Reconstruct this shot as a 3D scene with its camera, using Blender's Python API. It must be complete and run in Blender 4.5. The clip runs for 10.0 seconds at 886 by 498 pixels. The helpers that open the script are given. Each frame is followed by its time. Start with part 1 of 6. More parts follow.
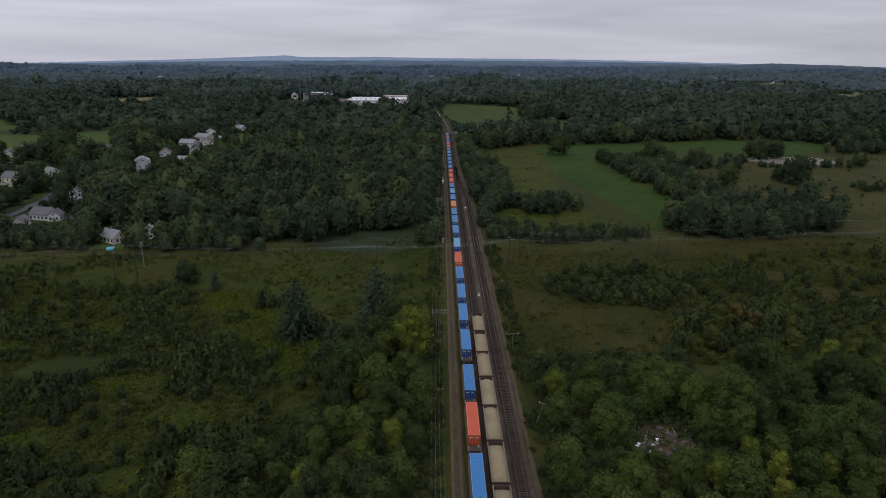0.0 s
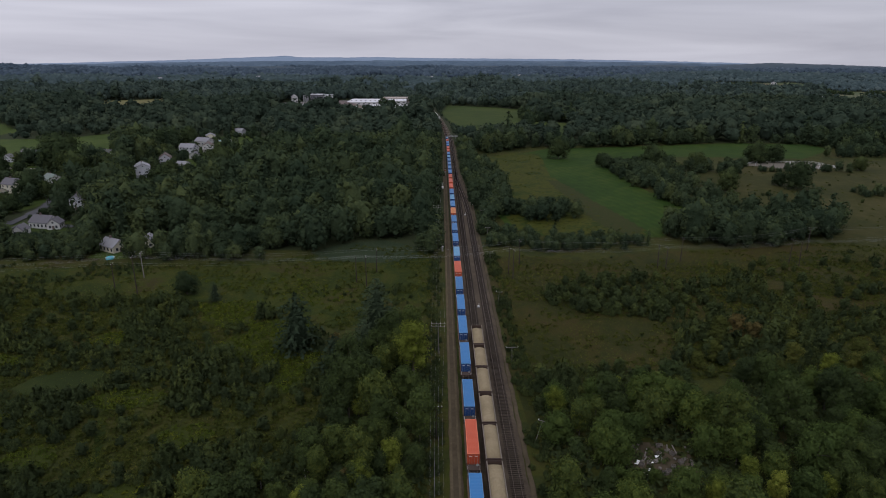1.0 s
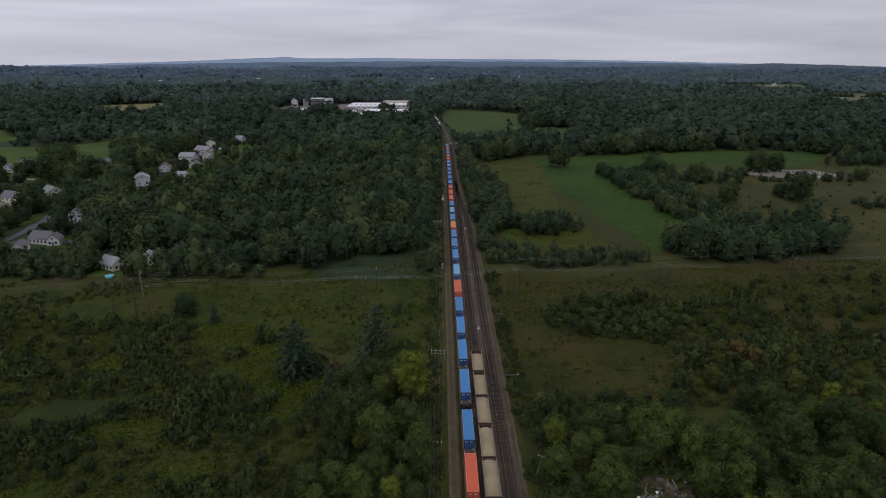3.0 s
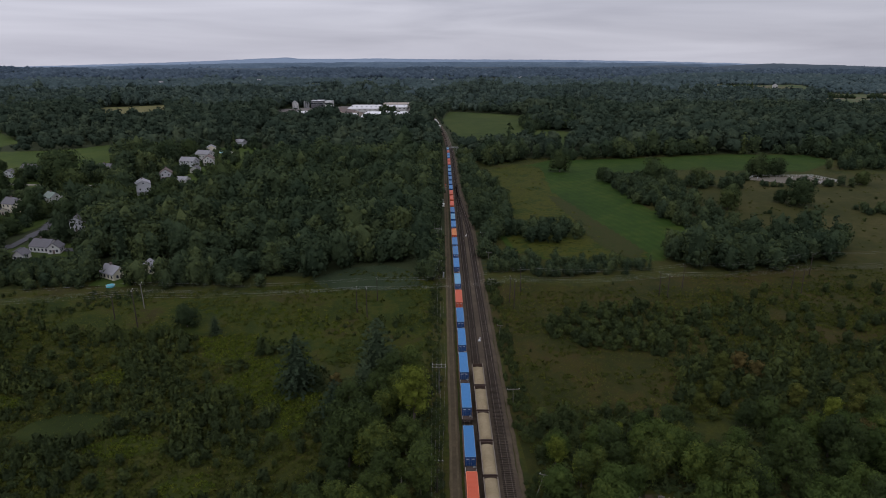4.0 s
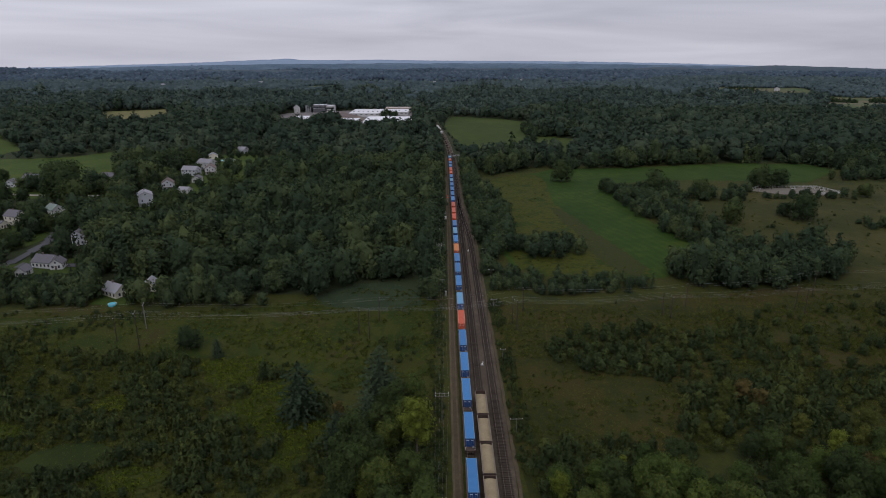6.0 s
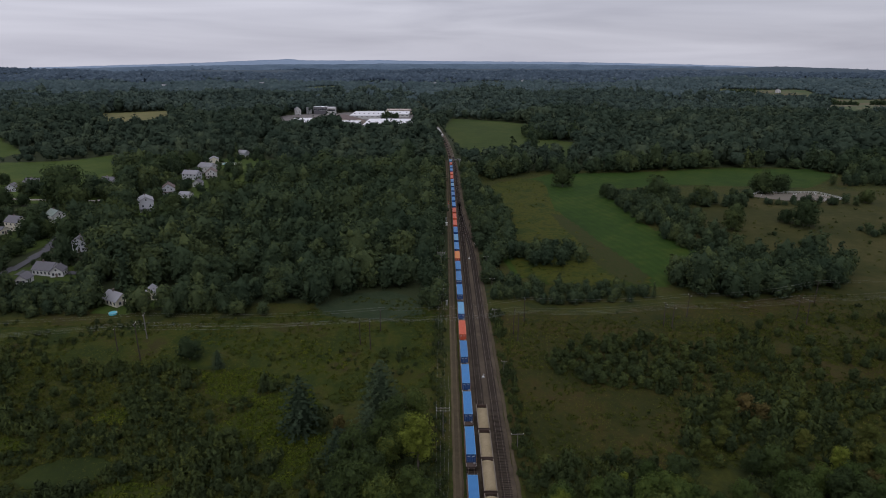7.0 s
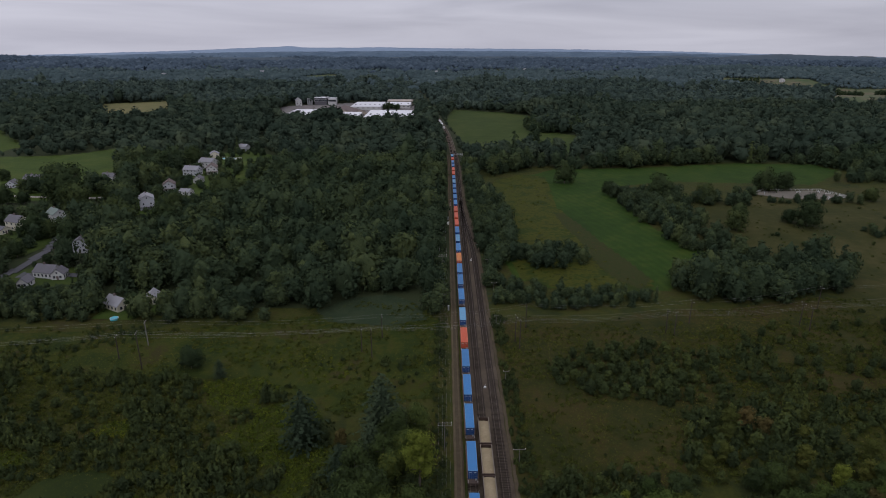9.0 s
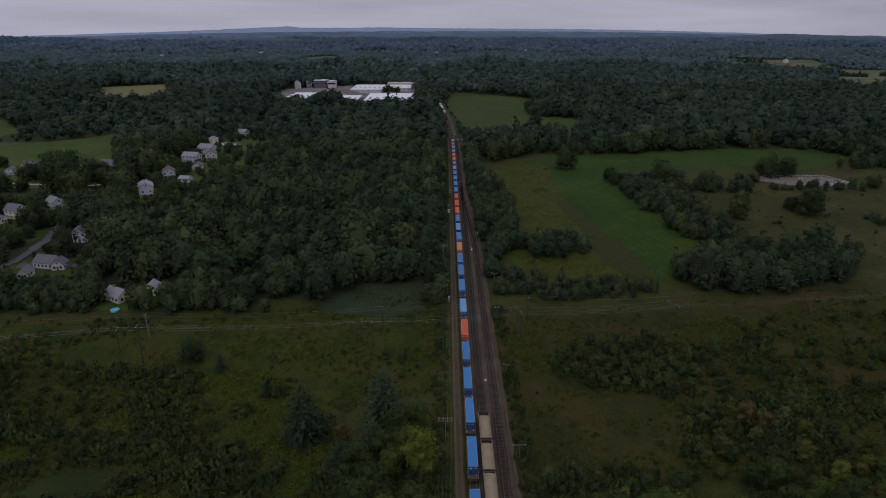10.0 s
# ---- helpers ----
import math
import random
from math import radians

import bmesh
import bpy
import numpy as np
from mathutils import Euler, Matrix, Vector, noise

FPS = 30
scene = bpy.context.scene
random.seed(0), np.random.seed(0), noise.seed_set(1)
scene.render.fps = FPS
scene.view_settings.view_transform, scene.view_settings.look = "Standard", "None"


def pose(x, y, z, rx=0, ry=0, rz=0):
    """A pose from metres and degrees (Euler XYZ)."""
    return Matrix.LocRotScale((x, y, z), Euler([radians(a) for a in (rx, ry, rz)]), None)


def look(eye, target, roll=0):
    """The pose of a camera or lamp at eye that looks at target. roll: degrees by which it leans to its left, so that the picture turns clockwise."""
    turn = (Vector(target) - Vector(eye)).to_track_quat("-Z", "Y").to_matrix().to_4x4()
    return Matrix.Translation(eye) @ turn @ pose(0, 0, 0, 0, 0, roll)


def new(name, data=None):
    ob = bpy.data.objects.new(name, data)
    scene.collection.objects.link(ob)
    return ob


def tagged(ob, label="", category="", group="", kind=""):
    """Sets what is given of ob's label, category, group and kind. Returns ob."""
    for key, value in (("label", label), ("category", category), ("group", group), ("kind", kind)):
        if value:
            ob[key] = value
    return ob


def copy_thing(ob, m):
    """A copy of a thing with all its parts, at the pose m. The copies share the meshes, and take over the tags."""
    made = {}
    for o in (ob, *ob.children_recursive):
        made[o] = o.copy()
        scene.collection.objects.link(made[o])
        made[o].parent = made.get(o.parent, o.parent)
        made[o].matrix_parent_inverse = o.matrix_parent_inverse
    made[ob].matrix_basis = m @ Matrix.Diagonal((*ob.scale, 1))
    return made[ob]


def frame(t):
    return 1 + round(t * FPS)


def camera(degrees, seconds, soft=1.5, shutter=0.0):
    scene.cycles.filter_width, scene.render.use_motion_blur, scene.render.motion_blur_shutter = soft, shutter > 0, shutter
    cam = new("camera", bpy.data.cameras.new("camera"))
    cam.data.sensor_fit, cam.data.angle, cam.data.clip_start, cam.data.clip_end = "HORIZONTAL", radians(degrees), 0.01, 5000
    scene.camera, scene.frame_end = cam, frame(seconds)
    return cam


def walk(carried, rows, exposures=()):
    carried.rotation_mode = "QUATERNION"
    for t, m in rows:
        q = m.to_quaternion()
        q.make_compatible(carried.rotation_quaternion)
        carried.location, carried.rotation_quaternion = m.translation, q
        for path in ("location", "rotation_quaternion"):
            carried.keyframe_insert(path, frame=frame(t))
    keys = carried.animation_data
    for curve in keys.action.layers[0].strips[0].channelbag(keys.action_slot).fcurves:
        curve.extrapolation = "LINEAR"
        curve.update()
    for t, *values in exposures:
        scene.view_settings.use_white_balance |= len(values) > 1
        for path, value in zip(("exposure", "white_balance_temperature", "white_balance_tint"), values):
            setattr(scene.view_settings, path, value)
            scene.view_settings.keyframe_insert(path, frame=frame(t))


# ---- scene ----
# Camera: a drone that climbs above a railway and glides slowly ahead.
cam = camera(72.5, 10.0, 1.0)
ROWS = [
    (0, -0.10, 0.59, 75.07, -0.65, -17.60, 0.31),
    (0.5, 0.08, 1.19, 76.81, -0.61, -17.60, 0.26),
    (1, 0.22, 1.83, 78.62, -0.61, -17.64, 0.19),
    (1.5, 0.36, 2.53, 80.39, -0.57, -17.65, 0.17),
    (2, 0.46, 3.08, 82.07, -0.56, -17.66, 0.13),
    (2.5, 0.52, 3.80, 83.74, -0.58, -17.66, 0.09),
    (4, 0.45, 5.92, 89.05, -0.48, -17.67, 0.00),
    (4.5, 0.33, 6.63, 90.79, -0.47, -17.65, 0.00),
    (5, 0.19, 7.45, 92.56, -0.43, -17.65, 0.00),
    (5.5, 0.05, 8.06, 94.32, -0.40, -17.64, 0.01),
    (7, -0.32, 10.25, 99.77, -0.32, -17.64, 0.13),
    (7.5, -0.40, 11.02, 101.29, -0.33, -17.66, 0.10),
    (8, -0.44, 11.80, 103.06, -0.28, -17.84, 0.14),
    (8.5, -0.46, 12.87, 104.98, -0.25, -18.22, 0.14),
    (9, -0.46, 13.61, 106.36, -0.19, -18.82, 0.14),
    (9.5, -0.43, 14.71, 107.99, -0.19, -19.68, 0.09),
    (10, -0.36, 15.70, 109.73, -0.12, -20.55, 0.04),
]
EXPOSURES = [(0, 0.15, 6200, 12), (7.5, 0.15, 6200, 12), (8.5, 0.12, 6200, 12), (9.2, 0.02, 6120, 14), (10, -0.31, 5980, 18)]
walk(cam, [(t, pose(x, y, z, 90 + pitch, 0, yaw) @ pose(0, 0, 0, 0, 0, roll)) for t, x, y, z, yaw, pitch, roll in ROWS], EXPOSURES)

# ------------------------------------------------------------------ world and light
SUN_EL, SUN_ROT = 48.0, 200.0
world = bpy.data.worlds.new("overcast_sky")
scene.world = world
world.use_nodes = True
wt = world.node_tree
wt.nodes.clear()


def wnode(kind, **values):
    n = wt.nodes.new(kind)
    for key, value in values.items():
        n.inputs[key].default_value = value
    return n


sky = wt.nodes.new("ShaderNodeTexSky")
sky.sky_type, sky.sun_disc = "NISHITA", False
sky.sun_elevation, sky.sun_rotation = radians(SUN_EL), radians(SUN_ROT)
coord = wt.nodes.new("ShaderNodeTexCoord")
stretch = wt.nodes.new("ShaderNodeMapping")
stretch.inputs["Scale"].default_value = (1.3, 1.3, 13.0)
stretch.inputs["Location"].default_value = (0.35, 0.2, 0.1)
wt.links.new(coord.outputs["Generated"], stretch.inputs["Vector"])
cloud = wnode("ShaderNodeTexNoise", Scale=1.7, Detail=6.0, Roughness=0.5, Distortion=0.5)
wt.links.new(stretch.outputs["Vector"], cloud.inputs["Vector"])
ramp = wt.nodes.new("ShaderNodeValToRGB")
ramp.color_ramp.elements[0].position, ramp.color_ramp.elements[0].color = 0.30, (0.428, 0.42, 0.472, 1)
ramp.color_ramp.elements[1].position, ramp.color_ramp.elements[1].color = 0.66, (0.595, 0.583, 0.634, 1)
wt.links.new(cloud.outputs["Fac"], ramp.inputs["Fac"])
split = wt.nodes.new("ShaderNodeSeparateXYZ")
wt.links.new(coord.outputs["Generated"], split.inputs["Vector"])
lift = wnode("ShaderNodeMapRange", **{"From Min": 0.14, "From Max": 0.85, "To Min": 1.0, "To Max": 1.9})
wt.links.new(split.outputs["Z"], lift.inputs["Value"])
west = wnode("ShaderNodeMapRange", **{"From Min": -0.7, "From Max": 0.7, "To Min": 1.05, "To Max": 0.88})
wt.links.new(split.outputs["X"], west.inputs["Value"])
level = wt.nodes.new("ShaderNodeMath")
level.operation = "MULTIPLY"
wt.links.new(lift.outputs["Result"], level.inputs[0])
wt.links.new(west.outputs["Result"], level.inputs[1])
brighter = wt.nodes.new("ShaderNodeVectorMath")
brighter.operation = "SCALE"
wt.links.new(ramp.outputs["Color"], brighter.inputs[0])
wt.links.new(level.outputs["Value"], brighter.inputs["Scale"])
cloud_bg = wnode("ShaderNodeBackground", Strength=1.0)
wt.links.new(brighter.outputs["Vector"], cloud_bg.inputs["Color"])
sky_bg = wnode("ShaderNodeBackground", Strength=0.06)
wt.links.new(sky.outputs["Color"], sky_bg.inputs["Color"])
both = wnode("ShaderNodeMixShader", Fac=0.92)
wt.links.new(sky_bg.outputs["Background"], both.inputs[1])
wt.links.new(cloud_bg.outputs["Background"], both.inputs[2])
out = wt.nodes.new("ShaderNodeOutputWorld")
wt.links.new(both.outputs["Shader"], out.inputs["Surface"])

sun = new("sun", bpy.data.lights.new("sun", "SUN"))
sun.data.energy, sun.data.angle, sun.data.color = 0.5, radians(35), (1.0, 0.97, 0.92)
sun.matrix_world = look((math.sin(radians(SUN_ROT)) * 100, math.cos(radians(SUN_ROT)) * 100, 120), (0, 0, 0))

# ------------------------------------------------------------------ materials


class Nodes:
    """A small builder for node materials."""

    def __init__(self, name):
        self.mat = bpy.data.materials.new(name)
        self.mat.use_nodes = True
        self.tree = self.mat.node_tree
        self.tree.nodes.clear()
        self.where = None

    def add(self, kind, **values):
        n = self.tree.nodes.new(kind)
        for key, value in values.items():
            n.inputs[key].default_value = value
        return n

    def link(self, a, b):
        self.tree.links.new(a, b)

    def place(self):
        if self.where is None:
            self.where = self.add("ShaderNodeNewGeometry").outputs["Position"]
        return self.where

    def noise(self, scale, detail=4.0, rough=0.55, stretch=None):
        n = self.add("ShaderNodeTexNoise", Scale=scale, Detail=detail, Roughness=rough)
        vector = self.place()
        if stretch:
            m = self.add("ShaderNodeMapping", Scale=stretch)
            self.link(vector, m.inputs["Vector"])
            vector = m.outputs["Vector"]
        self.link(vector, n.inputs["Vector"])
        return n.outputs["Fac"]

    def ramp(self, fac, *stops):
        n = self.add("ShaderNodeValToRGB")
        ramp = n.color_ramp
        while len(ramp.elements) < len(stops):
            ramp.elements.new(0.5)
        for element, (at, colour) in zip(ramp.elements, stops):
            element.position, element.color = at, (*colour, 1)
        self.link(fac, n.inputs["Fac"])
        return n.outputs["Color"]

    def mix(self, fac, a, b, kind="MIX"):
        n = self.add("ShaderNodeMix")
        n.data_type, n.blend_type = "RGBA", kind
        for value, socket in ((fac, n.inputs[0]), (a, n.inputs[6]), (b, n.inputs[7])):
            if isinstance(value, bpy.types.NodeSocket):
                self.link(value, socket)
            elif isinstance(value, tuple):
                socket.default_value = (*value, 1)
            else:
                socket.default_value = value
        return n.outputs[2]

    def math(self, kind, a, b):
        n = self.add("ShaderNodeMath")
        n.operation = kind
        for value, socket in ((a, n.inputs[0]), (b, n.inputs[1])):
            if isinstance(value, bpy.types.NodeSocket):
                self.link(value, socket)
            else:
                socket.default_value = value
        return n.outputs[0]

    def finish(self, colour, rough=0.8, metal=0.0, bump=None, strength=0.4, distance=0.05, spec=0.3):
        p = self.add("ShaderNodeBsdfPrincipled", Roughness=rough, Metallic=metal)
        p.inputs["Specular IOR Level"].default_value = spec
        if isinstance(colour, tuple):
            p.inputs["Base Color"].default_value = (*colour, 1)
        else:
            self.link(colour, p.inputs["Base Color"])
        if bump is not None:
            b = self.add("ShaderNodeBump", Strength=strength, Distance=distance)
            self.link(bump, b.inputs["Height"])
            self.link(b.outputs["Normal"], p.inputs["Normal"])
        o = self.add("ShaderNodeOutputMaterial")
        self.link(p.outputs["BSDF"], o.inputs["Surface"])
        return self.mat


def painted(name, colour, rough=0.5, dirt=(0.05, 0.045, 0.04), wear=0.5, scale=0.6, metal=0.0):
    """Paint over metal or wood with stains at two scales."""
    n = Nodes(name)
    large, fine = n.noise(scale, 5), n.noise(scale * 9, 3)
    stain = n.math("MULTIPLY", n.math("MULTIPLY", large, fine), wear)
    rand = n.add("ShaderNodeObjectInfo").outputs["Random"]
    shade = n.mix(rand, tuple(0.86 * c for c in colour), tuple(min(1.1 * c, 1) for c in colour))
    return n.finish(n.mix(stain, shade, dirt), rough, metal, fine, 0.15, 0.01)


def foliage(name, dark, light, warm, own, tuft=2.2, relief=0.35, sweep=0.013):
    """Leaves: hue from each plant, each clump and slow drifts over the land."""
    n = Nodes(name)
    geo = n.add("ShaderNodeNewGeometry")
    n.where = geo.outputs["Position"]
    if own:
        plant = n.add("ShaderNodeObjectInfo").outputs["Random"]
    else:
        a = n.add("ShaderNodeAttribute")
        a.attribute_name = "plant"
        plant = a.outputs["Fac"]
    drift = n.noise(sweep, 4, 0.6)
    tone = n.math("ADD", n.math("MULTIPLY", geo.outputs["Random Per Island"], 0.44), n.math("MULTIPLY", plant, 0.62))
    tone = n.math("ADD", tone, n.math("MULTIPLY", n.math("SUBTRACT", drift, 0.55), 0.95))
    colour = n.ramp(tone, (0.05, dark), (0.6, light), (0.98, warm))
    fine = n.noise(tuft, 5, 0.7)
    colour = n.mix(n.math("MULTIPLY", n.math("SUBTRACT", fine, 0.32), 1.3), colour, tuple(0.6 * c for c in dark))
    b = n.add("ShaderNodeBump", Strength=0.9, Distance=relief)
    n.link(n.math("SUBTRACT", 1.0, fine), b.inputs["Height"])
    d = n.add("ShaderNodeBsdfDiffuse")
    n.link(colour, d.inputs["Color"])
    n.link(b.outputs["Normal"], d.inputs["Normal"])
    t = n.add("ShaderNodeBsdfTranslucent")
    n.link(colour, t.inputs["Color"])
    m = n.add("ShaderNodeMixShader", Fac=0.22)
    n.link(d.outputs[0], m.inputs[1])
    n.link(t.outputs[0], m.inputs[2])
    o = n.add("ShaderNodeOutputMaterial")
    n.link(m.outputs[0], o.inputs["Surface"])
    return n.mat


def earth(name, stops, scale=0.05, fine_scale=1.3, dark=(0.02, 0.02, 0.01), grain=0.5, bump=0.5, distance=0.1, swath=None):
    n = Nodes(name)
    large, mid, fine = n.noise(scale, 5), n.noise(scale * 7, 4), n.noise(fine_scale, 5, 0.7)
    fac = n.math("ADD", n.math("MULTIPLY", large, 0.62), n.math("MULTIPLY", mid, 0.38))
    colour = n.mix(n.math("MULTIPLY", fine, grain), n.ramp(fac, *stops), dark)
    if swath:
        turn, period, depth = swath
        m = n.add("ShaderNodeMapping", Rotation=(0, 0, radians(turn)))
        n.link(n.place(), m.inputs["Vector"])
        w = n.add("ShaderNodeTexWave", Scale=0.314 / period, Distortion=5.0, Detail=3.0, **{"Detail Scale": 0.4})
        n.link(m.outputs["Vector"], w.inputs["Vector"])
        colour = n.mix(n.math("MULTIPLY", w.outputs["Fac"], depth), colour, dark)
    return n.finish(colour, 0.95, 0, fine, bump, distance, 0.1)


LEAF_OWN = foliage("broad_leaves", (0.043, 0.062, 0.027), (0.078, 0.108, 0.032), (0.142, 0.166, 0.034), True)
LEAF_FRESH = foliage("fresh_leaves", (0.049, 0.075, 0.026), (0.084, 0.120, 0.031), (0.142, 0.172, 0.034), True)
LEAF_WOOD = foliage("woodland_leaves", (0.033, 0.051, 0.030), (0.055, 0.077, 0.038), (0.098, 0.120, 0.044), False, 1.5, 0.5)
# Blue haze is put into these leaf colours, stronger band by band outwards.
LEAF_FAR_HAZE = foliage("far_woodland_hazed_leaves", (0.031, 0.047, 0.033), (0.052, 0.073, 0.048), (0.085, 0.107, 0.062), False, 0.8, 0.8, 0.006)
LEAF_OUTER_HAZE = foliage("outer_woodland_hazed_leaves", (0.044, 0.065, 0.056), (0.068, 0.095, 0.077), (0.102, 0.132, 0.098), False, 0.8, 0.8, 0.006)
LEAF_BEYOND_HAZE = foliage("outlying_woodland_hazed_leaves", (0.054, 0.078, 0.083), (0.080, 0.113, 0.114), (0.116, 0.150, 0.142), False, 0.4, 1.4, 0.004)
LEAF_DISTANT_HAZE = foliage("distant_woodland_hazed_leaves", (0.0538, 0.0759, 0.1000), (0.0851, 0.1173, 0.1500), (0.1254, 0.1633, 0.1950), False, 0.25, 2.0, 0.0022)
LEAF_SHRUB = foliage("shrub_leaves", (0.035, 0.049, 0.023), (0.060, 0.081, 0.030), (0.104, 0.119, 0.031), True)
LEAF_BRUSH = foliage("brush_leaves", (0.034, 0.047, 0.022), (0.060, 0.080, 0.029), (0.104, 0.118, 0.030), False)
LEAF_WEED = foliage("weed_leaves", (0.040, 0.052, 0.014), (0.066, 0.078, 0.017), (0.110, 0.108, 0.022), False)
LEAF_FIELD = foliage("shade_tree_leaves", (0.026, 0.040, 0.021), (0.046, 0.066, 0.028), (0.080, 0.098, 0.032), True, 1.5, 0.5)
LEAF_YELLOW = foliage("yellowing_leaves", (0.085, 0.110, 0.022), (0.180, 0.215, 0.036), (0.29, 0.30, 0.055), True)
LEAF_OLIVE = foliage("olive_leaves", (0.060, 0.072, 0.022), (0.105, 0.120, 0.030), (0.165, 0.165, 0.040), True)
LEAF_RUST = foliage("rusty_leaves", (0.085, 0.075, 0.028), (0.140, 0.112, 0.042), (0.20, 0.14, 0.05), True)
NEEDLE = foliage("pine_needles", (0.032, 0.049, 0.030), (0.054, 0.076, 0.043), (0.078, 0.102, 0.052), True)
LEAF_GOLD = foliage("yellow_weed_leaves", (0.046, 0.066, 0.012), (0.082, 0.104, 0.015), (0.145, 0.150, 0.020), False)
GRASS = foliage("meadow_grass_blades", (0.034, 0.044, 0.010), (0.078, 0.088, 0.017), (0.165, 0.140, 0.040), False)
REED = foliage("reed_blades", (0.036, 0.052, 0.028), (0.058, 0.078, 0.044), (0.084, 0.102, 0.060), False)
BARK = painted("bark", (0.10, 0.085, 0.07), 0.95, (0.03, 0.025, 0.02), 0.9, 2.0)
PALE_BARK = painted("pale_bark", (0.30, 0.28, 0.25), 0.9, (0.05, 0.045, 0.04), 0.9, 2.0)

M_GROUND = earth("wild_ground", ((0.32, (0.022, 0.030, 0.009)), (0.42, (0.034, 0.043, 0.010)), (0.50, (0.054, 0.060, 0.010)), (0.57, (0.058, 0.055, 0.013)), (0.64, (0.048, 0.041, 0.016)), (0.74, (0.060, 0.046, 0.021))), 0.04, 0.9, (0.008, 0.010, 0.004), 0.85, 0.9, 0.3)
M_FLOOR_FAR = earth("woodland_floor", ((0.3, (0.02, 0.03, 0.012)), (0.7, (0.035, 0.045, 0.018))), 0.02)
M_GREEN = earth("hay_field", ((0.38, (0.016, 0.037, 0.005)), (0.50, (0.023, 0.051, 0.006)), (0.62, (0.040, 0.062, 0.008))), 0.02, 0.8, (0.0127, 0.0233, 0.0036), 0.45, swath=(-17, 5.0, 0.25))
M_WEEDY = earth("weedy_yellow_field", ((0.34, (0.017, 0.032, 0.004)), (0.45, (0.028, 0.042, 0.005)), (0.54, (0.058, 0.060, 0.006)), (0.60, (0.030, 0.040, 0.006)), (0.70, (0.034, 0.031, 0.008))), 0.06, 0.9, (0.0102, 0.0136, 0.0034), 0.6)
M_FALLOW = earth("brown_fallow_strip", ((0.40, (0.020, 0.036, 0.005)), (0.48, (0.034, 0.037, 0.009)), (0.54, (0.024, 0.038, 0.006)), (0.62, (0.037, 0.035, 0.010))), 0.10, 0.9, (0.022, 0.02, 0.008), 0.65)
M_DRY = earth("dry_pasture", ((0.34, (0.022, 0.029, 0.006)), (0.50, (0.040, 0.042, 0.010)), (0.66, (0.066, 0.058, 0.019))), 0.03, 0.9, (0.0098, 0.0115, 0.0033), 0.6)
M_REEDBED = earth("reed_bed_litter", ((0.36, (0.017, 0.029, 0.013)), (0.64, (0.032, 0.044, 0.021))), 0.15, 1.2, (0.0216, 0.0302, 0.0158), 0.4)
M_GOLD = earth("yellow_green_weeds", ((0.30, (0.0208, 0.0310, 0.0058)), (0.5, (0.0343, 0.0447, 0.0058)), (0.7, (0.0416, 0.0447, 0.0087))), 0.12, 1.5, (0.0104, 0.0149, 0.0043), 0.7)
M_MEADOW_W = earth("green_meadow", ((0.38, (0.015, 0.027, 0.004)), (0.47, (0.025, 0.037, 0.005)), (0.54, (0.044, 0.050, 0.006)), (0.62, (0.040, 0.032, 0.011))), 0.05, 1.1, (0.0127, 0.0187, 0.0036), 0.75, 0.8, 0.25)
M_MEADOW_E = earth("olive_meadow", ((0.38, (0.018, 0.025, 0.005)), (0.48, (0.031, 0.034, 0.007)), (0.55, (0.048, 0.040, 0.010)), (0.63, (0.046, 0.032, 0.013))), 0.05, 1.1, (0.0148, 0.0150, 0.0045), 0.75, 0.8, 0.25)
M_GLADE = earth("glade_grass", ((0.36, (0.013, 0.024, 0.004)), (0.5, (0.019, 0.032, 0.005)), (0.64, (0.030, 0.040, 0.006))), 0.06, 1.5)
M_LAWN = earth("lawn", ((0.36, (0.030, 0.054, 0.009)), (0.5, (0.043, 0.070, 0.011)), (0.66, (0.064, 0.082, 0.015))), 0.03, 1.5, grain=0.35)
M_FIELD = earth("far_green_field", ((0.38, (0.024, 0.039, 0.008)), (0.5, (0.034, 0.051, 0.010)), (0.62, (0.050, 0.062, 0.014))), 0.012, 0.5, (0.0192, 0.0360, 0.0064), 0.4)
M_STRAW = earth("ripening_field", ((0.36, (0.105, 0.108, 0.042)), (0.64, (0.155, 0.138, 0.058))), 0.02, 0.8, grain=0.3)
M_FARFIELD = earth("far_pasture", ((0.36, (0.050, 0.078, 0.032)), (0.48, (0.075, 0.088, 0.042)), (0.54, (0.12, 0.100, 0.062)), (0.64, (0.085, 0.080, 0.046))), 0.006, 0.1, (0.05, 0.06, 0.03), 0.4)
M_SAND = earth("riding_sand", ((0.3, (0.1088, 0.0992, 0.0800)), (0.7, (0.1600, 0.1440, 0.1184))), 0.08, 1.2, (0.1280, 0.1152, 0.0960), 0.3)
M_DIRT = earth("track_dirt", ((0.36, (0.044, 0.036, 0.022)), (0.5, (0.064, 0.051, 0.031)), (0.66, (0.090, 0.071, 0.043))), 0.12, 1.6, (0.0496, 0.0393, 0.0266), 0.5)
M_RUT = earth("packed_rut_dirt", ((0.3, (0.0694, 0.0543, 0.0316)), (0.55, (0.1020, 0.0807, 0.0484)), (0.75, (0.1387, 0.1102, 0.0672))), 0.2, 1.8, (0.0408, 0.0326, 0.0202), 0.5)
M_BALLAST = earth("ballast", ((0.36, (0.044, 0.034, 0.023)), (0.5, (0.073, 0.057, 0.040)), (0.66, (0.120, 0.095, 0.067))), 0.10, 5.0, (0.036, 0.029, 0.022), 0.6, 0.9, 0.06)
M_ASPHALT = earth("asphalt", ((0.3, (0.060, 0.060, 0.066)), (0.7, (0.085, 0.085, 0.09))), 0.1, 3.0, (0.05, 0.05, 0.05), 0.3)
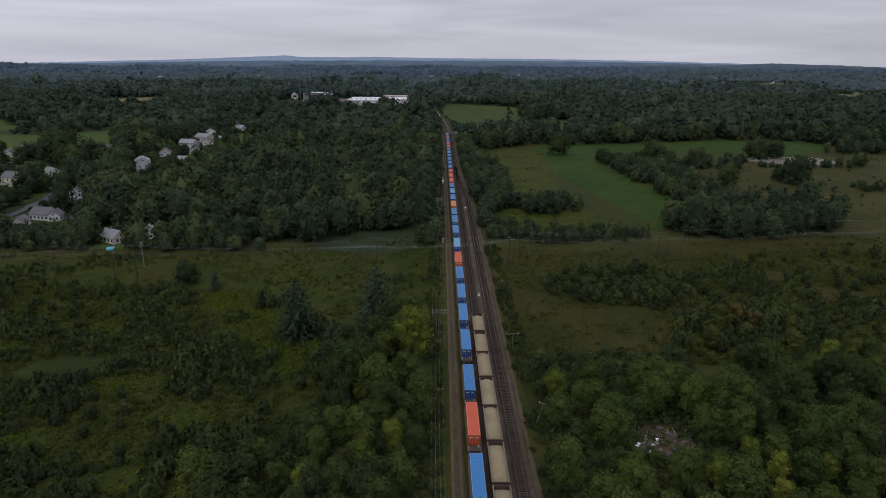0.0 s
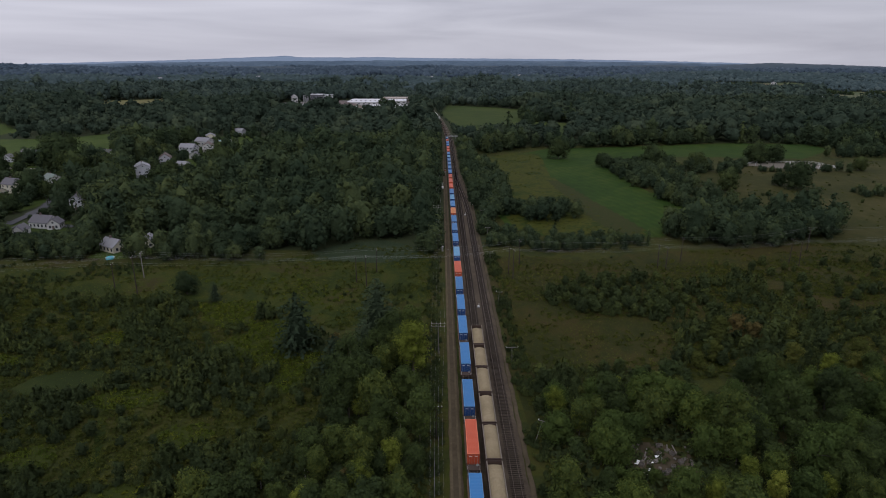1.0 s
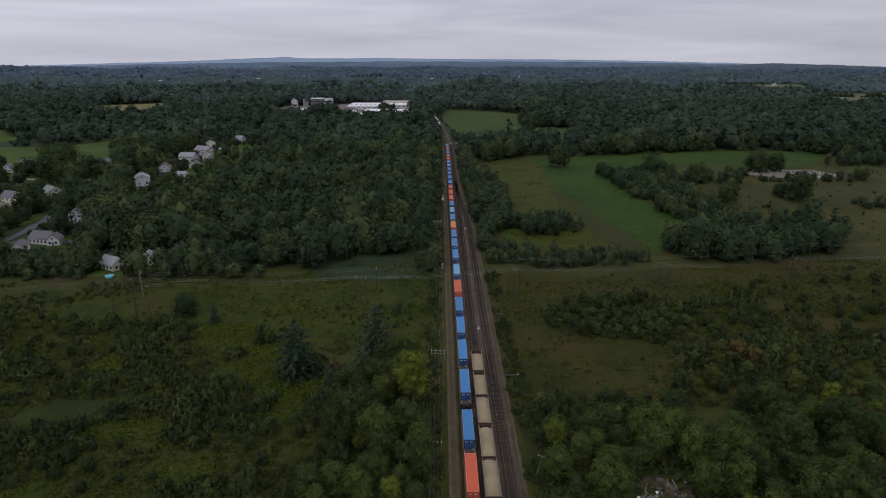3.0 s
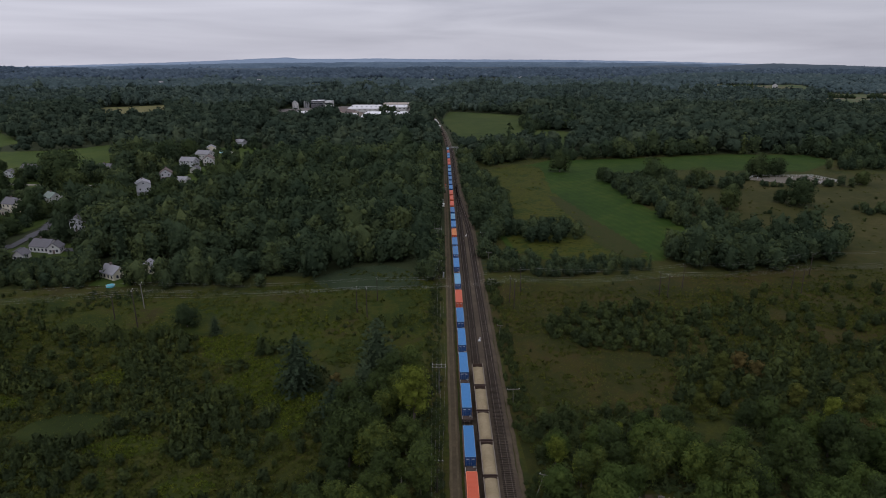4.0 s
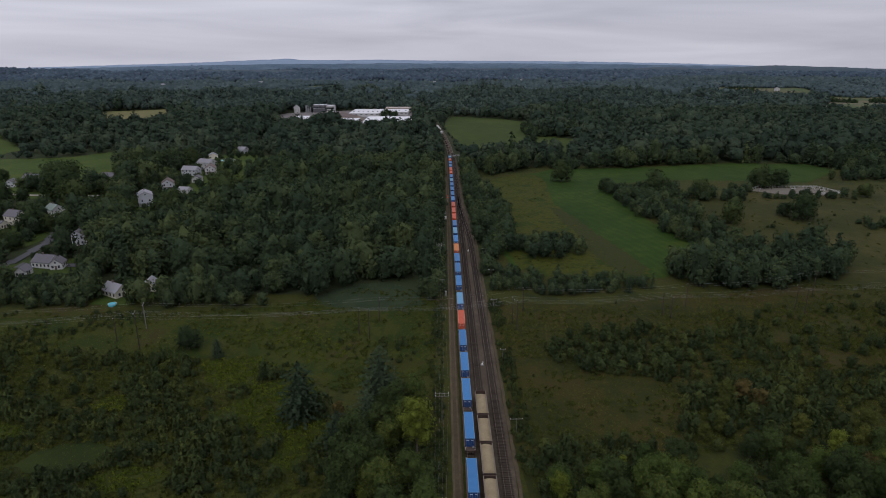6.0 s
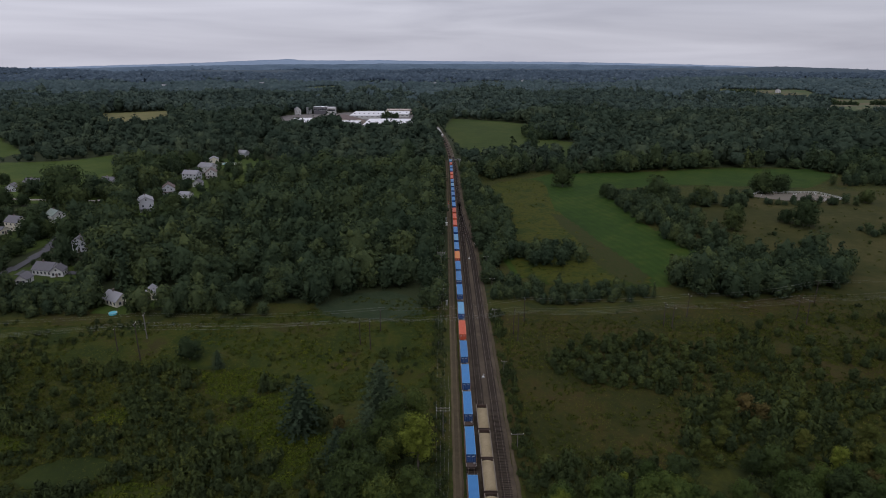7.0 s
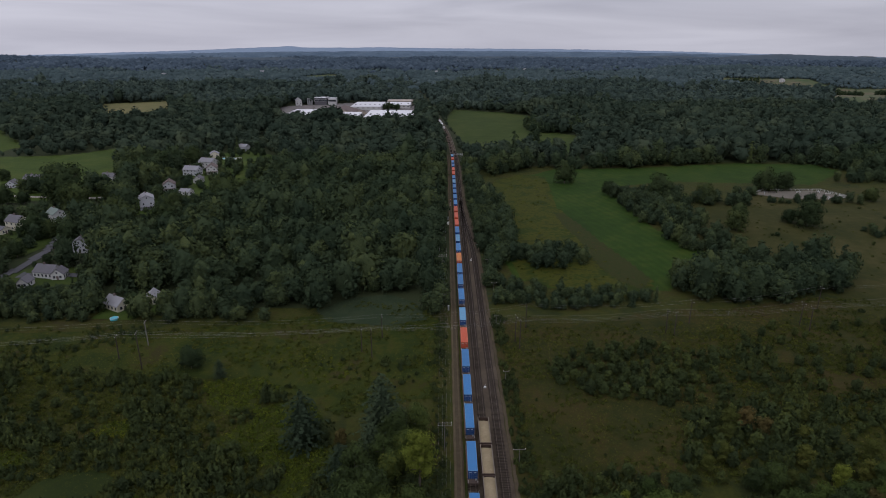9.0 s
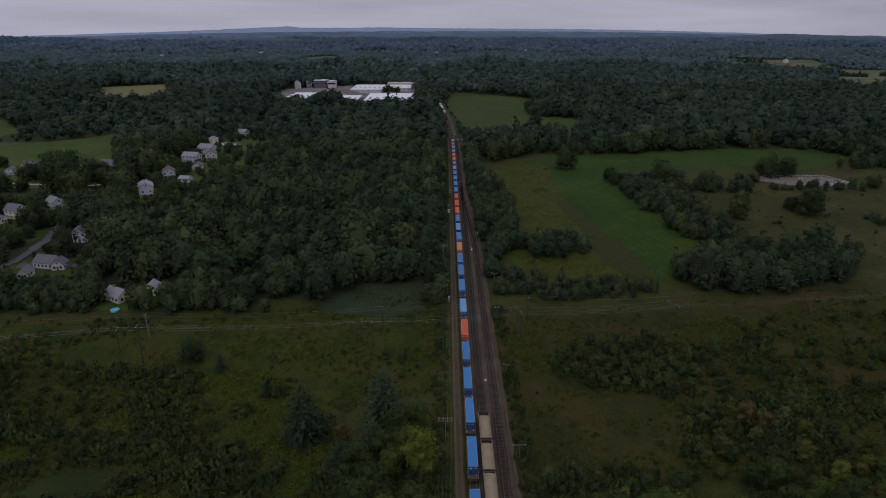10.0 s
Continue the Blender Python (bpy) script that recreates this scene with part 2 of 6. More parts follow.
M_YARD = earth("gravel_yard", ((0.3, (0.24, 0.22, 0.20)), (0.7, (0.34, 0.31, 0.28))), 0.05, 0.9, (0.15, 0.14, 0.13), 0.3)
M_WORKS = earth("factory_yard_gravel", ((0.36, (0.11, 0.100, 0.096)), (0.64, (0.19, 0.175, 0.165))), 0.03, 0.9, (0.09, 0.085, 0.08), 0.4)
M_LOAD = earth("crushed_stone", ((0.3, (0.1862, 0.1463, 0.0825)), (0.5, (0.2450, 0.1957, 0.1155)), (0.7, (0.3038, 0.2524, 0.1595))), 0.35, 4.0, (0.1568, 0.1339, 0.0935), 0.45, 0.8, 0.08)
# Haze is mixed into the hill colours, paler and bluer ridge by ridge.
M_RIDGE_A = earth("haze_tinted_near_hills", ((0.3, (0.056, 0.078, 0.098)), (0.7, (0.078, 0.105, 0.126))), 0.006, 0.05, (0.02, 0.03, 0.035), 0.6)
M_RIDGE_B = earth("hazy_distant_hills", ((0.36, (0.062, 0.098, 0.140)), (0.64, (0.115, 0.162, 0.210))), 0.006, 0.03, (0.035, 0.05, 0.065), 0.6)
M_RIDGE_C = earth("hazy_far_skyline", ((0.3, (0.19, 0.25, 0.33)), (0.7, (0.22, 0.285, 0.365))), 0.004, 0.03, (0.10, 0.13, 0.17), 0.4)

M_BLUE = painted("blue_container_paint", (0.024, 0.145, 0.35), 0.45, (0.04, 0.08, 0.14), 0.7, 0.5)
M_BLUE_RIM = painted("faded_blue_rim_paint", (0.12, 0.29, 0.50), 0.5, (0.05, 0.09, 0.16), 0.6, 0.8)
# Blue for upright container faces, their weaker light put into the colour.
M_BLUE_SHADED = painted("shaded_blue_container_paint", (0.014, 0.062, 0.20), 0.45, (0.02, 0.03, 0.07), 0.7, 0.5)
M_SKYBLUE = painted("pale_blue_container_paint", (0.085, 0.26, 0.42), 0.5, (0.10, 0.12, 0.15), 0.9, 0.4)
M_ORANGE = painted("orange_container_paint", (0.46, 0.075, 0.028), 0.5, (0.16, 0.05, 0.03), 0.7, 0.5)
M_ORANGE_RIM = painted("faded_orange_rim_paint", (0.70, 0.20, 0.10), 0.5, (0.15, 0.06, 0.04), 0.6, 0.8)
M_AMBER = painted("amber_container_paint", (0.55, 0.19, 0.04), 0.5, (0.2, 0.08, 0.03), 0.7, 0.5)
M_MARK = painted("white_marking_paint", (0.7, 0.7, 0.68), 0.6, (0.3, 0.3, 0.3), 0.5)
M_STEEL = painted("dark_car_steel", (0.045, 0.035, 0.030), 0.7, (0.09, 0.05, 0.03), 0.8, 0.9)
M_WELL = painted("rusty_well_steel", (0.13, 0.085, 0.055), 0.75, (0.05, 0.03, 0.02), 0.9, 0.9)
M_GONDOLA = painted("rusty_gondola_steel", (0.062, 0.040, 0.030), 0.8, (0.03, 0.02, 0.018), 0.9, 0.9)
M_GONDOLA_IN = painted("worn_gondola_lining", (0.17, 0.145, 0.115), 0.8, (0.08, 0.06, 0.045), 0.9, 0.9)
M_RAIL = painted("rail_steel", (0.16, 0.125, 0.105), 0.45, (0.07, 0.04, 0.03), 0.8, 1.5, 0.6)
M_TIE = painted("tarred_tie_wood", (0.0198, 0.0145, 0.0105), 0.9, (0.0540, 0.0425, 0.0315), 0.9, 1.2)
M_POLE = painted("weathered_pole_wood", (0.045, 0.036, 0.030), 0.9, (0.04, 0.03, 0.025), 0.8, 1.0)
M_PALE_POLE = painted("bleached_pole_wood", (0.15, 0.142, 0.13), 0.9, (0.10, 0.09, 0.08), 0.7, 1.0)
M_INSULATOR = painted("white_insulator_porcelain", (0.75, 0.75, 0.74), 0.3, (0.4, 0.4, 0.4), 0.4)
M_WIRE = painted("dull_aluminium_wire", (0.36, 0.36, 0.37), 0.5, (0.14, 0.14, 0.14), 0.5, 0.4, 0.3)
M_GREY_METAL = painted("grey_signal_metal", (0.36, 0.37, 0.38), 0.5, (0.15, 0.14, 0.13), 0.6, 0.8, 0.3)
M_WHITE = painted("white_clapboard_paint", (0.47, 0.47, 0.46), 0.7, (0.32, 0.31, 0.29), 0.5, 0.5)
M_CREAM = painted("cream_clapboard_paint", (0.64, 0.60, 0.48), 0.7, (0.3, 0.28, 0.22), 0.5, 0.5)
M_PALEGREY = painted("pale_grey_siding", (0.44, 0.45, 0.48), 0.7, (0.2, 0.2, 0.2), 0.5, 0.5)
M_TAN = painted("tan_siding", (0.36, 0.31, 0.26), 0.8, (0.18, 0.15, 0.12), 0.5, 0.5)
M_ROOF = painted("grey_asphalt_shingles", (0.1162, 0.1125, 0.1237), 0.9, (0.0525, 0.0525, 0.0525), 0.7, 0.5)
M_ROOF_PALE = painted("pale_asphalt_shingles", (0.2310, 0.2310, 0.2450), 0.9, (0.1120, 0.1120, 0.1120), 0.6, 0.5)
M_ROOF_GREEN = painted("green_grey_shingles", (0.15, 0.185, 0.16), 0.9, (0.07, 0.08, 0.07), 0.7, 0.5)
M_ROOF_BROWN = painted("brown_shingles", (0.13, 0.10, 0.09), 0.9, (0.06, 0.05, 0.05), 0.7, 0.5)
M_MEMBRANE = painted("white_roof_membrane", (0.60, 0.60, 0.615), 0.6, (0.3360, 0.3360, 0.3440), 0.6, 0.06)
M_GLASS = painted("dark_window_glass", (0.03, 0.035, 0.045), 0.1, (0.05, 0.05, 0.05), 0.3)
M_TURQ = painted("turquoise_pool_liner", (0.06, 0.38, 0.48), 0.4, (0.05, 0.3, 0.4), 0.4)
M_SCRAP = painted("weathered_scrap", (0.15, 0.135, 0.12), 0.8, (0.1, 0.08, 0.07), 0.9, 1.0)


def lamp_glow(name, colour, power):
    n = Nodes(name)
    e = n.add("ShaderNodeEmission", Strength=power)
    e.inputs["Color"].default_value = (*colour, 1)
    o = n.add("ShaderNodeOutputMaterial")
    n.link(e.outputs[0], o.inputs["Surface"])
    return n.mat


M_RED_LAMP = lamp_glow("red_signal_lamp", (1.0, 0.10, 0.05), 1.6)

# ------------------------------------------------------------------ mesh helpers


def mesh_of(name, verts, tris, material, plant=None, smooth=False, facing=None):
    """A mesh of triangles from arrays."""
    me = bpy.data.meshes.new(name)
    verts, tris = np.ascontiguousarray(verts, np.float32), np.ascontiguousarray(tris, np.int32)
    me.vertices.add(len(verts))
    me.vertices.foreach_set("co", verts.ravel())
    me.loops.add(3 * len(tris))
    me.loops.foreach_set("vertex_index", tris.ravel())
    me.polygons.add(len(tris))
    me.polygons.foreach_set("loop_start", np.arange(0, 3 * len(tris), 3, dtype=np.int32))
    if plant is not None:
        a = me.attributes.new("plant", "FLOAT", "POINT")
        a.data.foreach_set("value", np.ascontiguousarray(plant, np.float32))
    if facing is not None:
        a = me.attributes.new("custom_normal", "FLOAT_VECTOR", "POINT")
        a.data.foreach_set("vector", np.ascontiguousarray(facing, np.float32).ravel())
    me.update(calc_edges=True)
    if smooth or facing is not None:
        me.polygons.foreach_set("use_smooth", np.ones(len(tris), bool))
    me.materials.append(material)
    return me


def part(name, bm, material, parent, label=""):
    """Links a bmesh as one mesh object under a thing or under a part."""
    me = bpy.data.meshes.new(name)
    bm.to_mesh(me)
    bm.free()
    me.materials.append(material)
    ob = new(name, me)
    ob.parent = parent
    return tagged(ob, label)


def box_into(bm, x0, x1, y0, y1, z0, z1, bevel=0.0):
    made = bmesh.ops.create_cube(bm, size=1.0)["verts"]
    bmesh.ops.scale(bm, vec=(x1 - x0, y1 - y0, z1 - z0), verts=made)
    bmesh.ops.translate(bm, vec=((x0 + x1) / 2, (y0 + y1) / 2, (z0 + z1) / 2), verts=made)
    if bevel:
        edges = list({e for v in made for e in v.link_edges})
        bmesh.ops.bevel(bm, geom=edges, offset=bevel, segments=1, affect="EDGES")
    return bm


def block(x0, x1, y0, y1, z0, z1, bevel=0.0):
    return box_into(bmesh.new(), x0, x1, y0, y1, z0, z1, bevel)


def rod(a, b, r0, r1=None, sides=8):
    """A tapered round bar from a to b."""
    bm = bmesh.new()
    a, b = Vector(a), Vector(b)
    way = b - a
    made = bmesh.ops.create_cone(bm, cap_ends=True, segments=sides, radius1=r0, radius2=r0 if r1 is None else r1, depth=way.length)["verts"]
    bmesh.ops.transform(bm, matrix=Matrix.Translation((a + b) / 2) @ way.to_track_quat("Z", "Y").to_matrix().to_4x4(), verts=made)
    return bm


def empty(name, m=None):
    ob = new(name)
    ob.empty_display_size = 0.5
    if m is not None:
        ob.matrix_world = m
    return ob


def inside(points, poly):
    """Which of the points (n, 2) lie in the polygon."""
    x, y = points[:, 0], points[:, 1]
    hit = np.zeros(len(points), bool)
    for (x0, y0), (x1, y1) in zip(poly, poly[1:] + poly[:1]):
        if y0 != y1:
            hit ^= ((y0 > y) != (y1 > y)) & (x < (x1 - x0) * (y - y0) / (y1 - y0) + x0)
    return hit


def smooth(a, b, v):
    v = np.clip((np.asarray(v, float) - a) / (b - a), 0, 1)
    return v * v * (3 - 2 * v)


LEVEL = [(75, 830, 150, 280), (-155, 1040, 165, 185), (-530, 1080, 130, 160), (-570, 760, 170, 190), (-390, 540, 170, 150), (-210, 600, 90, 120), (-405, 2130, 130, 160), (-225, 1955, 90, 110)]


def roll(x, y):
    """Low wooded hills far off; level on the fields, at the works and along the line."""
    x, y = np.asarray(x, float), np.asarray(y, float)
    short = np.sin(x / 83 + 1.3) * np.sin(y / 71 + 0.4) + 0.8 * np.sin((x + 0.6 * y) / 118 + 0.7) + 0.6 * np.sin((0.8 * x - y) / 57)
    long = np.sin(x / 310 + 0.5) * np.sin(y / 240 + 2.0) + 0.9 * np.sin((0.35 * x + y) / 205 + 1.1) + 0.5 * np.sin((0.7 * x - y) / 330)
    h = 3.4 * short * smooth(600, 800, y) + 7.5 * long * smooth(900, 1700, y)
    h = h * smooth(45, 130, np.abs(x - 7 + 0.09 * np.maximum(y - 700, 0)))
    for cx, cy, rx, ry in LEVEL:
        h = h * smooth(1.0, 1.45, np.hypot((x - cx) / rx, (y - cy) / ry))
    return h


def rise(x, y):
    """Height of the land: nearly flat, a low swell east of the line."""
    swell = 4.0 * smooth(70, 190, x) * smooth(250, 390, y) * (1 - smooth(700, 1000, y))
    hollow = -0.9 * smooth(22, 34, np.abs(np.asarray(x, float) - 9)) * (1 - smooth(260, 340, y))
    return swell + hollow + roll(x, y)


def line_x(y):
    """The middle of the western track, which bends to the west far off."""
    y = np.asarray(y, float)
    bend = np.where(y < 560, 0, 1.45e-4 * (np.minimum(y, 900) - 560) ** 2) + np.where(y > 900, 0.0986 * (y - 900), 0)
    return 7.45 + 0.0058 * (y - 100) - bend

# ------------------------------------------------------------------ land
RNG = np.random.default_rng(7)


def spread(inner, outer, step, grow):
    """Even steps to inner, then growing ones to outer."""
    out, s = list(np.arange(0, inner, step)), step
    while out[-1] < outer:
        s *= grow
        out.append(out[-1] + s)
    return out


xs = spread(260, 5200, 5.0, 1.05)
xs = np.array([-v for v in xs[:0:-1]] + xs) + 9.0
ys = np.array([-v for v in spread(20, 5200, 20.0, 1.25)[:0:-1]] + spread(640, 5200, 5.0, 1.035))
gx, gy = np.meshgrid(xs, ys)
gz = rise(gx, gy)
nx, ny = len(xs), len(ys)
corner = (np.arange(ny - 1)[:, None] * nx + np.arange(nx - 1)).ravel()
tris = np.concatenate([np.stack([corner, corner + 1, corner + nx + 1], 1), np.stack([corner, corner + nx + 1, corner + nx], 1)])
ground = new("ground", mesh_of("ground", np.stack([gx, gy, gz], -1).reshape(-1, 3), tris, M_GROUND, smooth=True))
ground.data.materials.append(M_FLOOR_FAR)
shade = np.zeros(len(tris), np.int32)
east = gx.reshape(-1)[tris].mean(1)
north = gy.reshape(-1)[tris].mean(1)
shade[(north > 250) & ~((east > 22) & (east < 480) & (north < 560))] = 1
ground.data.polygons.foreach_set("material_index", shade)
tagged(ground, "rough green and brown scrub ground reaching the horizon", "ground", kind="structure")


def patch(name, poly, step, material, label, lift=0.1, category="field"):
    """A piece of land use draped over the ground, with an uneven edge."""
    p = np.array(poly, float)
    lo, hi = p.min(0) - step, p.max(0) + step
    ax, ay = np.arange(lo[0], hi[0], step), np.arange(lo[1], hi[1], step)
    px, py = np.meshgrid(ax, ay)
    sway = step * 0.8
    vx = px + sway * np.sin(py * 0.11 + px * 0.05) * 0.5
    vy = py + sway * np.cos(px * 0.13) * 0.5
    c = (np.arange(len(ay) - 1)[:, None] * len(ax) + np.arange(len(ax) - 1)).ravel()
    flat = np.stack([vx, vy], -1).reshape(-1, 2)
    mid = (flat[c] + flat[c + len(ax) + 1]) / 2
    c = c[inside(mid, [tuple(v) for v in p])]
    t = np.concatenate([np.stack([c, c + 1, c + len(ax) + 1], 1), np.stack([c, c + len(ax) + 1, c + len(ax)], 1)])
    used, t = np.unique(t, return_inverse=True)
    v = np.column_stack([flat[used], rise(flat[used, 0], flat[used, 1]) + lift])
    ob = new(name, mesh_of(name, v, t.reshape(-1, 3), material, smooth=True))
    return tagged(ob, label, category, kind="structure")


GREEN = [(30, 478), (99, 543), (171, 533), (264, 554), (333, 549), (338, 517), (285, 467), (185, 478), (138, 469), (124, 445),
         (125, 378), (132, 334), (144, 314), (130, 297), (103, 270), (71, 262), (58, 268), (33, 285), (30, 370)]
WEEDY = [(34, 470), (46, 500), (66, 522), (86, 512), (79, 415), (86, 300), (101, 281), (94, 262), (62, 262), (38, 284), (34, 370)]
FALLOW = [(74, 402), (80, 396), (85, 372), (90, 335), (97, 300), (100, 282), (92, 270), (84, 280), (79, 300), (78, 340), (75, 370)]
PASTURE = [(155, 425), (204, 424), (230, 450), (310, 455), (430, 470), (430, 236), (186, 238), (172, 248), (185, 280), (160, 300), (146, 320), (152, 360)]
ARENA = [(224, 436), (235, 446), (278, 447), (285, 426), (268, 421), (240, 424)]
NORTH = [(18, 1050), (7, 895), (14, 800), (18, 720), (28, 622), (80, 640), (122, 604), (146, 655), (166, 712), (125, 790), (116, 830), (142, 945), (100, 1008)]
WEST = [(-470, 560), (-430, 602), (-397, 606), (-366, 618), (-342, 655), (-302, 580), (-268, 505), (-234, 440), (-308, 423), (-420, 440), (-480, 500)]
WEST2 = [(-700, 900), (-597, 842), (-526, 748), (-447, 665), (-450, 629), (-620, 640)]
STRAW = [(-614, 1136), (-518, 1194), (-453, 1041), (-495, 958), (-560, 1010)]
EAST_FAR = [(884, 2000), (983, 1970), (1085, 1880), (1090, 1740), (1230, 1690), (1000, 1300), (800, 1090), (710, 1070), (680, 1120), (745, 1186), (800, 1379), (810, 1522), (810, 1700)]
FAR_A = [(-470, 2080), (-388, 2240), (-340, 2150), (-400, 2060)]
FAR_B = [(-258, 1972), (-205, 1990), (-190, 1940), (-250, 1920)]
YARDS = [(-178, 395), (-178, 470), (-150, 505), (-165, 610), (-205, 650), (-235, 600), (-228, 510), (-216, 430), (-205, 392)]
LAWN_SW = [(-260, 300), (-224, 300), (-216, 330), (-225, 370), (-262, 372), (-275, 335)]
LAWN_R = [(-143, 238), (-128, 238), (-116, 246), (-113, 256), (-118, 266), (-132, 266), (-144, 256)]
LAWN_P = [(-212, 272), (-170, 272), (-166, 296), (-205, 298)]
CLEARING_W = [(-400, 190), (-62, 190), (-30, 170), (-2, 178), (1, 236), (-12, 252), (-36, 256), (-53, 244), (-77, 236), (-108, 229), (-143, 231), (-176, 229), (-400, 222)]
CLEARING_E = [(20, 120), (36, 122), (62, 140), (75, 165), (110, 175), (230, 170), (300, 240), (196, 258), (159, 262), (127, 250), (89, 247), (62, 236), (40, 241), (20, 236)]
LINE = [(-3, 20), (22, 20), (23, 540), (16.5, 620), (16, 660), (11.5, 760), (6, 850), (-4, 960), (-15, 960), (-5, 850), (1, 760), (5, 660), (5, 600), (3, 540)]
WORKS = [(-268, 920), (-205, 892), (-36, 892), (-44, 1172), (-150, 1180), (-275, 1110)]
GLADE = [(-106, 136), (-104, 142), (-99, 145), (-92, 146), (-86, 144), (-84, 140), (-87, 136), (-94, 133), (-101, 133)]
GLADE_E = [(96, 112), (112, 116), (118, 138), (100, 136), (94, 124)]
TIP = [(38, 103), (38, 110), (42, 113), (48, 113), (53, 109), (54, 104), (48, 101)]
ROAD_W = [(-214, 276), (-213, 300), (-215, 322), (-223, 346), (-218.5, 347), (-210.5, 323), (-208, 300), (-209, 276)]

patch("hay_field", GREEN, 3.0, M_GREEN, "mown green hay field with faint swaths", 0.15)
patch("weedy_field", WEEDY, 2.5, M_WEEDY, "weedy field margin with yellow and brown patches", 0.3)
patch("fallow_strip", FALLOW, 1.4, M_FALLOW, "bare brown strip between hay and weeds", 0.42)
patch("pasture", PASTURE, 4.0, M_DRY, "dry olive pasture with worn pale patches", 0.15)
patch("riding_arena", ARENA, 1.5, M_SAND, "pale sand riding arena beside the pasture", 0.35, "arena")
patch("north_field", NORTH, 5.0, M_FIELD, "bright green field between dark woods", 0.3)
patch("west_field", WEST, 4.0, M_LAWN, "short green field behind the houses", 0.2)
patch("west_field", WEST2, 6.0, M_LAWN, "green field cut into the woods", 0.3)
patch("straw_field", STRAW, 6.0, M_STRAW, "straw-coloured ripening field among woods", 0.4)
patch("far_field", EAST_FAR, 12.0, M_FARFIELD, "pale olive fields on a distant slope", 0.8)
patch("far_field", FAR_A, 12.0, M_FARFIELD, "small pale field far off in the woods", 0.8)
patch("far_field", FAR_B, 12.0, M_FARFIELD, "small pale field far off in the woods", 0.8)
patch("lawn", YARDS, 3.0, M_LAWN, "house lawns along the village street", 0.2, "lawn")
patch("lawn", LAWN_SW, 3.0, M_FIELD, "mown lawn beside a cream house", 0.2, "lawn")
patch("lawn", LAWN_R, 2.0, M_LAWN, "mown lawn round a small white house", 0.2, "lawn")
patch("lawn", LAWN_P, 2.5, M_FIELD, "mown lawn round a grey-roofed bungalow", 0.2, "lawn")
patch("meadow", [(-170, 192), (-120, 196), (-64, 192), (-44, 180), (-32, 172), (-3, 180), (0, 234), (-12, 250), (-36, 254), (-53, 242), (-77, 234), (-108, 227), (-170, 226)], 1.6, M_MEADOW_W, "yellow-green meadow under the power lines", 0.1, "meadow")
patch("meadow", CLEARING_E, 1.6, M_MEADOW_E, "olive-brown meadow east of the railway", 0.1, "meadow")
patch("footpath", [(-78, 84), (-73, 95), (-71.2, 102), (-71.8, 109), (-76, 120), (-82, 131), (-80.5, 131), (-74, 119.5), (-69.8, 109), (-69.2, 101.5), (-70.5, 95), (-74, 84)], 0.6, M_MEADOW_W, "trodden grassy path through the scrub", 0.14, "path")
patch("glade", GLADE, 0.8, M_GLADE, "smooth green glade in the scrub", 0.15, "glade")
patch("glade", GLADE_E, 0.8, M_GLADE, "bright grassy glade in the scrub", 0.15, "glade")
patch("works_yard", WORKS, 8.0, M_WORKS, "brown gravel yard round the factory sheds", 0.3, "yard")
patch("road", ROAD_W, 1.5, M_ASPHALT, "grey asphalt village street", 0.4, "road")
patch("driveway", [(-205, 283), (-170, 284), (-170, 289), (-205, 290)], 1.5, M_ASPHALT, "grey driveway beside the bungalow", 0.45, "road")
patch("driveway", [(-225, 405), (-205, 403), (-205, 408), (-226, 425)], 1.5, M_ASPHALT, "grey driveway beside the tall house", 0.45, "road")
patch("farm_track", [(-420, 438), (-321, 441), (-282, 436.5), (-250, 435), (-232, 443), (-232, 446), (-252, 438.5), (-282, 440), (-321, 445), (-420, 442)], 1.2, M_YARD, "pale gravel farm track", 0.45, "road")
patch("rubbish_bare_ground", TIP, 1.0, M_DIRT, "bare brown earth of a rubbish tip", 0.12, "ground")


# Railway formation: ballast bed, service road and tracks.
def ribbon(name, left, right, y0, y1, step, z, material, label, category, bow=0.0, wild=1.0):
    """A strip along the line between two offsets from the western track."""
    y = np.arange(y0, y1 + step, step)
    cols = 9
    v = []
    for k in range(cols):
        u = k / (cols - 1)
        wob = wild * 0.25 * np.sin(y * 0.31 + k * 2.1) * (k in (0, cols - 1)) + wild * 0.12 * np.sin(y * 0.9 + k)
        l = left(y) if callable(left) else left
        r = right(y) if callable(right) else right
        x = line_x(y) + l + (r - l) * u + wob
        edge = min(u, 1 - u) * (cols - 1)
        v.append(np.stack([x, y, np.full_like(y, z - (0.5 if edge < 0.5 else 0) + bow * (edge >= 1))], 1))
    n = len(y)
    c = (np.arange(cols - 1)[:, None] * n + np.arange(n - 1)).ravel()
    t = np.concatenate([np.stack([c, c + n, c + n + 1], 1), np.stack([c, c + n + 1, c + 1], 1)])
    ob = new(name, mesh_of(name, np.concatenate(v), t, material, smooth=True))
    return tagged(ob, label, category, kind="structure")


def bed_right(y):
    return 11.4 - 4.2 * smooth(330, 440, y) - 1.4 * smooth(590, 640, y)


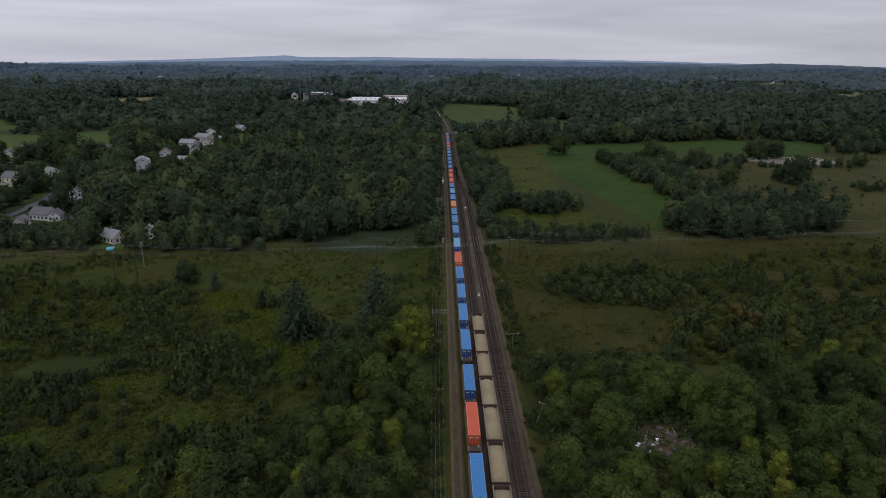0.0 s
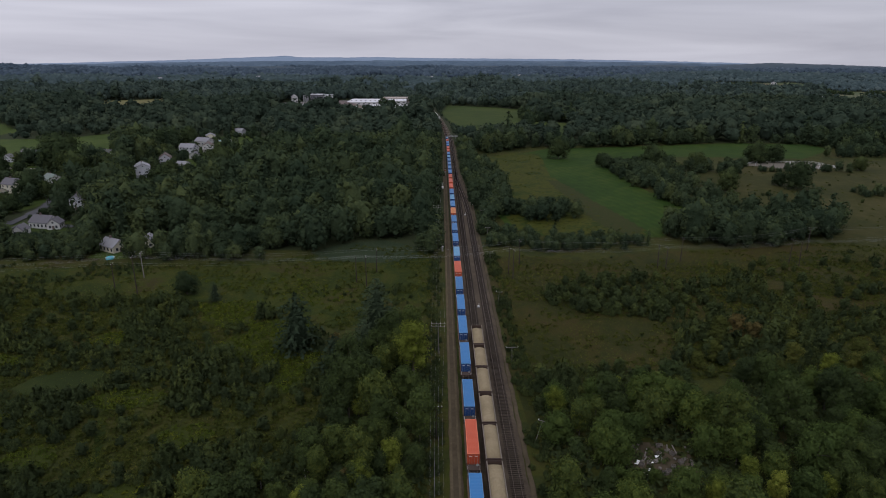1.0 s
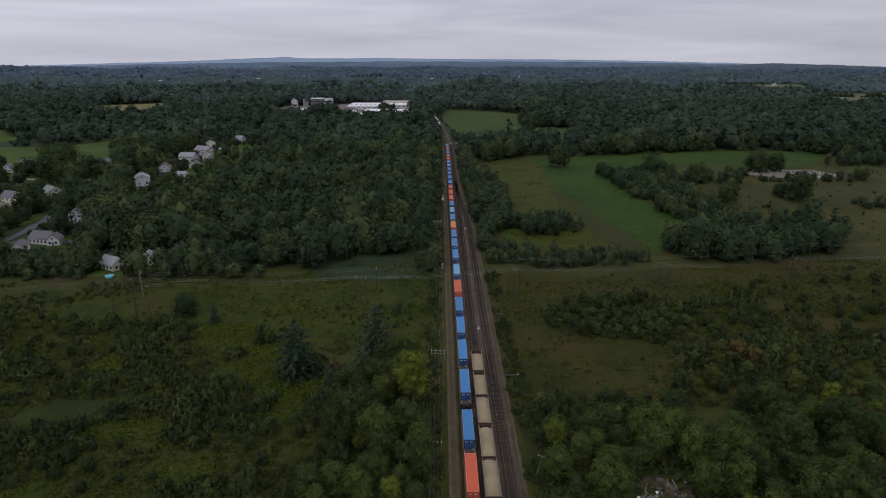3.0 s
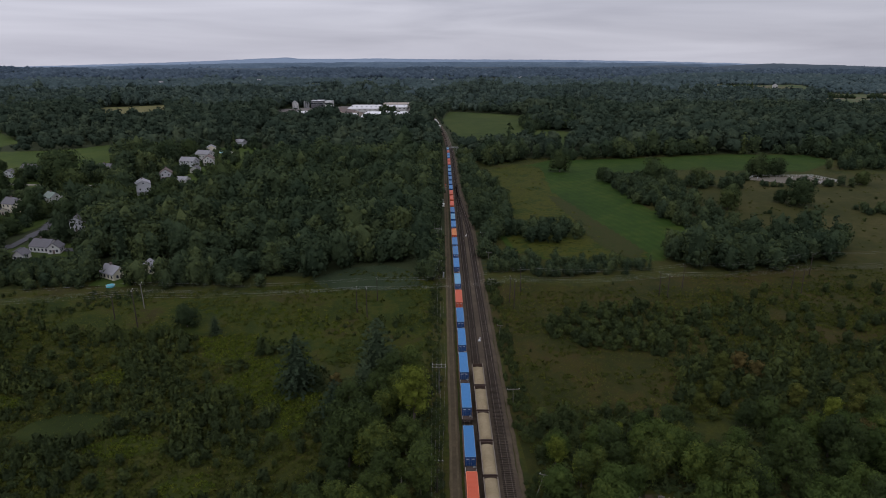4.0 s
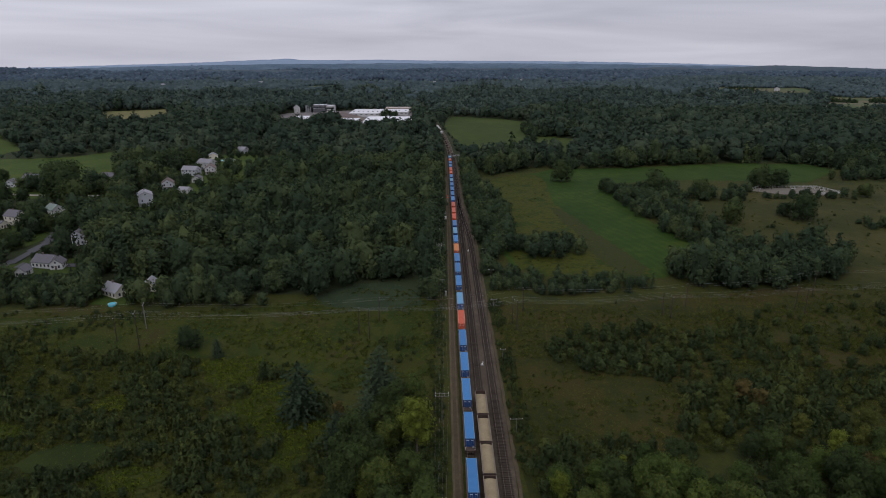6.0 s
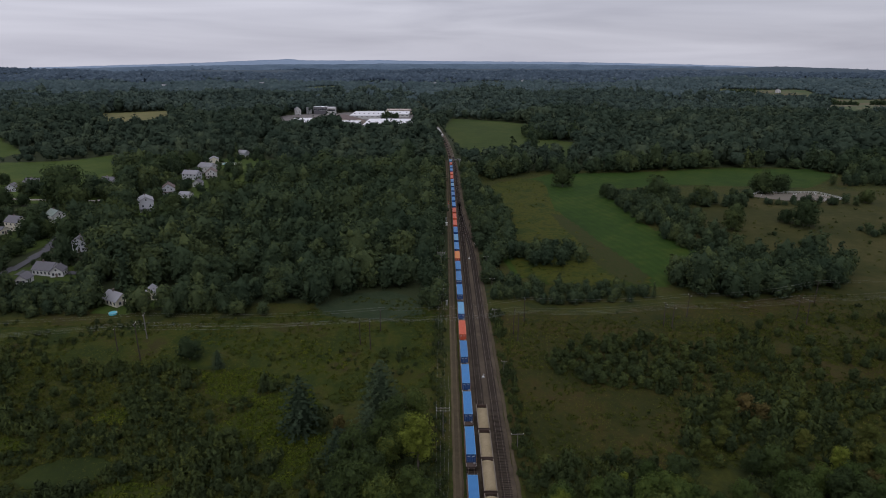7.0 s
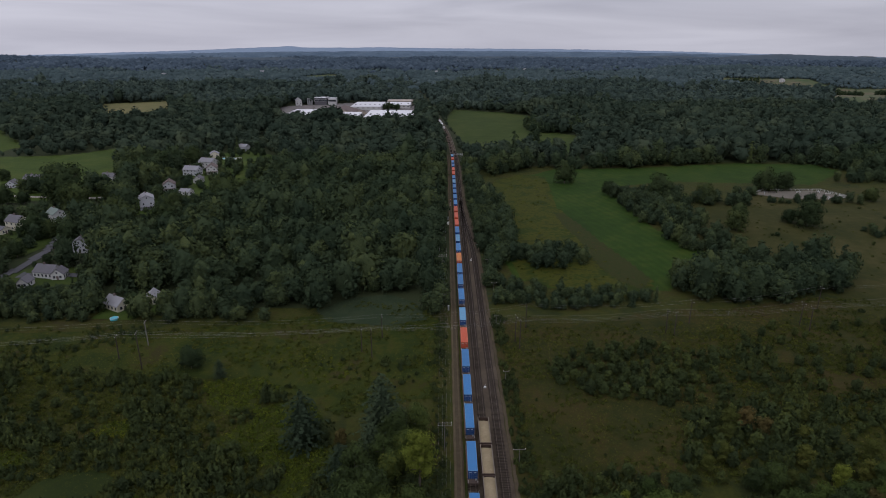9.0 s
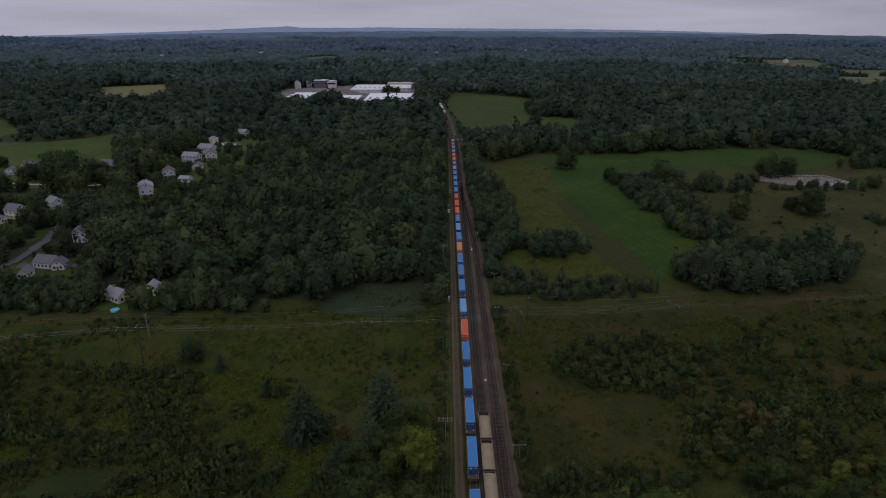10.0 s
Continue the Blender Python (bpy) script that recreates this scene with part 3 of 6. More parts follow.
ribbon("service_road", -5.0, -1.75, -170, 620, 2.0, 0.12, M_DIRT, "rutted light brown dirt service road beside the railway", "road")
ribbon("wheel_rut", -4.7, -3.95, -170, 620, 2.0, 0.15, M_RUT, "pale packed wheel rut of the service road", "road", 0.0, 0.22)
ribbon("wheel_rut", -3.1, -2.45, -170, 620, 2.0, 0.15, M_RUT, "pale packed wheel rut of the service road", "road", 0.0, 0.22)
ribbon("dirt_margin", lambda y: bed_right(y) - 0.9, lambda y: bed_right(y) + 0.35, -170, 560, 2.0, 0.17, M_DIRT, "brown dirt margin beside the ballast", "ground")
ribbon("ballast", -1.9, bed_right, -170, 1000, 2.0, 0.22, M_BALLAST, "dark grey-brown stone ballast under the tracks", "ballast", 0.06)


def siding(y):
    return 8.2 - 4.25 * smooth(300, 430, y)


TRACKS = [(lambda y: 0.0 * y, 1000.0), (lambda y: 3.95 + 0.0 * y, 1000.0), (siding, 430.0)]


def make_track(offset, y1, label):
    track = empty("railway_track", pose(0, 0, 0))
    tagged(track, label, "track", kind="structure")
    for side in (-0.7175, 0.7175):
        y = np.arange(-170, y1 + 3, 3.0)
        x = line_x(y) + offset(y) + side
        prof = [(-0.07, 0.0), (-0.035, 0.05), (-0.035, 0.17), (0.035, 0.17), (0.035, 0.05), (0.07, 0.0)]
        v = np.concatenate([np.stack([x + a, y, np.full_like(y, 0.36 + b)], 1) for a, b in prof])
        n = len(y)
        c = (np.arange(5)[:, None] * n + np.arange(n - 1)).ravel()
        t = np.concatenate([np.stack([c, c + n + 1, c + n], 1), np.stack([c, c + 1, c + n + 1], 1)])
        rail = new("rail", mesh_of("rail", v, t, M_RAIL))
        rail.parent = track
    return track


track_w = make_track(*TRACKS[0], "western main track under the container train")
track_m = make_track(*TRACKS[1], "middle track with rusty rails and dark ties")
track_e = make_track(*TRACKS[2], "eastern siding track with dark ties")

# ------------------------------------------------------------------ plants
_bm = bmesh.new()
bmesh.ops.create_icosphere(_bm, subdivisions=1, radius=1.0)
ICO_V = np.array([v.co[:] for v in _bm.verts])
ICO_F = np.array([[v.index for v in f.verts] for f in _bm.faces])
_bm.free()
_bm = bmesh.new()
bmesh.ops.create_icosphere(_bm, subdivisions=2, radius=1.0)
ICO2_V = np.array([v.co[:] for v in _bm.verts])
ICO2_F = np.array([[v.index for v in f.verts] for f in _bm.faces])
_bm.free()


G5 = (1 + 5**0.5) / 2
CORE_V = np.array([(-1, G5, 0), (1, G5, 0), (-1, -G5, 0), (1, -G5, 0), (0, -1, G5), (0, 1, G5), (0, -1, -G5), (0, 1, -G5), (G5, 0, -1), (G5, 0, 1), (-G5, 0, -1), (-G5, 0, 1)]) / (1 + G5**2) ** 0.5
CORE_F = np.array([(0, 11, 5), (0, 5, 1), (0, 1, 7), (0, 7, 10), (0, 10, 11), (1, 5, 9), (5, 11, 4), (11, 10, 2), (10, 7, 6), (7, 1, 8), (3, 9, 4), (3, 4, 2), (3, 2, 6), (3, 6, 8), (3, 8, 9), (4, 9, 5), (2, 4, 11), (6, 2, 10), (8, 6, 7), (9, 8, 1)])


def unit(v):
    return v / np.maximum(np.linalg.norm(v, axis=-1, keepdims=True), 1e-6)


def join(pieces):
    """One set of verts, triangles and shading directions."""
    v, f, d, n = [], [], [], 0
    for pv, pf, pd in pieces:
        v.append(pv)
        f.append(pf + n)
        d.append(pd)
        n += len(pv)
    return np.concatenate(v), np.concatenate(f), np.concatenate(d)


def leaves(rng, at, away, size, upright=0.9, slim=0.34, folded=True):
    """Small leaf sprays at the given places, facing roughly away: folded in two, or single blades for what stays far off."""
    n = len(at)
    normal = unit(away * 0.9 + rng.normal(0, 0.5, (n, 3)) + np.array([0, 0, 0.25]))
    climb = np.array([0, 0, 1.0]) - normal * normal[:, 2:3]
    a = unit(unit(np.cross(normal, rng.normal(0, 1, (n, 3)))) + climb * upright)
    b = np.cross(normal, a)
    s = size * rng.uniform(0.6, 1.35, (n, 1))
    facing = unit(away * 0.5 + normal * 0.75 + np.array([0, 0, 0.16]))
    if not folded:
        foot = at - a * s * 0.6
        v = np.stack([foot + b * s * slim * 1.25, foot - b * s * slim * 1.25, at + a * s * 0.85], 1).reshape(-1, 3)
        return v, np.arange(3 * n).reshape(n, 3), np.repeat(facing, 3, 0)
    fold = normal * s * rng.uniform(-0.25, 0.35, (n, 1))
    v = np.stack([at - a * s * 0.7, at - b * s * slim + fold, at + a * s * 0.7, at + b * s * slim + fold], 1).reshape(-1, 3)
    k = 4 * np.arange(n)[:, None]
    return v, np.concatenate([k + [0, 1, 2], k + [0, 2, 3]]), np.repeat(facing, 4, 0)


def lump(rng, centre, radius, flat=0.85, rough=0.22, base=ICO_V, faces=ICO_F, cut=-2.0):
    v = base * (1 + rng.normal(0, rough, (len(base), 1)).clip(-0.4, 0.5)) * radius * np.array([1, 1, flat])
    if cut > -1.5:
        faces = faces[base[faces].mean(1)[:, 2] > cut]
    return v + centre, faces, unit(base * np.array([1, 1, 1 / flat]) + np.array([0, 0, 0.2]))


def turned_out(v, f, up=0.15):
    """Vertex directions of a lumpy form, lifted a little to the sky."""
    n = np.cross(v[f[:, 1]] - v[f[:, 0]], v[f[:, 2]] - v[f[:, 0]])
    out = np.zeros_like(v)
    for k in range(3):
        np.add.at(out, f[:, k], n)
    return unit(unit(out) + np.array([0, 0, up]))


def knobbly(rng, centre, radius, flat, base=ICO_V, faces=ICO_F, cut=-2.0, swell=0.24):
    """A rounded form with soft bulges."""
    seed = rng.uniform(0, 90, 3)
    push = np.array([1 + swell * noise.noise(Vector(p * 2.0 + seed)) + 0.45 * swell * noise.noise(Vector(p * 4.6 + seed)) for p in base])
    v = base * push[:, None] * radius * np.array([1, 1, flat])
    d = turned_out(v, faces)
    faces = faces[base[faces].mean(1)[:, 2] > cut]
    return v + centre, faces, d


def dome_tree(rng, height, radius, n_leaf, size):
    """A wood's tree: a dome of boughs, each a leafy mass, with loose sprays over all."""
    middle = np.array([0, 0, height * 0.5])
    pieces = [knobbly(rng, middle, radius * 0.66, height * 0.42 / (radius * 0.66), ICO_V, ICO_F, -0.9, 0.4)]
    boughs = int(rng.integers(12, 16))
    centres, radii = [], []
    for k in range(boughs):
        u = -0.95 + 1.88 * (k + 0.5) / boughs
        ang = k * 2.4 + rng.uniform(-0.5, 0.5)
        out = radius * 0.68 * math.sqrt(1 - (0.8 * u + 0.2 * u * u) ** 2) * rng.uniform(0.8, 1.15)
        centres.append((math.cos(ang) * out, math.sin(ang) * out, height * (0.48 + 0.38 * u) * rng.uniform(0.94, 1.06)))
        radii.append(radius * rng.uniform(0.29, 0.45))
        pieces.append(lump(rng, np.array(centres[-1]), radii[-1] * 0.56, rng.uniform(0.75, 1.05), 0.14, CORE_V, CORE_F))
    centres, radii = np.array(centres), np.array(radii)
    which = rng.choice(boughs, 2 * n_leaf, p=radii**2 / (radii**2).sum())
    way = unit(rng.normal(0, 1, (2 * n_leaf, 3)) + np.array([0, 0, 0.35]))
    at = centres[which] + way * (radii[which] * rng.uniform(0.8, 1.22, 2 * n_leaf))[:, None]
    hidden = (np.linalg.norm(at[:, None] - centres[None], axis=2) / radii[None]).min(1) < 0.76
    keep = np.flatnonzero(~hidden)[:n_leaf]
    away = unit(way[keep] * 0.65 + unit(at[keep] - middle) * 0.5)
    pieces.append(leaves(rng, at[keep], away, size, 0.8, 0.36, False))
    return join(pieces)


def broad_crown(rng, height, radius, bare, lobes, n_leaf, size, spread_up=1.0):
    """A crown of several uneven lobes, each clad in leaf sprays, with gaps between."""
    top, depth = height, height * (1 - bare)
    centres, radii = [], []
    for k in range(lobes):
        u = (k + 0.5) / lobes
        z = top - depth * (0.12 + 0.74 * (1 - u) ** 1.0)
        wide = radius * (1 - 0.75 * abs((z - (top - depth * 0.58)) / (depth * 0.62)) ** 1.6) * spread_up
        ang = k * 2.4 + rng.uniform(-0.5, 0.5)
        r = max(wide, radius * 0.2) * rng.uniform(0.25, 0.72)
        centres.append([r * math.cos(ang), r * math.sin(ang), z])
        radii.append(radius * rng.uniform(0.33, 0.55))
    centres, radii = np.array(centres), np.array(radii)
    pieces = [knobbly(rng, c, r * 0.6, 0.9) for c, r in zip(centres, radii)]
    which = rng.choice(lobes, n_leaf, p=radii**2 / (radii**2).sum())
    way = unit(rng.normal(0, 1, (n_leaf, 3)) + np.array([0, 0, 0.45]))
    at = centres[which] + way * (radii[which] * rng.uniform(0.66, 1.28, n_leaf))[:, None] * np.array([1, 1, 0.9])
    gap = np.linalg.norm(at[:, None] - centres[None], axis=2) / radii[None]
    keep = gap.min(1) > 0.64
    at, way = at[keep], way[keep]
    pieces.append(leaves(rng, at, way, size, 1.2, 0.25))
    return join(pieces)


def pine_crown(rng, height, radius, bare, tiers, size):
    """Whorls of drooping boughs that shorten to the tip."""
    pieces = []
    for k in range(tiers):
        u = k / (tiers - 1)
        z = height * (bare + (1 - bare) * u)
        reach = radius * (1 - u) ** 0.5 * rng.uniform(0.72, 1.12) + 0.4
        boughs = int(11 - 5 * u)
        for j in range(boughs):
            ang = 2 * math.pi * j / boughs + rng.uniform(-0.3, 0.3) + k
            long = reach * rng.uniform(0.6, 1.25)
            steps = max(2, int(long / (size * 0.55)))
            s = np.linspace(0.25, 1.0, steps)
            at = np.stack([np.cos(ang) * long * s, np.sin(ang) * long * s, z - 0.22 * long * s**1.6 + rng.normal(0, 0.08, steps)], 1)
            at += rng.normal(0, size * 0.25, at.shape)
            away = np.tile([math.cos(ang) * 0.4, math.sin(ang) * 0.4, 0.8], (steps, 1))
            pieces.append(leaves(rng, at, away, size, 0.2, 0.4))
    core = ICO2_V * np.array([radius * 0.44, radius * 0.44, height * (1 - bare) * 0.46]) + np.array([0, 0, height * (bare + (1 - bare) * 0.42)])
    core[:, :2] *= (1.35 - (core[:, 2:3] / height) * 1.05).clip(0.1, 1.3)
    pieces.append((core, ICO2_F, unit(ICO2_V * np.array([1, 1, 0.5]))))
    return join(pieces)


def trunk_bmesh(rng, height, radius, limbs, reach):
    """A tapered trunk with a few rising limbs."""
    bm = rod((0, 0, -0.3), (rng.uniform(-0.3, 0.3), rng.uniform(-0.3, 0.3), height), radius, radius * 0.3, 7)
    for k in range(limbs):
        z = height * rng.uniform(0.35, 0.85)
        ang = k * 2.4 + rng.uniform(0, 1)
        tip = (reach * math.cos(ang), reach * math.sin(ang), z + reach * rng.uniform(0.4, 0.9))
        limb = rod((0, 0, z), tip, radius * 0.42, radius * 0.12, 5)
        me = bpy.data.meshes.new("limb")
        limb.to_mesh(me)
        limb.free()
        bm.from_mesh(me)
        bpy.data.meshes.remove(me)
    return bm


def make_tree(name, label, height, radius, crown, leaf_material, bark=BARK, limbs=5, category="tree", group="", rng=RNG):
    tree = empty(name, pose(0, -900, -200))
    tagged(tree, label, category, group)
    part("trunk", trunk_bmesh(rng, height * 0.8, 0.018 * height + 0.05, limbs, radius * 0.55), bark, tree)
    crown_ob = new("crown", mesh_of("crown", crown[0], crown[1], leaf_material, facing=crown[2]))
    crown_ob.parent = tree
    return tree


def put_copy(thing, x, y, turn, size, stretch=1.0):
    """Copies a plant to a place on the ground, with its own size."""
    ob = copy_thing(thing, pose(x, y, float(rise(x, y)), 0, 0, turn))
    ob.scale = (size, size, size * stretch)
    return ob


def drop_template(thing):
    for o in (*thing.children_recursive, thing):
        bpy.data.objects.remove(o)


NEAR_LABEL = "broadleaved tree with a dense uneven dark green crown"
near_kinds = []
for k in range(7):
    h, r = RNG.uniform(7.5, 11), RNG.uniform(2.7, 3.7)
    near_kinds.append(make_tree("broadleaf_tree", NEAR_LABEL, h, r * 1.12, broad_crown(RNG, h, r, 0.10, int(RNG.integers(10, 15)), 2900, 0.43), LEAF_OWN, group="trackside trees"))
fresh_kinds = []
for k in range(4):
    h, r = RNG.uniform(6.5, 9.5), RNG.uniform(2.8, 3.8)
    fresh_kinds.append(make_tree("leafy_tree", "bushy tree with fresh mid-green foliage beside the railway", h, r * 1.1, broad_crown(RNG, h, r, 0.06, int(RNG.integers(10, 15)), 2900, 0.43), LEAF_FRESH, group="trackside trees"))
slim = [make_tree("slender_tree", "slender young tree with thin pale stem and open foliage", h, r, broad_crown(RNG, h, r, 0.22, 8, 620, 0.5, 0.8), LEAF_OWN, PALE_BARK, 7, group="trackside trees") for h, r in ((8.5, 1.9), (7.2, 1.7))]
yellow = make_tree("yellowing_tree", "tree with bright yellow-green foliage beside the service road", 13.0, 3.4, broad_crown(RNG, 13.0, 3.4, 0.12, 16, 3000, 0.42), LEAF_YELLOW)
olive = make_tree("olive_tree", "small tree with pale olive-yellow foliage in the scrub", 12.0, 4.2, broad_crown(RNG, 12.0, 4.2, 0.06, 14, 2400, 0.55), LEAF_OLIVE)
rusty = make_tree("rusty_tree", "small tree with rust-tinged foliage in the scrub", 6.0, 2.4, broad_crown(RNG, 6.0, 2.4, 0.1, 8, 700, 0.55), LEAF_RUST)
pine_a = make_tree("pine_tree", "tall dark blue-green pine with layered boughs", 15.0, 5.0, pine_crown(RNG, 15.0, 4.6, 0.03, 24, 0.6), NEEDLE, limbs=0)
pine_b = make_tree("pine_tree", "tall dark pine with ragged layered boughs", 15.0, 4.8, pine_crown(RNG, 15.0, 4.6, 0.05, 22, 0.6), NEEDLE, limbs=0)
field_tree = [make_tree("field_tree", "round-headed dark tree standing alone in a field", h, r, dome_tree(RNG, h, r, 1300, 0.55), LEAF_FIELD, group="field trees") for h, r in ((11, 5.4), (12, 5.8), (9, 4.6))]


def scatter(poly, spacing, rng, skip=()):
    """Jittered places in a polygon, clear of the other polygons."""
    p = np.array(poly, float)
    lo, hi = p.min(0), p.max(0)
    ax, ay = np.meshgrid(np.arange(lo[0], hi[0], spacing), np.arange(lo[1], hi[1], spacing))
    ax = ax + (np.arange(ax.shape[0]) % 2)[:, None] * spacing / 2
    at = np.stack([ax, ay], -1).reshape(-1, 2) + rng.uniform(-0.42, 0.42, (ax.size, 2)) * spacing
    ok = inside(at, poly)
    for other in skip:
        ok &= ~inside(at, other)
    return at[ok]


WOOD_SW = [(-46, 74), (-4, 74), (-2.5, 120), (-3.5, 150), (-9, 160), (-25, 153), (-27, 128), (-23, 114), (-26, 106), (-34, 101), (-46, 94)]
WOOD_SE = [(22, 74), (130, 74), (128, 116), (112, 140), (80, 140), (68, 126), (58, 136), (44, 136), (34, 130), (24, 126)]
places = [(x, y) for x, y in scatter(WOOD_SW, 5.4, RNG)]
places += [(x, y) for x, y in scatter(WOOD_SE, 6.2, RNG, (TIP,))]
places = [p for p in places if math.hypot(p[0] + 5.8, p[1] - 137.0) > 7.5]
places.sort(key=lambda p: -p[1])
for n, (x, y) in enumerate(places[:300]):
    kind = slim[n % 2] if RNG.uniform() < 0.13 else near_kinds[int(RNG.integers(0, len(near_kinds)))]
    tall = 0.66 + 0.5 * RNG.uniform()
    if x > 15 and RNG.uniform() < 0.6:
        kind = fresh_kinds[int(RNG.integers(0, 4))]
    if 28 < x < 60 and y < 103:
        tall = min(tall, 0.2 + 0.07 * (103 - y))
    if RNG.uniform() < 0.03:
        kind = yellow
        tall *= 0.62
    put_copy(kind, x, y, RNG.uniform(0, 360), tall, RNG.uniform(0.9, 1.1))
for x, y, s, kind in ((-39, 157, 1.12, pine_a), (-17, 161, 1.25, pine_b), (-75, 193, 0.45, pine_b), (-12.5, 156, 0.8, pine_a), (-19, 148, 0.82, pine_b), (-26, 141, 0.8, pine_a)):
    put_copy(kind, x, y, RNG.uniform(0, 360), s * 1.25, 0.82)
put_copy(yellow, -5.8, 139.5, 30, 1.28)
for x, y, s in ((80, 158, 0.5), (84, 164, 0.55), (76, 150, 0.48), (97, 148, 0.5), (101, 156, 0.52), (109, 141, 0.55), (70, 146, 0.4), (116, 150, 0.5), (58, 130, 0.5), (121, 128, 0.55), (66, 121, 0.5), (88, 138, 0.5), (36, 128, 0.5)):
    put_copy(olive, x, y, RNG.uniform(0, 360), s * 1.25, 0.85)
for x, y, s, k in ((-22, 139, 1.25, 0), (-17.5, 133, 1.35, 1), (-24, 131, 1.2, 2), (-14, 121, 1.25, 3), (-20, 123, 1.3, 4), (-10, 147, 1.25, 6), (48, 118, 1.15, 1), (40, 124, 1.1, 3), (62, 112, 1.2, 5), (78, 118, 1.2, 0), (92, 126, 1.1, 2)):
    put_copy(near_kinds[k], x, y, RNG.uniform(0, 360), s, 1.1)
for x, y, s in ((27, 122, 0.68), (31, 116, 0.66), (45, 94, 0.55), (51, 92, 0.6), (-9, 102, 0.72), (-14, 96, 0.7), (72, 94, 0.6), (60, 99, 0.62), (-24, 91, 0.6)):
    put_copy(yellow, x, y, RNG.uniform(0, 360), s, 0.9)
for x, y, s in ((-28.5, 157, 0.9), (88, 163, 1.35), (92, 160, 1.2), (103, 131, 1.1), (117, 140, 1.0), (112, 133, 1.1), (-17.5, 100, 0.6)):
    put_copy(rusty, x, y, RNG.uniform(0, 360), s)
for x, y, s, k in ((-58, 153, 0.45, 0), (-87, 199, 0.72, 1), (98, 487, 1.05, 1), (122, 446, 0.85, 2), (217, 357, 1.1, 0), (210, 366, 0.7, 2), (294, 416, 0.8, 2), (191, 341, 0.36, 2), (197, 325, 0.42, 2),
                   (-126.5, 243, 0.85, 0), (150, 420, 1.15, 1), (183, 372, 0.85, 2), (171, 351, 0.8, 0), (174, 358, 0.6, 2), (178, 412, 0.9, 0), (237, 447, 1.0, 1), (253, 450, 0.9, 0)):
    put_copy(field_tree[k], x, y, RNG.uniform(0, 360), s * (1.4 if y > 300 and s > 0.5 else 1.0), 1.0 if s > 0.5 else 0.8)


for x, y, s, k in ((-262, 424, 2.6, 0), (-254, 416, 2.2, 1), (-240, 401, 2.2, 2), (-232, 343, 1.3, 1), (-226, 346, 1.2, 2), (-206, 334, 1.2, 0), (-197, 362, 1.6, 1), (-186, 357, 1.5, 0), (-238, 500, 1.5, 0), (-247, 510, 1.6, 1),
                   (-224, 500, 1.2, 2), (-236, 526, 1.6, 1), (-178, 402, 1.45, 2), (-168, 366, 1.4, 0), (-147, 414, 1.7, 1), (-143, 426, 1.6, 0), (-353, 496, 1.1, 2), (-262, 500, 1.3, 2), (-257, 509, 1.5, 0), (-302, 421, 1.1, 1), (-290, 422, 1.0, 2), (-311, 424, 1.2, 0),
                   (-240, 324, 0.9, 2), (-231, 318, 0.85, 0), (-222, 312, 0.8, 1), (-127.5, 244.5, 0.8, 1), (-246, 318, 0.9, 1), (-236, 434, 1.2, 2), (-187, 340, 1.2, 2), (-226, 296, 0.8, 0), (-233, 303, 0.9, 2), (-221, 284, 0.7, 1), (-200, 303, 0.6, 2), (-176, 336, 1.3, 1), (-226, 560, 1.5, 1), (-240, 548, 1.6, 0), (-160, 352, 1.5, 2)):
    tagged(put_copy(field_tree[k], x, y, RNG.uniform(0, 360), s), "tall spreading shade tree with dark foliage among the houses", group="village trees")


def tuft_bush(rng, height, radius, n, size):
    """A dome of upright leafy shoots, ragged on top."""
    ang, far = rng.uniform(0, 2 * math.pi, n), np.sqrt(rng.uniform(0, 1, n))
    top = height * (1 - 0.55 * far**2) * rng.uniform(0.55, 1.1, n)
    at = np.stack([np.cos(ang) * far * radius, np.sin(ang) * far * radius, top], 1)
    away = unit(np.stack([np.cos(ang) * far, np.sin(ang) * far, 0.9 - 0.4 * far], 1))
    core = lump(rng, np.array([0, 0, height * 0.1]), radius * 0.45, height * 0.3 / radius, 0.12, CORE_V, CORE_F, 0.0)
    return join([core, leaves(rng, at, away, size, 1.8, 0.3, False)])


def shoot_bush(rng, height, radius, stems, per, size):
    """A shrub of many rising shoots, feathered with narrow leaves, around a dark heart."""
    ang, far = rng.uniform(0, 2 * math.pi, stems), np.sqrt(rng.uniform(0, 1, stems))
    tip = np.stack([np.cos(ang) * far * radius, np.sin(ang) * far * radius, height * (1 - 0.5 * far**2) * rng.uniform(0.62, 1.12, stems)], 1)
    foot = tip * np.array([0.3, 0.3, 0.0])
    u = rng.uniform(0.3, 1.0, (stems, per, 1))
    at = (foot[:, None] * (1 - u) + tip[:, None] * u + rng.normal(0, 0.09 * radius, (stems, per, 3)) * (1.25 - u)).reshape(-1, 3)
    out = np.repeat(np.stack([np.cos(ang) * far, np.sin(ang) * far, 0.55 - 0.2 * far], 1), per, 0)
    heart = lump(rng, np.array([0, 0, height * 0.16]), radius * 0.5, height * 0.3 / (radius * 0.5), 0.16, CORE_V, CORE_F, -0.6)
    return join([heart, leaves(rng, at, unit(out), size, 2.2, 0.24, False)])


# Shrubs: the nearest as things of their own, the rest as one spread of brush.
shrub_kinds = []
for k in range(6):
    h, r = RNG.uniform(2.4, 3.6), RNG.uniform(1.5, 2.2)
    v, f, d = shoot_bush(RNG, h * 1.15, r, 44, 16, 0.42)
    me = mesh_of("shrub", v, f, LEAF_SHRUB, facing=d)
    ob = new("shrub", me)
    tagged(ob, "low bushy shrub with dull green leaves in the scrub", "shrub", "scrub shrubs")
    shrub_kinds.append(ob)

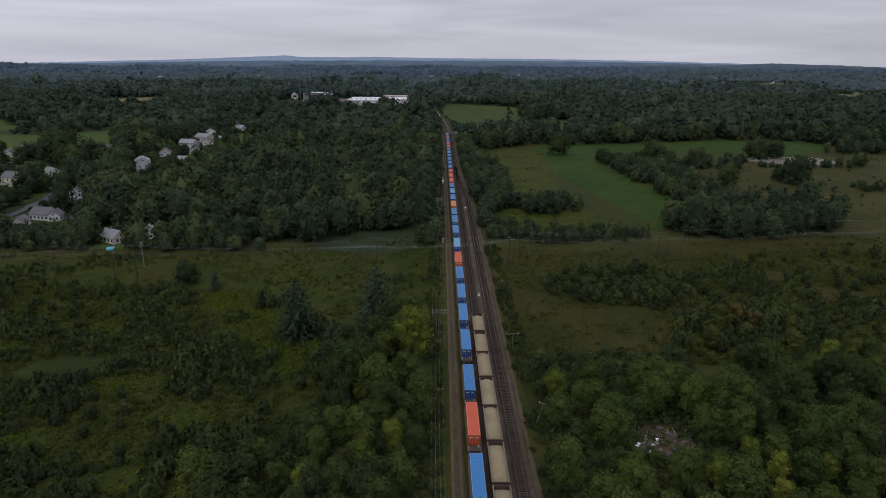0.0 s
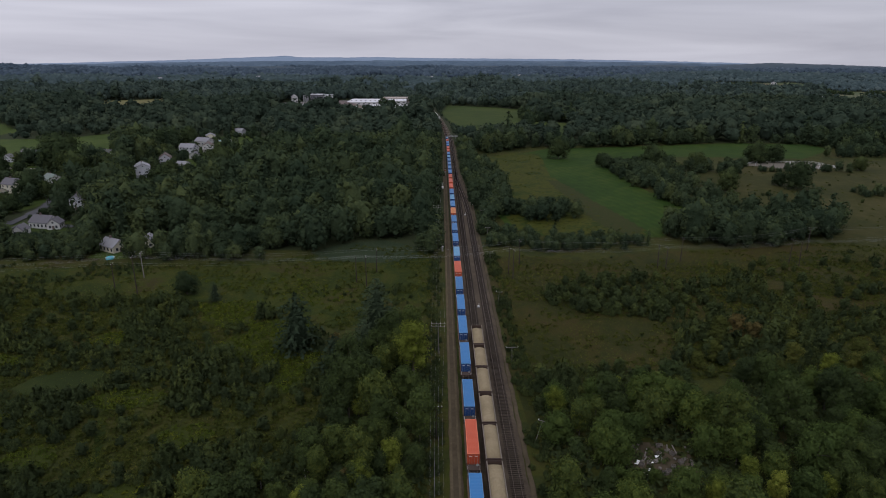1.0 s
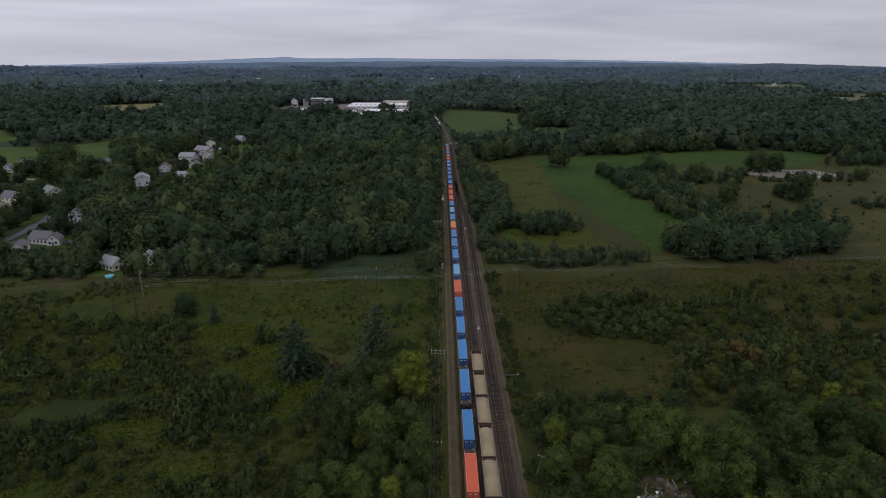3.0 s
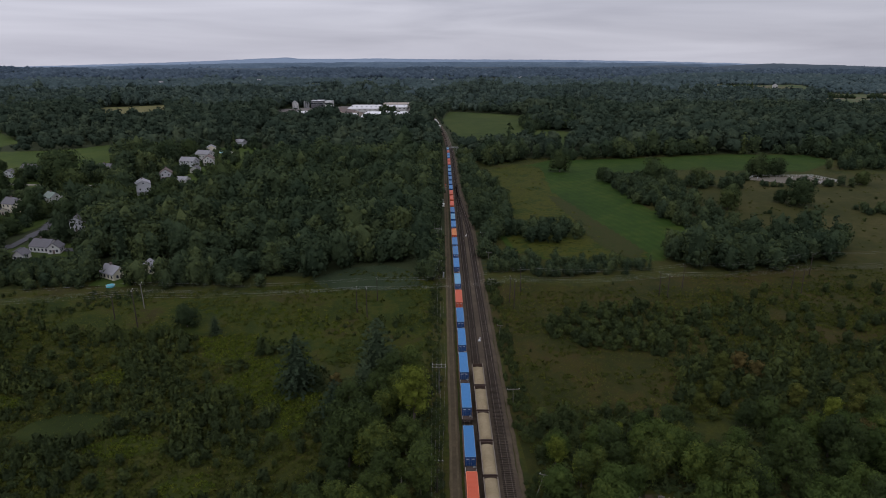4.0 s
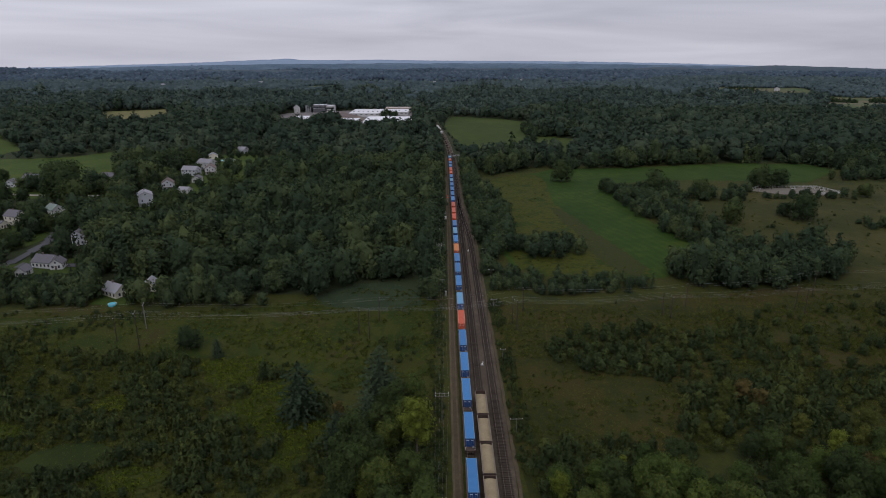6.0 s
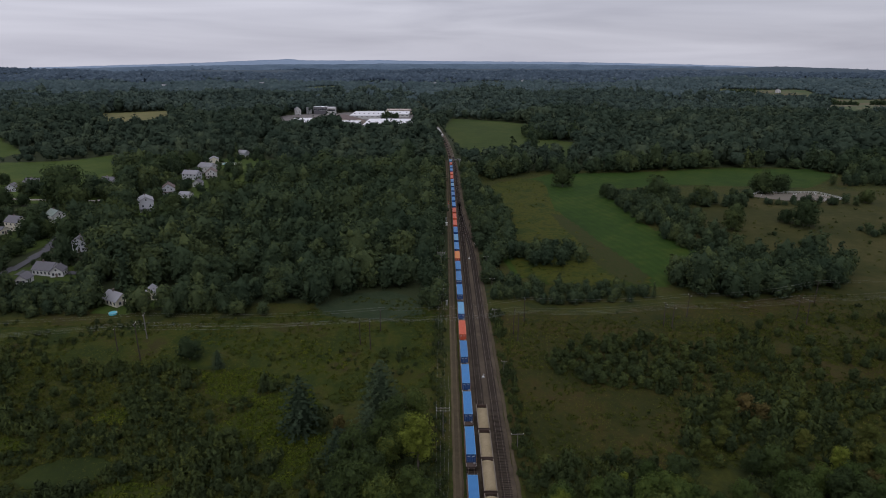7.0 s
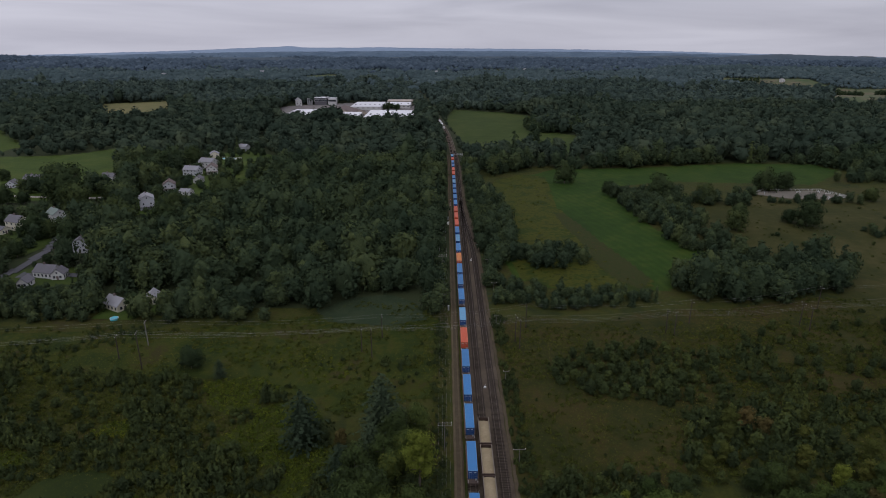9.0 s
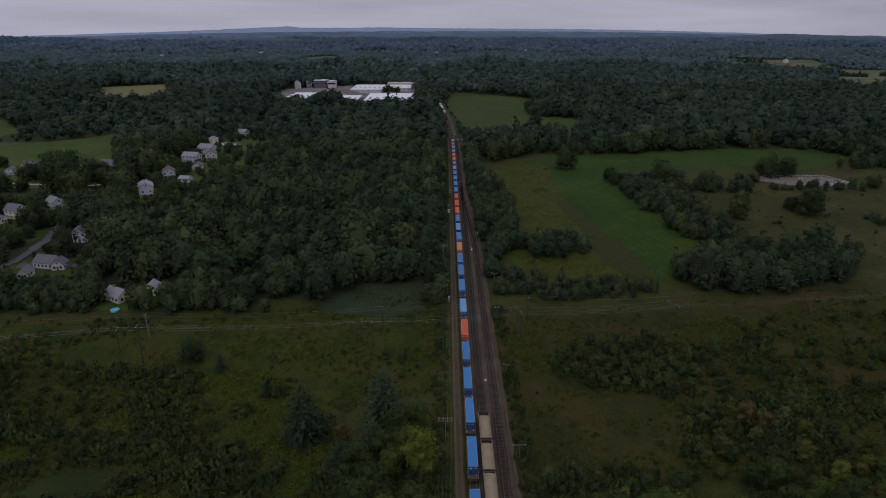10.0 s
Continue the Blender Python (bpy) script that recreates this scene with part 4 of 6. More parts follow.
SCRUB_W = [(-170, 60), (-46, 60), (-46, 95), (-34, 102), (-24, 108), (-25, 130), (-27, 150), (-45, 178), (-62, 190), (-170, 200)]
SCRUB_E = [(62, 140), (112, 142), (128, 118), (170, 100), (190, 235), (110, 232), (98, 205), (97, 178), (75, 165)]
THICKET = [(35, 192), (48, 182), (70, 176), (95, 180), (98, 205), (80, 216), (55, 212), (40, 204)]
EDGE_E = [(19.0, 60), (24, 60), (24.5, 240), (20.2, 240)]
EDGE_W = [(-4, 70), (1.2, 70), (1.6, 240), (-2, 240), (-3, 170)]


def field_noise(at, size, seed):
    return np.array([noise.noise(Vector((x / size, y / size, seed))) for x, y in at])


GAPS = [(-66, 186, 13, 8), (-47, 172, 11, 7), (-36, 150, 7, 9), (-45, 157, 6, 10), (-75, 131, 9, 5), (-56, 159, 8, 9), (-95, 164, 7, 4), (-38, 142, 5, 8), (-103, 121, 7, 4), (-55, 116, 6, 5), (-118, 150, 6, 4), (-66, 178, 8, 6), (-84, 108, 6, 4), (-130, 128, 8, 5), (-60, 96, 6, 4)]


def gap_ring(x, y, a, b):
    return [(x + a * math.cos(k * 0.524) * (1 + 0.2 * math.sin(k * 2.1 + x)), y + b * math.sin(k * 0.524) * (1 + 0.2 * math.cos(k * 1.7 + y))) for k in range(12)]


PATH_W = [(-78, 84), (-73, 95), (-71.2, 102), (-71.8, 109), (-76, 120), (-82, 131), (-80.5, 131), (-74, 119.5), (-69.8, 109), (-69.2, 101.5), (-70.5, 95), (-74, 84)]
GAP_RINGS = [gap_ring(*g) for g in GAPS]
for k, ring in enumerate(GAP_RINGS):
    patch("weedy_patch", ring, 0.7, M_GOLD, "yellow-green patch of weeds in the scrub", 0.16 + 0.015 * k, "weeds")
brush = []
for poly, spacing, cut, lo, hi in ((SCRUB_W, 3.2, -0.06, 0.6, 1.45), ([(-176, 233), (-150, 230), (-118, 232), (-100, 236), (-100, 229), (-135, 209), (-142, 200), (-190, 198), (-210, 230)], 3.2, 0.0, 0.4, 0.9), (SCRUB_E, 3.6, -0.02, 0.5, 1.5), (THICKET, 3.6, -0.4, 0.5, 1.1), (EDGE_E, 2.1, -0.45, 0.35, 0.95), (EDGE_W, 2.0, -0.6, 0.35, 0.9),
                                   ([(22, 120), (36, 126), (60, 136), (50, 146), (30, 142), (21, 140)], 3.2, -0.2, 0.6, 1.3), ([(66, 150), (84, 146), (112, 150), (108, 176), (74, 172)], 3.4, -0.25, 0.9, 1.8), ([(-62, 190), (-45, 176), (-34, 150), (-30, 178), (-3, 178), (-3, 205), (-62, 205)], 4.5, 0.0, 0.35, 0.8)):
    at = scatter(poly, spacing, RNG, (GLADE, GLADE_E, TIP, *GAP_RINGS, PATH_W))
    dense = field_noise(at, 22.0, 3.7) + 0.35 * field_noise(at, 7.0, 9.1)
    for (x, y), d in zip(at, dense):
        if d > cut:
            brush.append((x, y, RNG.uniform(lo, hi) * (0.75 + 0.8 * max(d, 0))))
for x, y in scatter(CLEARING_W, 8.0, RNG):
    if RNG.uniform() < 0.12:
        brush.append((x, y, RNG.uniform(0.2, 0.5)))
for x, y in scatter(CLEARING_E, 6.5, RNG):
    if RNG.uniform() < 0.15:
        brush.append((x, y, RNG.uniform(0.18, 0.5)))
for x, y in scatter(PASTURE, 9.0, RNG):
    if RNG.uniform() < 0.12 and not inside(np.array([[x, y]]), ARENA)[0]:
        brush.append((x, y, RNG.uniform(0.3, 0.9)))
brush.sort(key=lambda b: abs(b[1] - 105) + 0.3 * abs(b[0]))
near_brush = [b for b in brush if 82 < b[1]][:300]
taken = set(near_brush)
rest_brush = [b for b in brush if b not in taken]
for x, y, s in near_brush:
    kind = shrub_kinds[int(RNG.integers(0, 6))]
    ob = copy_thing(kind, pose(x, y, float(rise(x, y)) - 0.1, 0, 0, RNG.uniform(0, 360)))
    ob.scale = (s, s, s * RNG.uniform(0.8, 1.15))


def strew(name, kinds, at, sizes, stretch, material, label, category, lower=0.0):
    """One object of many plants: each a turned and scaled copy of a pattern."""
    v_all, f_all, p_all, d_all, n = [], [], [], [], 0
    pick = RNG.integers(0, len(kinds), len(at))
    turn = RNG.uniform(0, 2 * math.pi, len(at))
    tone = RNG.uniform(0, 1, len(at))
    base = rise(at[:, 0], at[:, 1]) - lower
    for k, (kv, kf, kd) in enumerate(kinds):
        mine = np.flatnonzero(pick == k)
        if not len(mine):
            continue
        c, s = np.cos(turn[mine])[:, None], np.sin(turn[mine])[:, None]
        size = sizes[mine][:, None]
        x = (kv[:, 0] * c - kv[:, 1] * s) * size + at[mine, 0][:, None]
        y = (kv[:, 0] * s + kv[:, 1] * c) * size + at[mine, 1][:, None]
        z = kv[:, 2] * size * stretch[mine][:, None] + base[mine][:, None]
        v_all.append(np.stack([x, y, z], -1).reshape(-1, 3))
        f_all.append((kf[None] + (np.arange(len(mine)) * len(kv))[:, None, None] + n).reshape(-1, 3))
        p_all.append(np.repeat(tone[mine], len(kv)))
        d_all.append(np.stack([kd[:, 0] * c - kd[:, 1] * s, kd[:, 0] * s + kd[:, 1] * c, kd[:, 2] + 0 * c], -1).reshape(-1, 3))
        n += len(mine) * len(kv)
    ob = new(name, mesh_of(name, np.concatenate(v_all), np.concatenate(f_all), material, np.concatenate(p_all), facing=np.concatenate(d_all)))
    return tagged(ob, label, category, kind="stuff")



mid_kinds = [dome_tree(RNG, RNG.uniform(9.5, 15.0), RNG.uniform(3.7, 6.2), 430, 0.8) for _ in range(16)]
bush_kinds = [shoot_bush(RNG, RNG.uniform(2.5, 4.2), RNG.uniform(1.5, 2.3), 22, 9, 0.56) for _ in range(10)]
sapling_kinds = [dome_tree(RNG, RNG.uniform(9, 15), RNG.uniform(3.0, 4.6), 260, 1.5) for _ in range(8)]
b = np.array(rest_brush)
strew("brush", bush_kinds, b[:, :2], b[:, 2], RNG.uniform(0.8, 1.2, len(b)), LEAF_BRUSH, "dense green and olive brush in the clearings", "brush", 0.1)
young, grown = [], []
for poly, spacing, lo, hi in ((THICKET, 4.2, 0.26, 0.46), ([(66, 150), (84, 146), (112, 150), (108, 176), (74, 172)], 5.0, 0.24, 0.5), (SCRUB_E, 9.5, 0.18, 0.42), (SCRUB_W, 6.4, 0.14, 0.36), ([(22, 120), (36, 126), (60, 136), (50, 146), (30, 142), (21, 140)], 5.0, 0.2, 0.4)):
    at = scatter(poly, spacing, RNG, (GLADE, GLADE_E, TIP, *GAP_RINGS, PATH_W))
    young.append(at)
    grown.append(RNG.uniform(lo, hi, len(at)))
young, grown = np.concatenate(young), np.concatenate(grown)
strew("saplings", sapling_kinds, young, grown, RNG.uniform(0.75, 1.1, len(young)), LEAF_BRUSH, "thickets of bushy young trees in the scrub", "saplings", 0.1)
for ob in shrub_kinds:
    bpy.data.objects.remove(ob)

# Meadow grass and weeds: upright blades in tufts.
blades = []
for k in range(5):
    m = 5
    foot = RNG.normal(0, 0.28, (m, 2))
    bend = unit(RNG.normal(0, 1, (m, 2)))
    tip = foot + bend * RNG.uniform(0.45, 0.95, (m, 1))
    wide = 0.12 * np.stack([-bend[:, 1], bend[:, 0]], 1)
    h = RNG.uniform(0.3, 0.62, m)
    v = np.stack([np.column_stack([foot + wide, np.full(m, 0.05)]), np.column_stack([foot - wide, np.full(m, 0.05)]), np.column_stack([tip, h])], 1).reshape(-1, 3)
    lean = np.repeat(unit(np.column_stack([-0.35 * bend, np.ones(m)])), 3, 0)
    blades.append((v, np.arange(3 * m).reshape(m, 3), lean))
turf = []
for poly, spacing in ((CLEARING_W, 1.25), (CLEARING_E, 1.1), (SCRUB_W, 1.05), (SCRUB_E, 1.3), (EDGE_W, 0.9), (EDGE_E, 0.9)):
    at = scatter(poly, spacing, RNG, (LINE,))
    at = at[(np.abs(at[:, 0]) < 40 + 0.75 * at[:, 1]) & (at[:, 1] > 80)]
    turf.append(at)
turf = np.concatenate(turf)
lush = 0.75 + 0.5 * field_noise(turf, 15.0, 5.5)
strew("meadow_grass", blades, turf, 0.95 * np.clip(lush, 0.3, 1.4), RNG.uniform(0.7, 1.2, len(turf)), GRASS, "tall uneven meadow grass and weeds", "grass")
weed_kinds = [tuft_bush(RNG, 1.0, 1.0, 22, 0.55) for _ in range(6)]
weeds = []
for poly, spacing, cut in ((CLEARING_W, 2.3, -0.02), (CLEARING_E, 2.2, -0.06), (SCRUB_W, 1.6, -0.45), (SCRUB_E, 1.9, -0.3), (PASTURE, 6.0, 0.22), (WEEDY, 4.0, 0.12)):
    at = scatter(poly, spacing, RNG, (GLADE, GLADE_E, LINE, ARENA, *GAP_RINGS))
    at = at[(np.abs(at[:, 0]) < 40 + 0.75 * at[:, 1]) & (at[:, 1] > 80)]
    weeds.append(at[field_noise(at, 13.0, 1.4) + 0.5 * field_noise(at, 4.0, 8.4) > cut])
weeds = np.concatenate(weeds)
strew("weeds", weed_kinds, weeds, RNG.uniform(0.35, 1.05, len(weeds)), RNG.uniform(0.6, 1.2, len(weeds)), LEAF_WEED, "low leafy weeds and brambles over the clearings", "weeds")
gold = np.concatenate([scatter(ring, 1.35, RNG) for ring in GAP_RINGS] + [scatter([(-60, 196), (-36, 186), (-28, 200), (-50, 216), (-90, 214)], 3.0, RNG)])
strew("yellow_weeds", weed_kinds, gold, RNG.uniform(0.45, 1.0, len(gold)), RNG.uniform(0.6, 1.3, len(gold)), LEAF_GOLD, "yellow-green flowering weeds in the scrub", "weeds")
under = np.concatenate([scatter(WOOD_SW, 2.3, RNG), scatter(WOOD_SE, 2.5, RNG, (TIP,))])
strew("undergrowth", weed_kinds, under, RNG.uniform(0.8, 2.2, len(under)), RNG.uniform(0.6, 1.1, len(under)), LEAF_BRUSH, "leafy undergrowth below the trackside trees", "undergrowth")
litter = scatter(TIP, 1.7, RNG)
strew("tip_weeds", weed_kinds, litter, RNG.uniform(0.4, 1.1, len(litter)), RNG.uniform(0.6, 1.1, len(litter)), LEAF_BRUSH, "weeds growing through the rubbish tip", "weeds")
REEDS = [(-53, 246), (-46, 236), (-20, 232), (-6, 236), (-10, 252), (-24, 264), (-40, 260)]
patch("reed_litter", REEDS, 1.2, M_REEDBED, "pale green reed litter at the wood's edge", 0.25, "reeds")
at = scatter(REEDS, 1.3, RNG)
strew("reeds", blades, at, np.full(len(at), 1.1), RNG.uniform(0.8, 1.1, len(at)), REED, "pale blue-green reed bed at the wood's edge", "reeds")

# Woods: three bands with coarser crowns and hazier leaf colours farther away.
OPEN = [GREEN, PASTURE, ARENA, NORTH, WEST, WEST2, STRAW, EAST_FAR, FAR_A, FAR_B, YARDS, LAWN_SW, LAWN_R, LAWN_P, CLEARING_W, CLEARING_E, LINE, WORKS, ROAD_W, WOOD_SW, WOOD_SE, SCRUB_W, SCRUB_E, REEDS]
OPEN_E = [(20, 236), (300, 236), (480, 300), (480, 500), (330, 515), (260, 532), (176, 533), (112, 535), (80, 555), (41, 512), (24, 570), (20, 400)]
OPEN_W = [(-430, 392), (-268, 388), (-262, 440), (-430, 440)]
OPEN = [list(p) for p in OPEN] + [OPEN_E, OPEN_W]


def in_view(at, margin):
    return (np.abs(at[:, 0]) < margin + 0.86 * np.maximum(at[:, 1], 0))


HEDGES = [  # rows of trees and bushes on open land: polygon, spacing, size
    ([(122, 445), (136, 438), (150, 436), (165, 430), (160, 398), (156, 335), (162, 300), (158, 284), (140, 300), (129, 330), (123, 380)], 6.8, 0.78),
    ([(164, 418), (208, 416), (210, 404), (166, 404)], 6.5, 0.75),
    ([(103, 263), (109, 257), (132, 254), (160, 258), (180, 264), (196, 285), (187, 300), (147, 290), (130, 290), (113, 284)], 6.5, 1.12),
    ([(20, 262), (22, 252), (43, 247), (68, 250), (94, 252), (98, 268), (70, 268), (45, 270), (26, 280)], 4.6, 0.46),
    ([(37, 300), (52, 290), (73, 303), (72, 325), (52, 326), (40, 318)], 6.5, 0.75),
    ([(20, 262), (28, 280), (38, 312), (45, 388), (33, 464), (28, 540), (20, 600), (19, 405), (20, 334)], 6.5, 0.82),
    ([(232, 449), (258, 453), (258, 460), (232, 458)], 6.5, 0.8), ([(240, 338), (262, 338), (290, 350), (280, 356), (244, 352)], 5.0, 0.42), ([(290, 352), (330, 340), (345, 362), (300, 366)], 6.0, 0.45),
    ([(222, 420), (246, 410), (244, 405), (222, 411)], 4.0, 0.34), ([(205, 425), (222, 432), (224, 440), (205, 436)], 6.0, 0.6), ([(300, 470), (480, 480), (480, 520), (340, 508)], 8.0, 0.8),
    ([(-2, 500), (3, 500), (2, 640), (-6, 700)], 6.0, 0.8), ([(100, 690), (112, 690), (112, 704), (100, 704)], 7.0, 1.1), ([(106, 768), (170, 752), (176, 830), (112, 850)], 9.5, 1.15),
    ([(238, 418), (282, 413), (281, 406), (238, 409)], 6.0, 0.55), ([(800, 1290), (900, 1330), (905, 1362), (800, 1320)], 11.0, 0.9), ([(930, 1560), (1010, 1570), (1010, 1610), (930, 1590)], 11.0, 0.9), ([(985, 1400), (1060, 1420), (1050, 1450), (985, 1430)], 11.0, 1.0), ([(860, 1900), (960, 1880), (960, 1930), (870, 1940)], 12.0, 0.9),
    ([(-97, 1048), (-71, 1048), (-71, 1066), (-97, 1066)], 6.5, 1.05),
    ([(-258, 340), (-232, 345), (-225, 372), (-236, 378), (-262, 355)], 7.0, 0.9), ([(-268, 440), (-244, 440), (-240, 475), (-262, 480)], 7.0, 1.0), ([(-175, 385), (-188, 400), (-186, 436), (-166, 430)], 7.0, 0.8), ([(-205, 262), (-160, 262), (-160, 274), (-205, 272)], 7.0, 0.7),
    ([(-215, 234), (-177, 233), (-157, 237), (-143, 236), (-147, 262), (-170, 274), (-215, 262)], 5.2, 0.55), ([(-112, 236), (-82, 234), (-78, 262), (-106, 268), (-114, 258)], 5.4, 0.62),
    ([(-133, 242), (-127, 242), (-126, 247), (-132, 248)], 3.2, 0.72), ([(-312, 448), (-295, 450), (-296, 482), (-312, 478)], 8.0, 1.15), ([(-300, 452), (-286, 450), (-280, 466), (-296, 470)], 8.0, 1.0),
]
STREET = [(-216, 300), (-213, 318), (-209, 332), (-192, 288), (-285, 440), (-262, 437)]
HOUSES = [(-254, 362), (-258, 353), (-243, 382), (-200, 411), (-206, 462), (-188, 450), (-211, 520), (-208, 549), (-197, 527), (-195, 491), (-218, 592), (-322, 485), (-331, 472), (-269, 497), (-278, 492), (-205, 641), (-194, 323), (-188, 284), (-178, 281), (-193, 274), (-137, 249), (-203, 592), (-134, 238), (-216, 300), (-213, 318), (-209, 332), (-192, 288), (-285, 440), (-262, 437)]
mid_kinds += [pine_crown(RNG, 15.5, 3.6, 0.04, 10, 1.25)]


def far_tree(rng, height, radius, n_leaf, size):
    """A crown seen from far: a few boughs round a heart and a fringe of sprays."""
    pieces = [lump(rng, np.array([0, 0, height * 0.5]), radius * 0.72, height * 0.44 / (radius * 0.72), 0.1, CORE_V, CORE_F, -0.5)]
    for k in range(5):
        u, ang = -0.1 + 0.2 * k, k * 2.4 + rng.uniform(0, 1.0)
        out = radius * 0.62 * math.sqrt(1 - u * u)
        pieces.append(lump(rng, np.array([math.cos(ang) * out, math.sin(ang) * out, height * (0.52 + 0.36 * u)]), radius * rng.uniform(0.26, 0.38), 0.9, 0.15, CORE_V, CORE_F, -0.3))
    v, _, d = join(pieces)
    pick = rng.integers(0, len(v), 3 * n_leaf)
    pick = pick[v[pick, 2] > height * 0.4][:n_leaf]
    at = v[pick] + d[pick] * rng.uniform(0, 0.9, (len(pick), 1)) + rng.normal(0, 0.6, (len(pick), 3))
    return join(pieces + [leaves(rng, at, d[pick], size, 0.8, 0.4, False)])


far_kinds = [far_tree(RNG, RNG.uniform(11, 15), RNG.uniform(4.2, 6.6), 56, 1.6) for _ in range(12)]
skyline_kinds = []
for _ in range(8):
    skyline_kinds.append(lump(RNG, np.array([0, 0, 5.0]), 10.5, 0.85, 0.16, cut=0.0))

SEEN = [GREEN, PASTURE, [(7, 895), (14, 800), (20, 752), (112, 752), (116, 830), (142, 945), (100, 1008), (18, 1050)], WEST, WEST2, STRAW, YARDS, FAR_A, FAR_B, [(840, 1300), (1000, 1340), (1070, 1700), (1000, 1880), (880, 1880), (830, 1500)], [(-246, 962), (-42, 948), (-42, 1000), (-246, 1010)]]


def clear_of_fields(at, height, reach=130.0, step=6.0):
    """Tallest trees at these places that leave the open fields behind them in sight from ninety metres up, and the line clear."""
    tall = np.full(len(at), 40.0)
    far = np.hypot(at[:, 0], at[:, 1])
    for s in np.arange(4.0, reach, step):
        behind = at * ((far + s) / far)[:, None]
        hit = np.zeros(len(at), bool)
        for poly in SEEN:
            hit |= inside(behind, poly)
        tall = np.where(hit, np.minimum(tall, 2.0 + height * s / (far + s)), tall)
    aside = np.abs(at[:, 0] - line_x(at[:, 1]) - 2.5) - 7.0 + 3.5 * smooth(590, 640, at[:, 1])
    return np.minimum(tall, np.maximum(aside, 1.0) * 2.6)


band, sizes = [], []
near_band = [(-420, 60), (-420, 560), (480, 560), (480, 60)]
at = scatter(near_band, 8.6, RNG, OPEN)
at = at[in_view(at, 60) & (at[:, 1] > 238)]
grown = RNG.uniform(0.7, 1.6, len(at)) * (1.05 + 0.4 * field_noise(at, 60.0, 2.2)) * (0.75 + 0.25 * smooth(250, 320, at[:, 1]))
band.append(at)
sizes.append(np.minimum(grown, clear_of_fields(at, 92.0) / 14.5))
for poly, spacing, size in HEDGES:
    at = scatter(poly, spacing, RNG)
    band.append(at)
    sizes.append(RNG.uniform(0.75, 1.15, len(at)) * size)
for poly, spacing in ((YARDS, 9.0), (LAWN_P, 10.0), (LAWN_SW, 12.0)):
    at = scatter(poly, spacing, RNG, (ROAD_W,))
    sunny = inside(at, [(-180, 425), (-150, 425), (-150, 500), (-175, 480)]) | inside(at, [(-190, 570), (-160, 570), (-165, 612), (-200, 606)])
    at = at[(RNG.uniform(0, 1, len(at)) < 0.78) & ~sunny]
    band.append(at)
    sizes.append(RNG.uniform(0.4, 0.95, len(at)))
band, sizes = np.concatenate(band), np.concatenate(sizes)
for hx, hy in HOUSES:
    far = math.hypot(hx, hy)
    ux, uy = -hx / far, -hy / far
    ahead = (band[:, 0] - hx) * ux + (band[:, 1] - hy) * uy
    side = np.abs((band[:, 0] - hx) * uy - (band[:, 1] - hy) * ux)
    near = (ahead > -6) & (ahead < 36) & (side < 6)
    eaves = 0.5 if (hx, hy) in STREET else 3.0
    sizes = np.where(near, np.minimum(sizes, ((ahead - 4) * 0.2 + eaves * (ahead > 6)) / 13.5), sizes)
roomy = sizes > 0.22
band, sizes = band[roomy], sizes[roomy]
strew("woodland", mid_kinds, band, sizes, RNG.uniform(0.85, 1.15, len(band)), LEAF_WOOD, "dense mixed broadleaved woodland and hedgerows", "woodland", 0.3)

at = scatter([(-1700, 560), (-1700, 1750), (1700, 1750), (1700, 560)], 12.8, RNG, OPEN)
at = at[in_view(at, 80)]
at = at[(field_noise(at, 45.0, 7.7) > -0.52) & (at[:, 1] + 240 * field_noise(at, 210.0, 1.9) + RNG.uniform(-90, 90, len(at)) < 1500)]
low = inside(at, [(18, 560), (175, 560), (180, 720), (120, 640), (80, 650), (18, 640)]) | inside(at, [(-300, 830), (-30, 830), (-30, 915), (-300, 915)]) | inside(at, [(-500, 560), (-260, 560), (-300, 640), (-340, 700)])
grown = RNG.uniform(0.8, 1.75, len(at)) * (1.05 + 0.45 * field_noise(at, 110.0, 4.4)) * np.where(low, 0.75, 1.0)
grown = np.minimum(grown, np.maximum(clear_of_fields(at, 92.0), 3.5) / 16.0)
outer = at[:, 1] + 150 * field_noise(at, 150.0, 8.8) + RNG.uniform(-60, 60, len(at)) > 1080
strew("far_woodland", far_kinds, at[~outer], grown[~outer], RNG.uniform(0.85, 1.2, int((~outer).sum())), LEAF_FAR_HAZE, "rolling dark green woods far off, faintly tinted with haze", "woodland", 0.5)
strew("outer_woodland", far_kinds, at[outer], grown[outer], RNG.uniform(0.85, 1.2, int(outer.sum())), LEAF_OUTER_HAZE, "rolling green woods past the factory, tinted with haze", "woodland", 0.5)
at = scatter([(-2700, 1250), (-2700, 2750), (2700, 2750), (2700, 1250)], 13.5, RNG, OPEN)
at = at[in_view(at, 120)]
edge = at[:, 1] + 240 * field_noise(at, 210.0, 1.9) + RNG.uniform(-90, 90, len(at))
at = at[(field_noise(at, 80.0, 3.3) > -0.5) & (edge > 1500) & (edge < 2500)]
grown = RNG.uniform(0.4, 1.0, len(at)) * (1.0 + 0.5 * field_noise(at, 260.0, 5.2))
strew("outlying_woodland", skyline_kinds, at, np.minimum(grown, np.maximum(clear_of_fields(at, 92.0, 300.0, 14.0), 4.0) / 15.0), RNG.uniform(0.85, 1.35, len(at)), LEAF_BEYOND_HAZE, "dark green woods beyond the fields, leaves tinted haze blue", "woodland", 1.0)
at = scatter([(-4200, 2250), (-4200, 4300), (4200, 4300), (4200, 2250)], 22.0, RNG, OPEN)
at = at[in_view(at, 150)]
at = at[at[:, 1] + 240 * field_noise(at, 210.0, 1.9) + RNG.uniform(-90, 90, len(at)) > 2500]
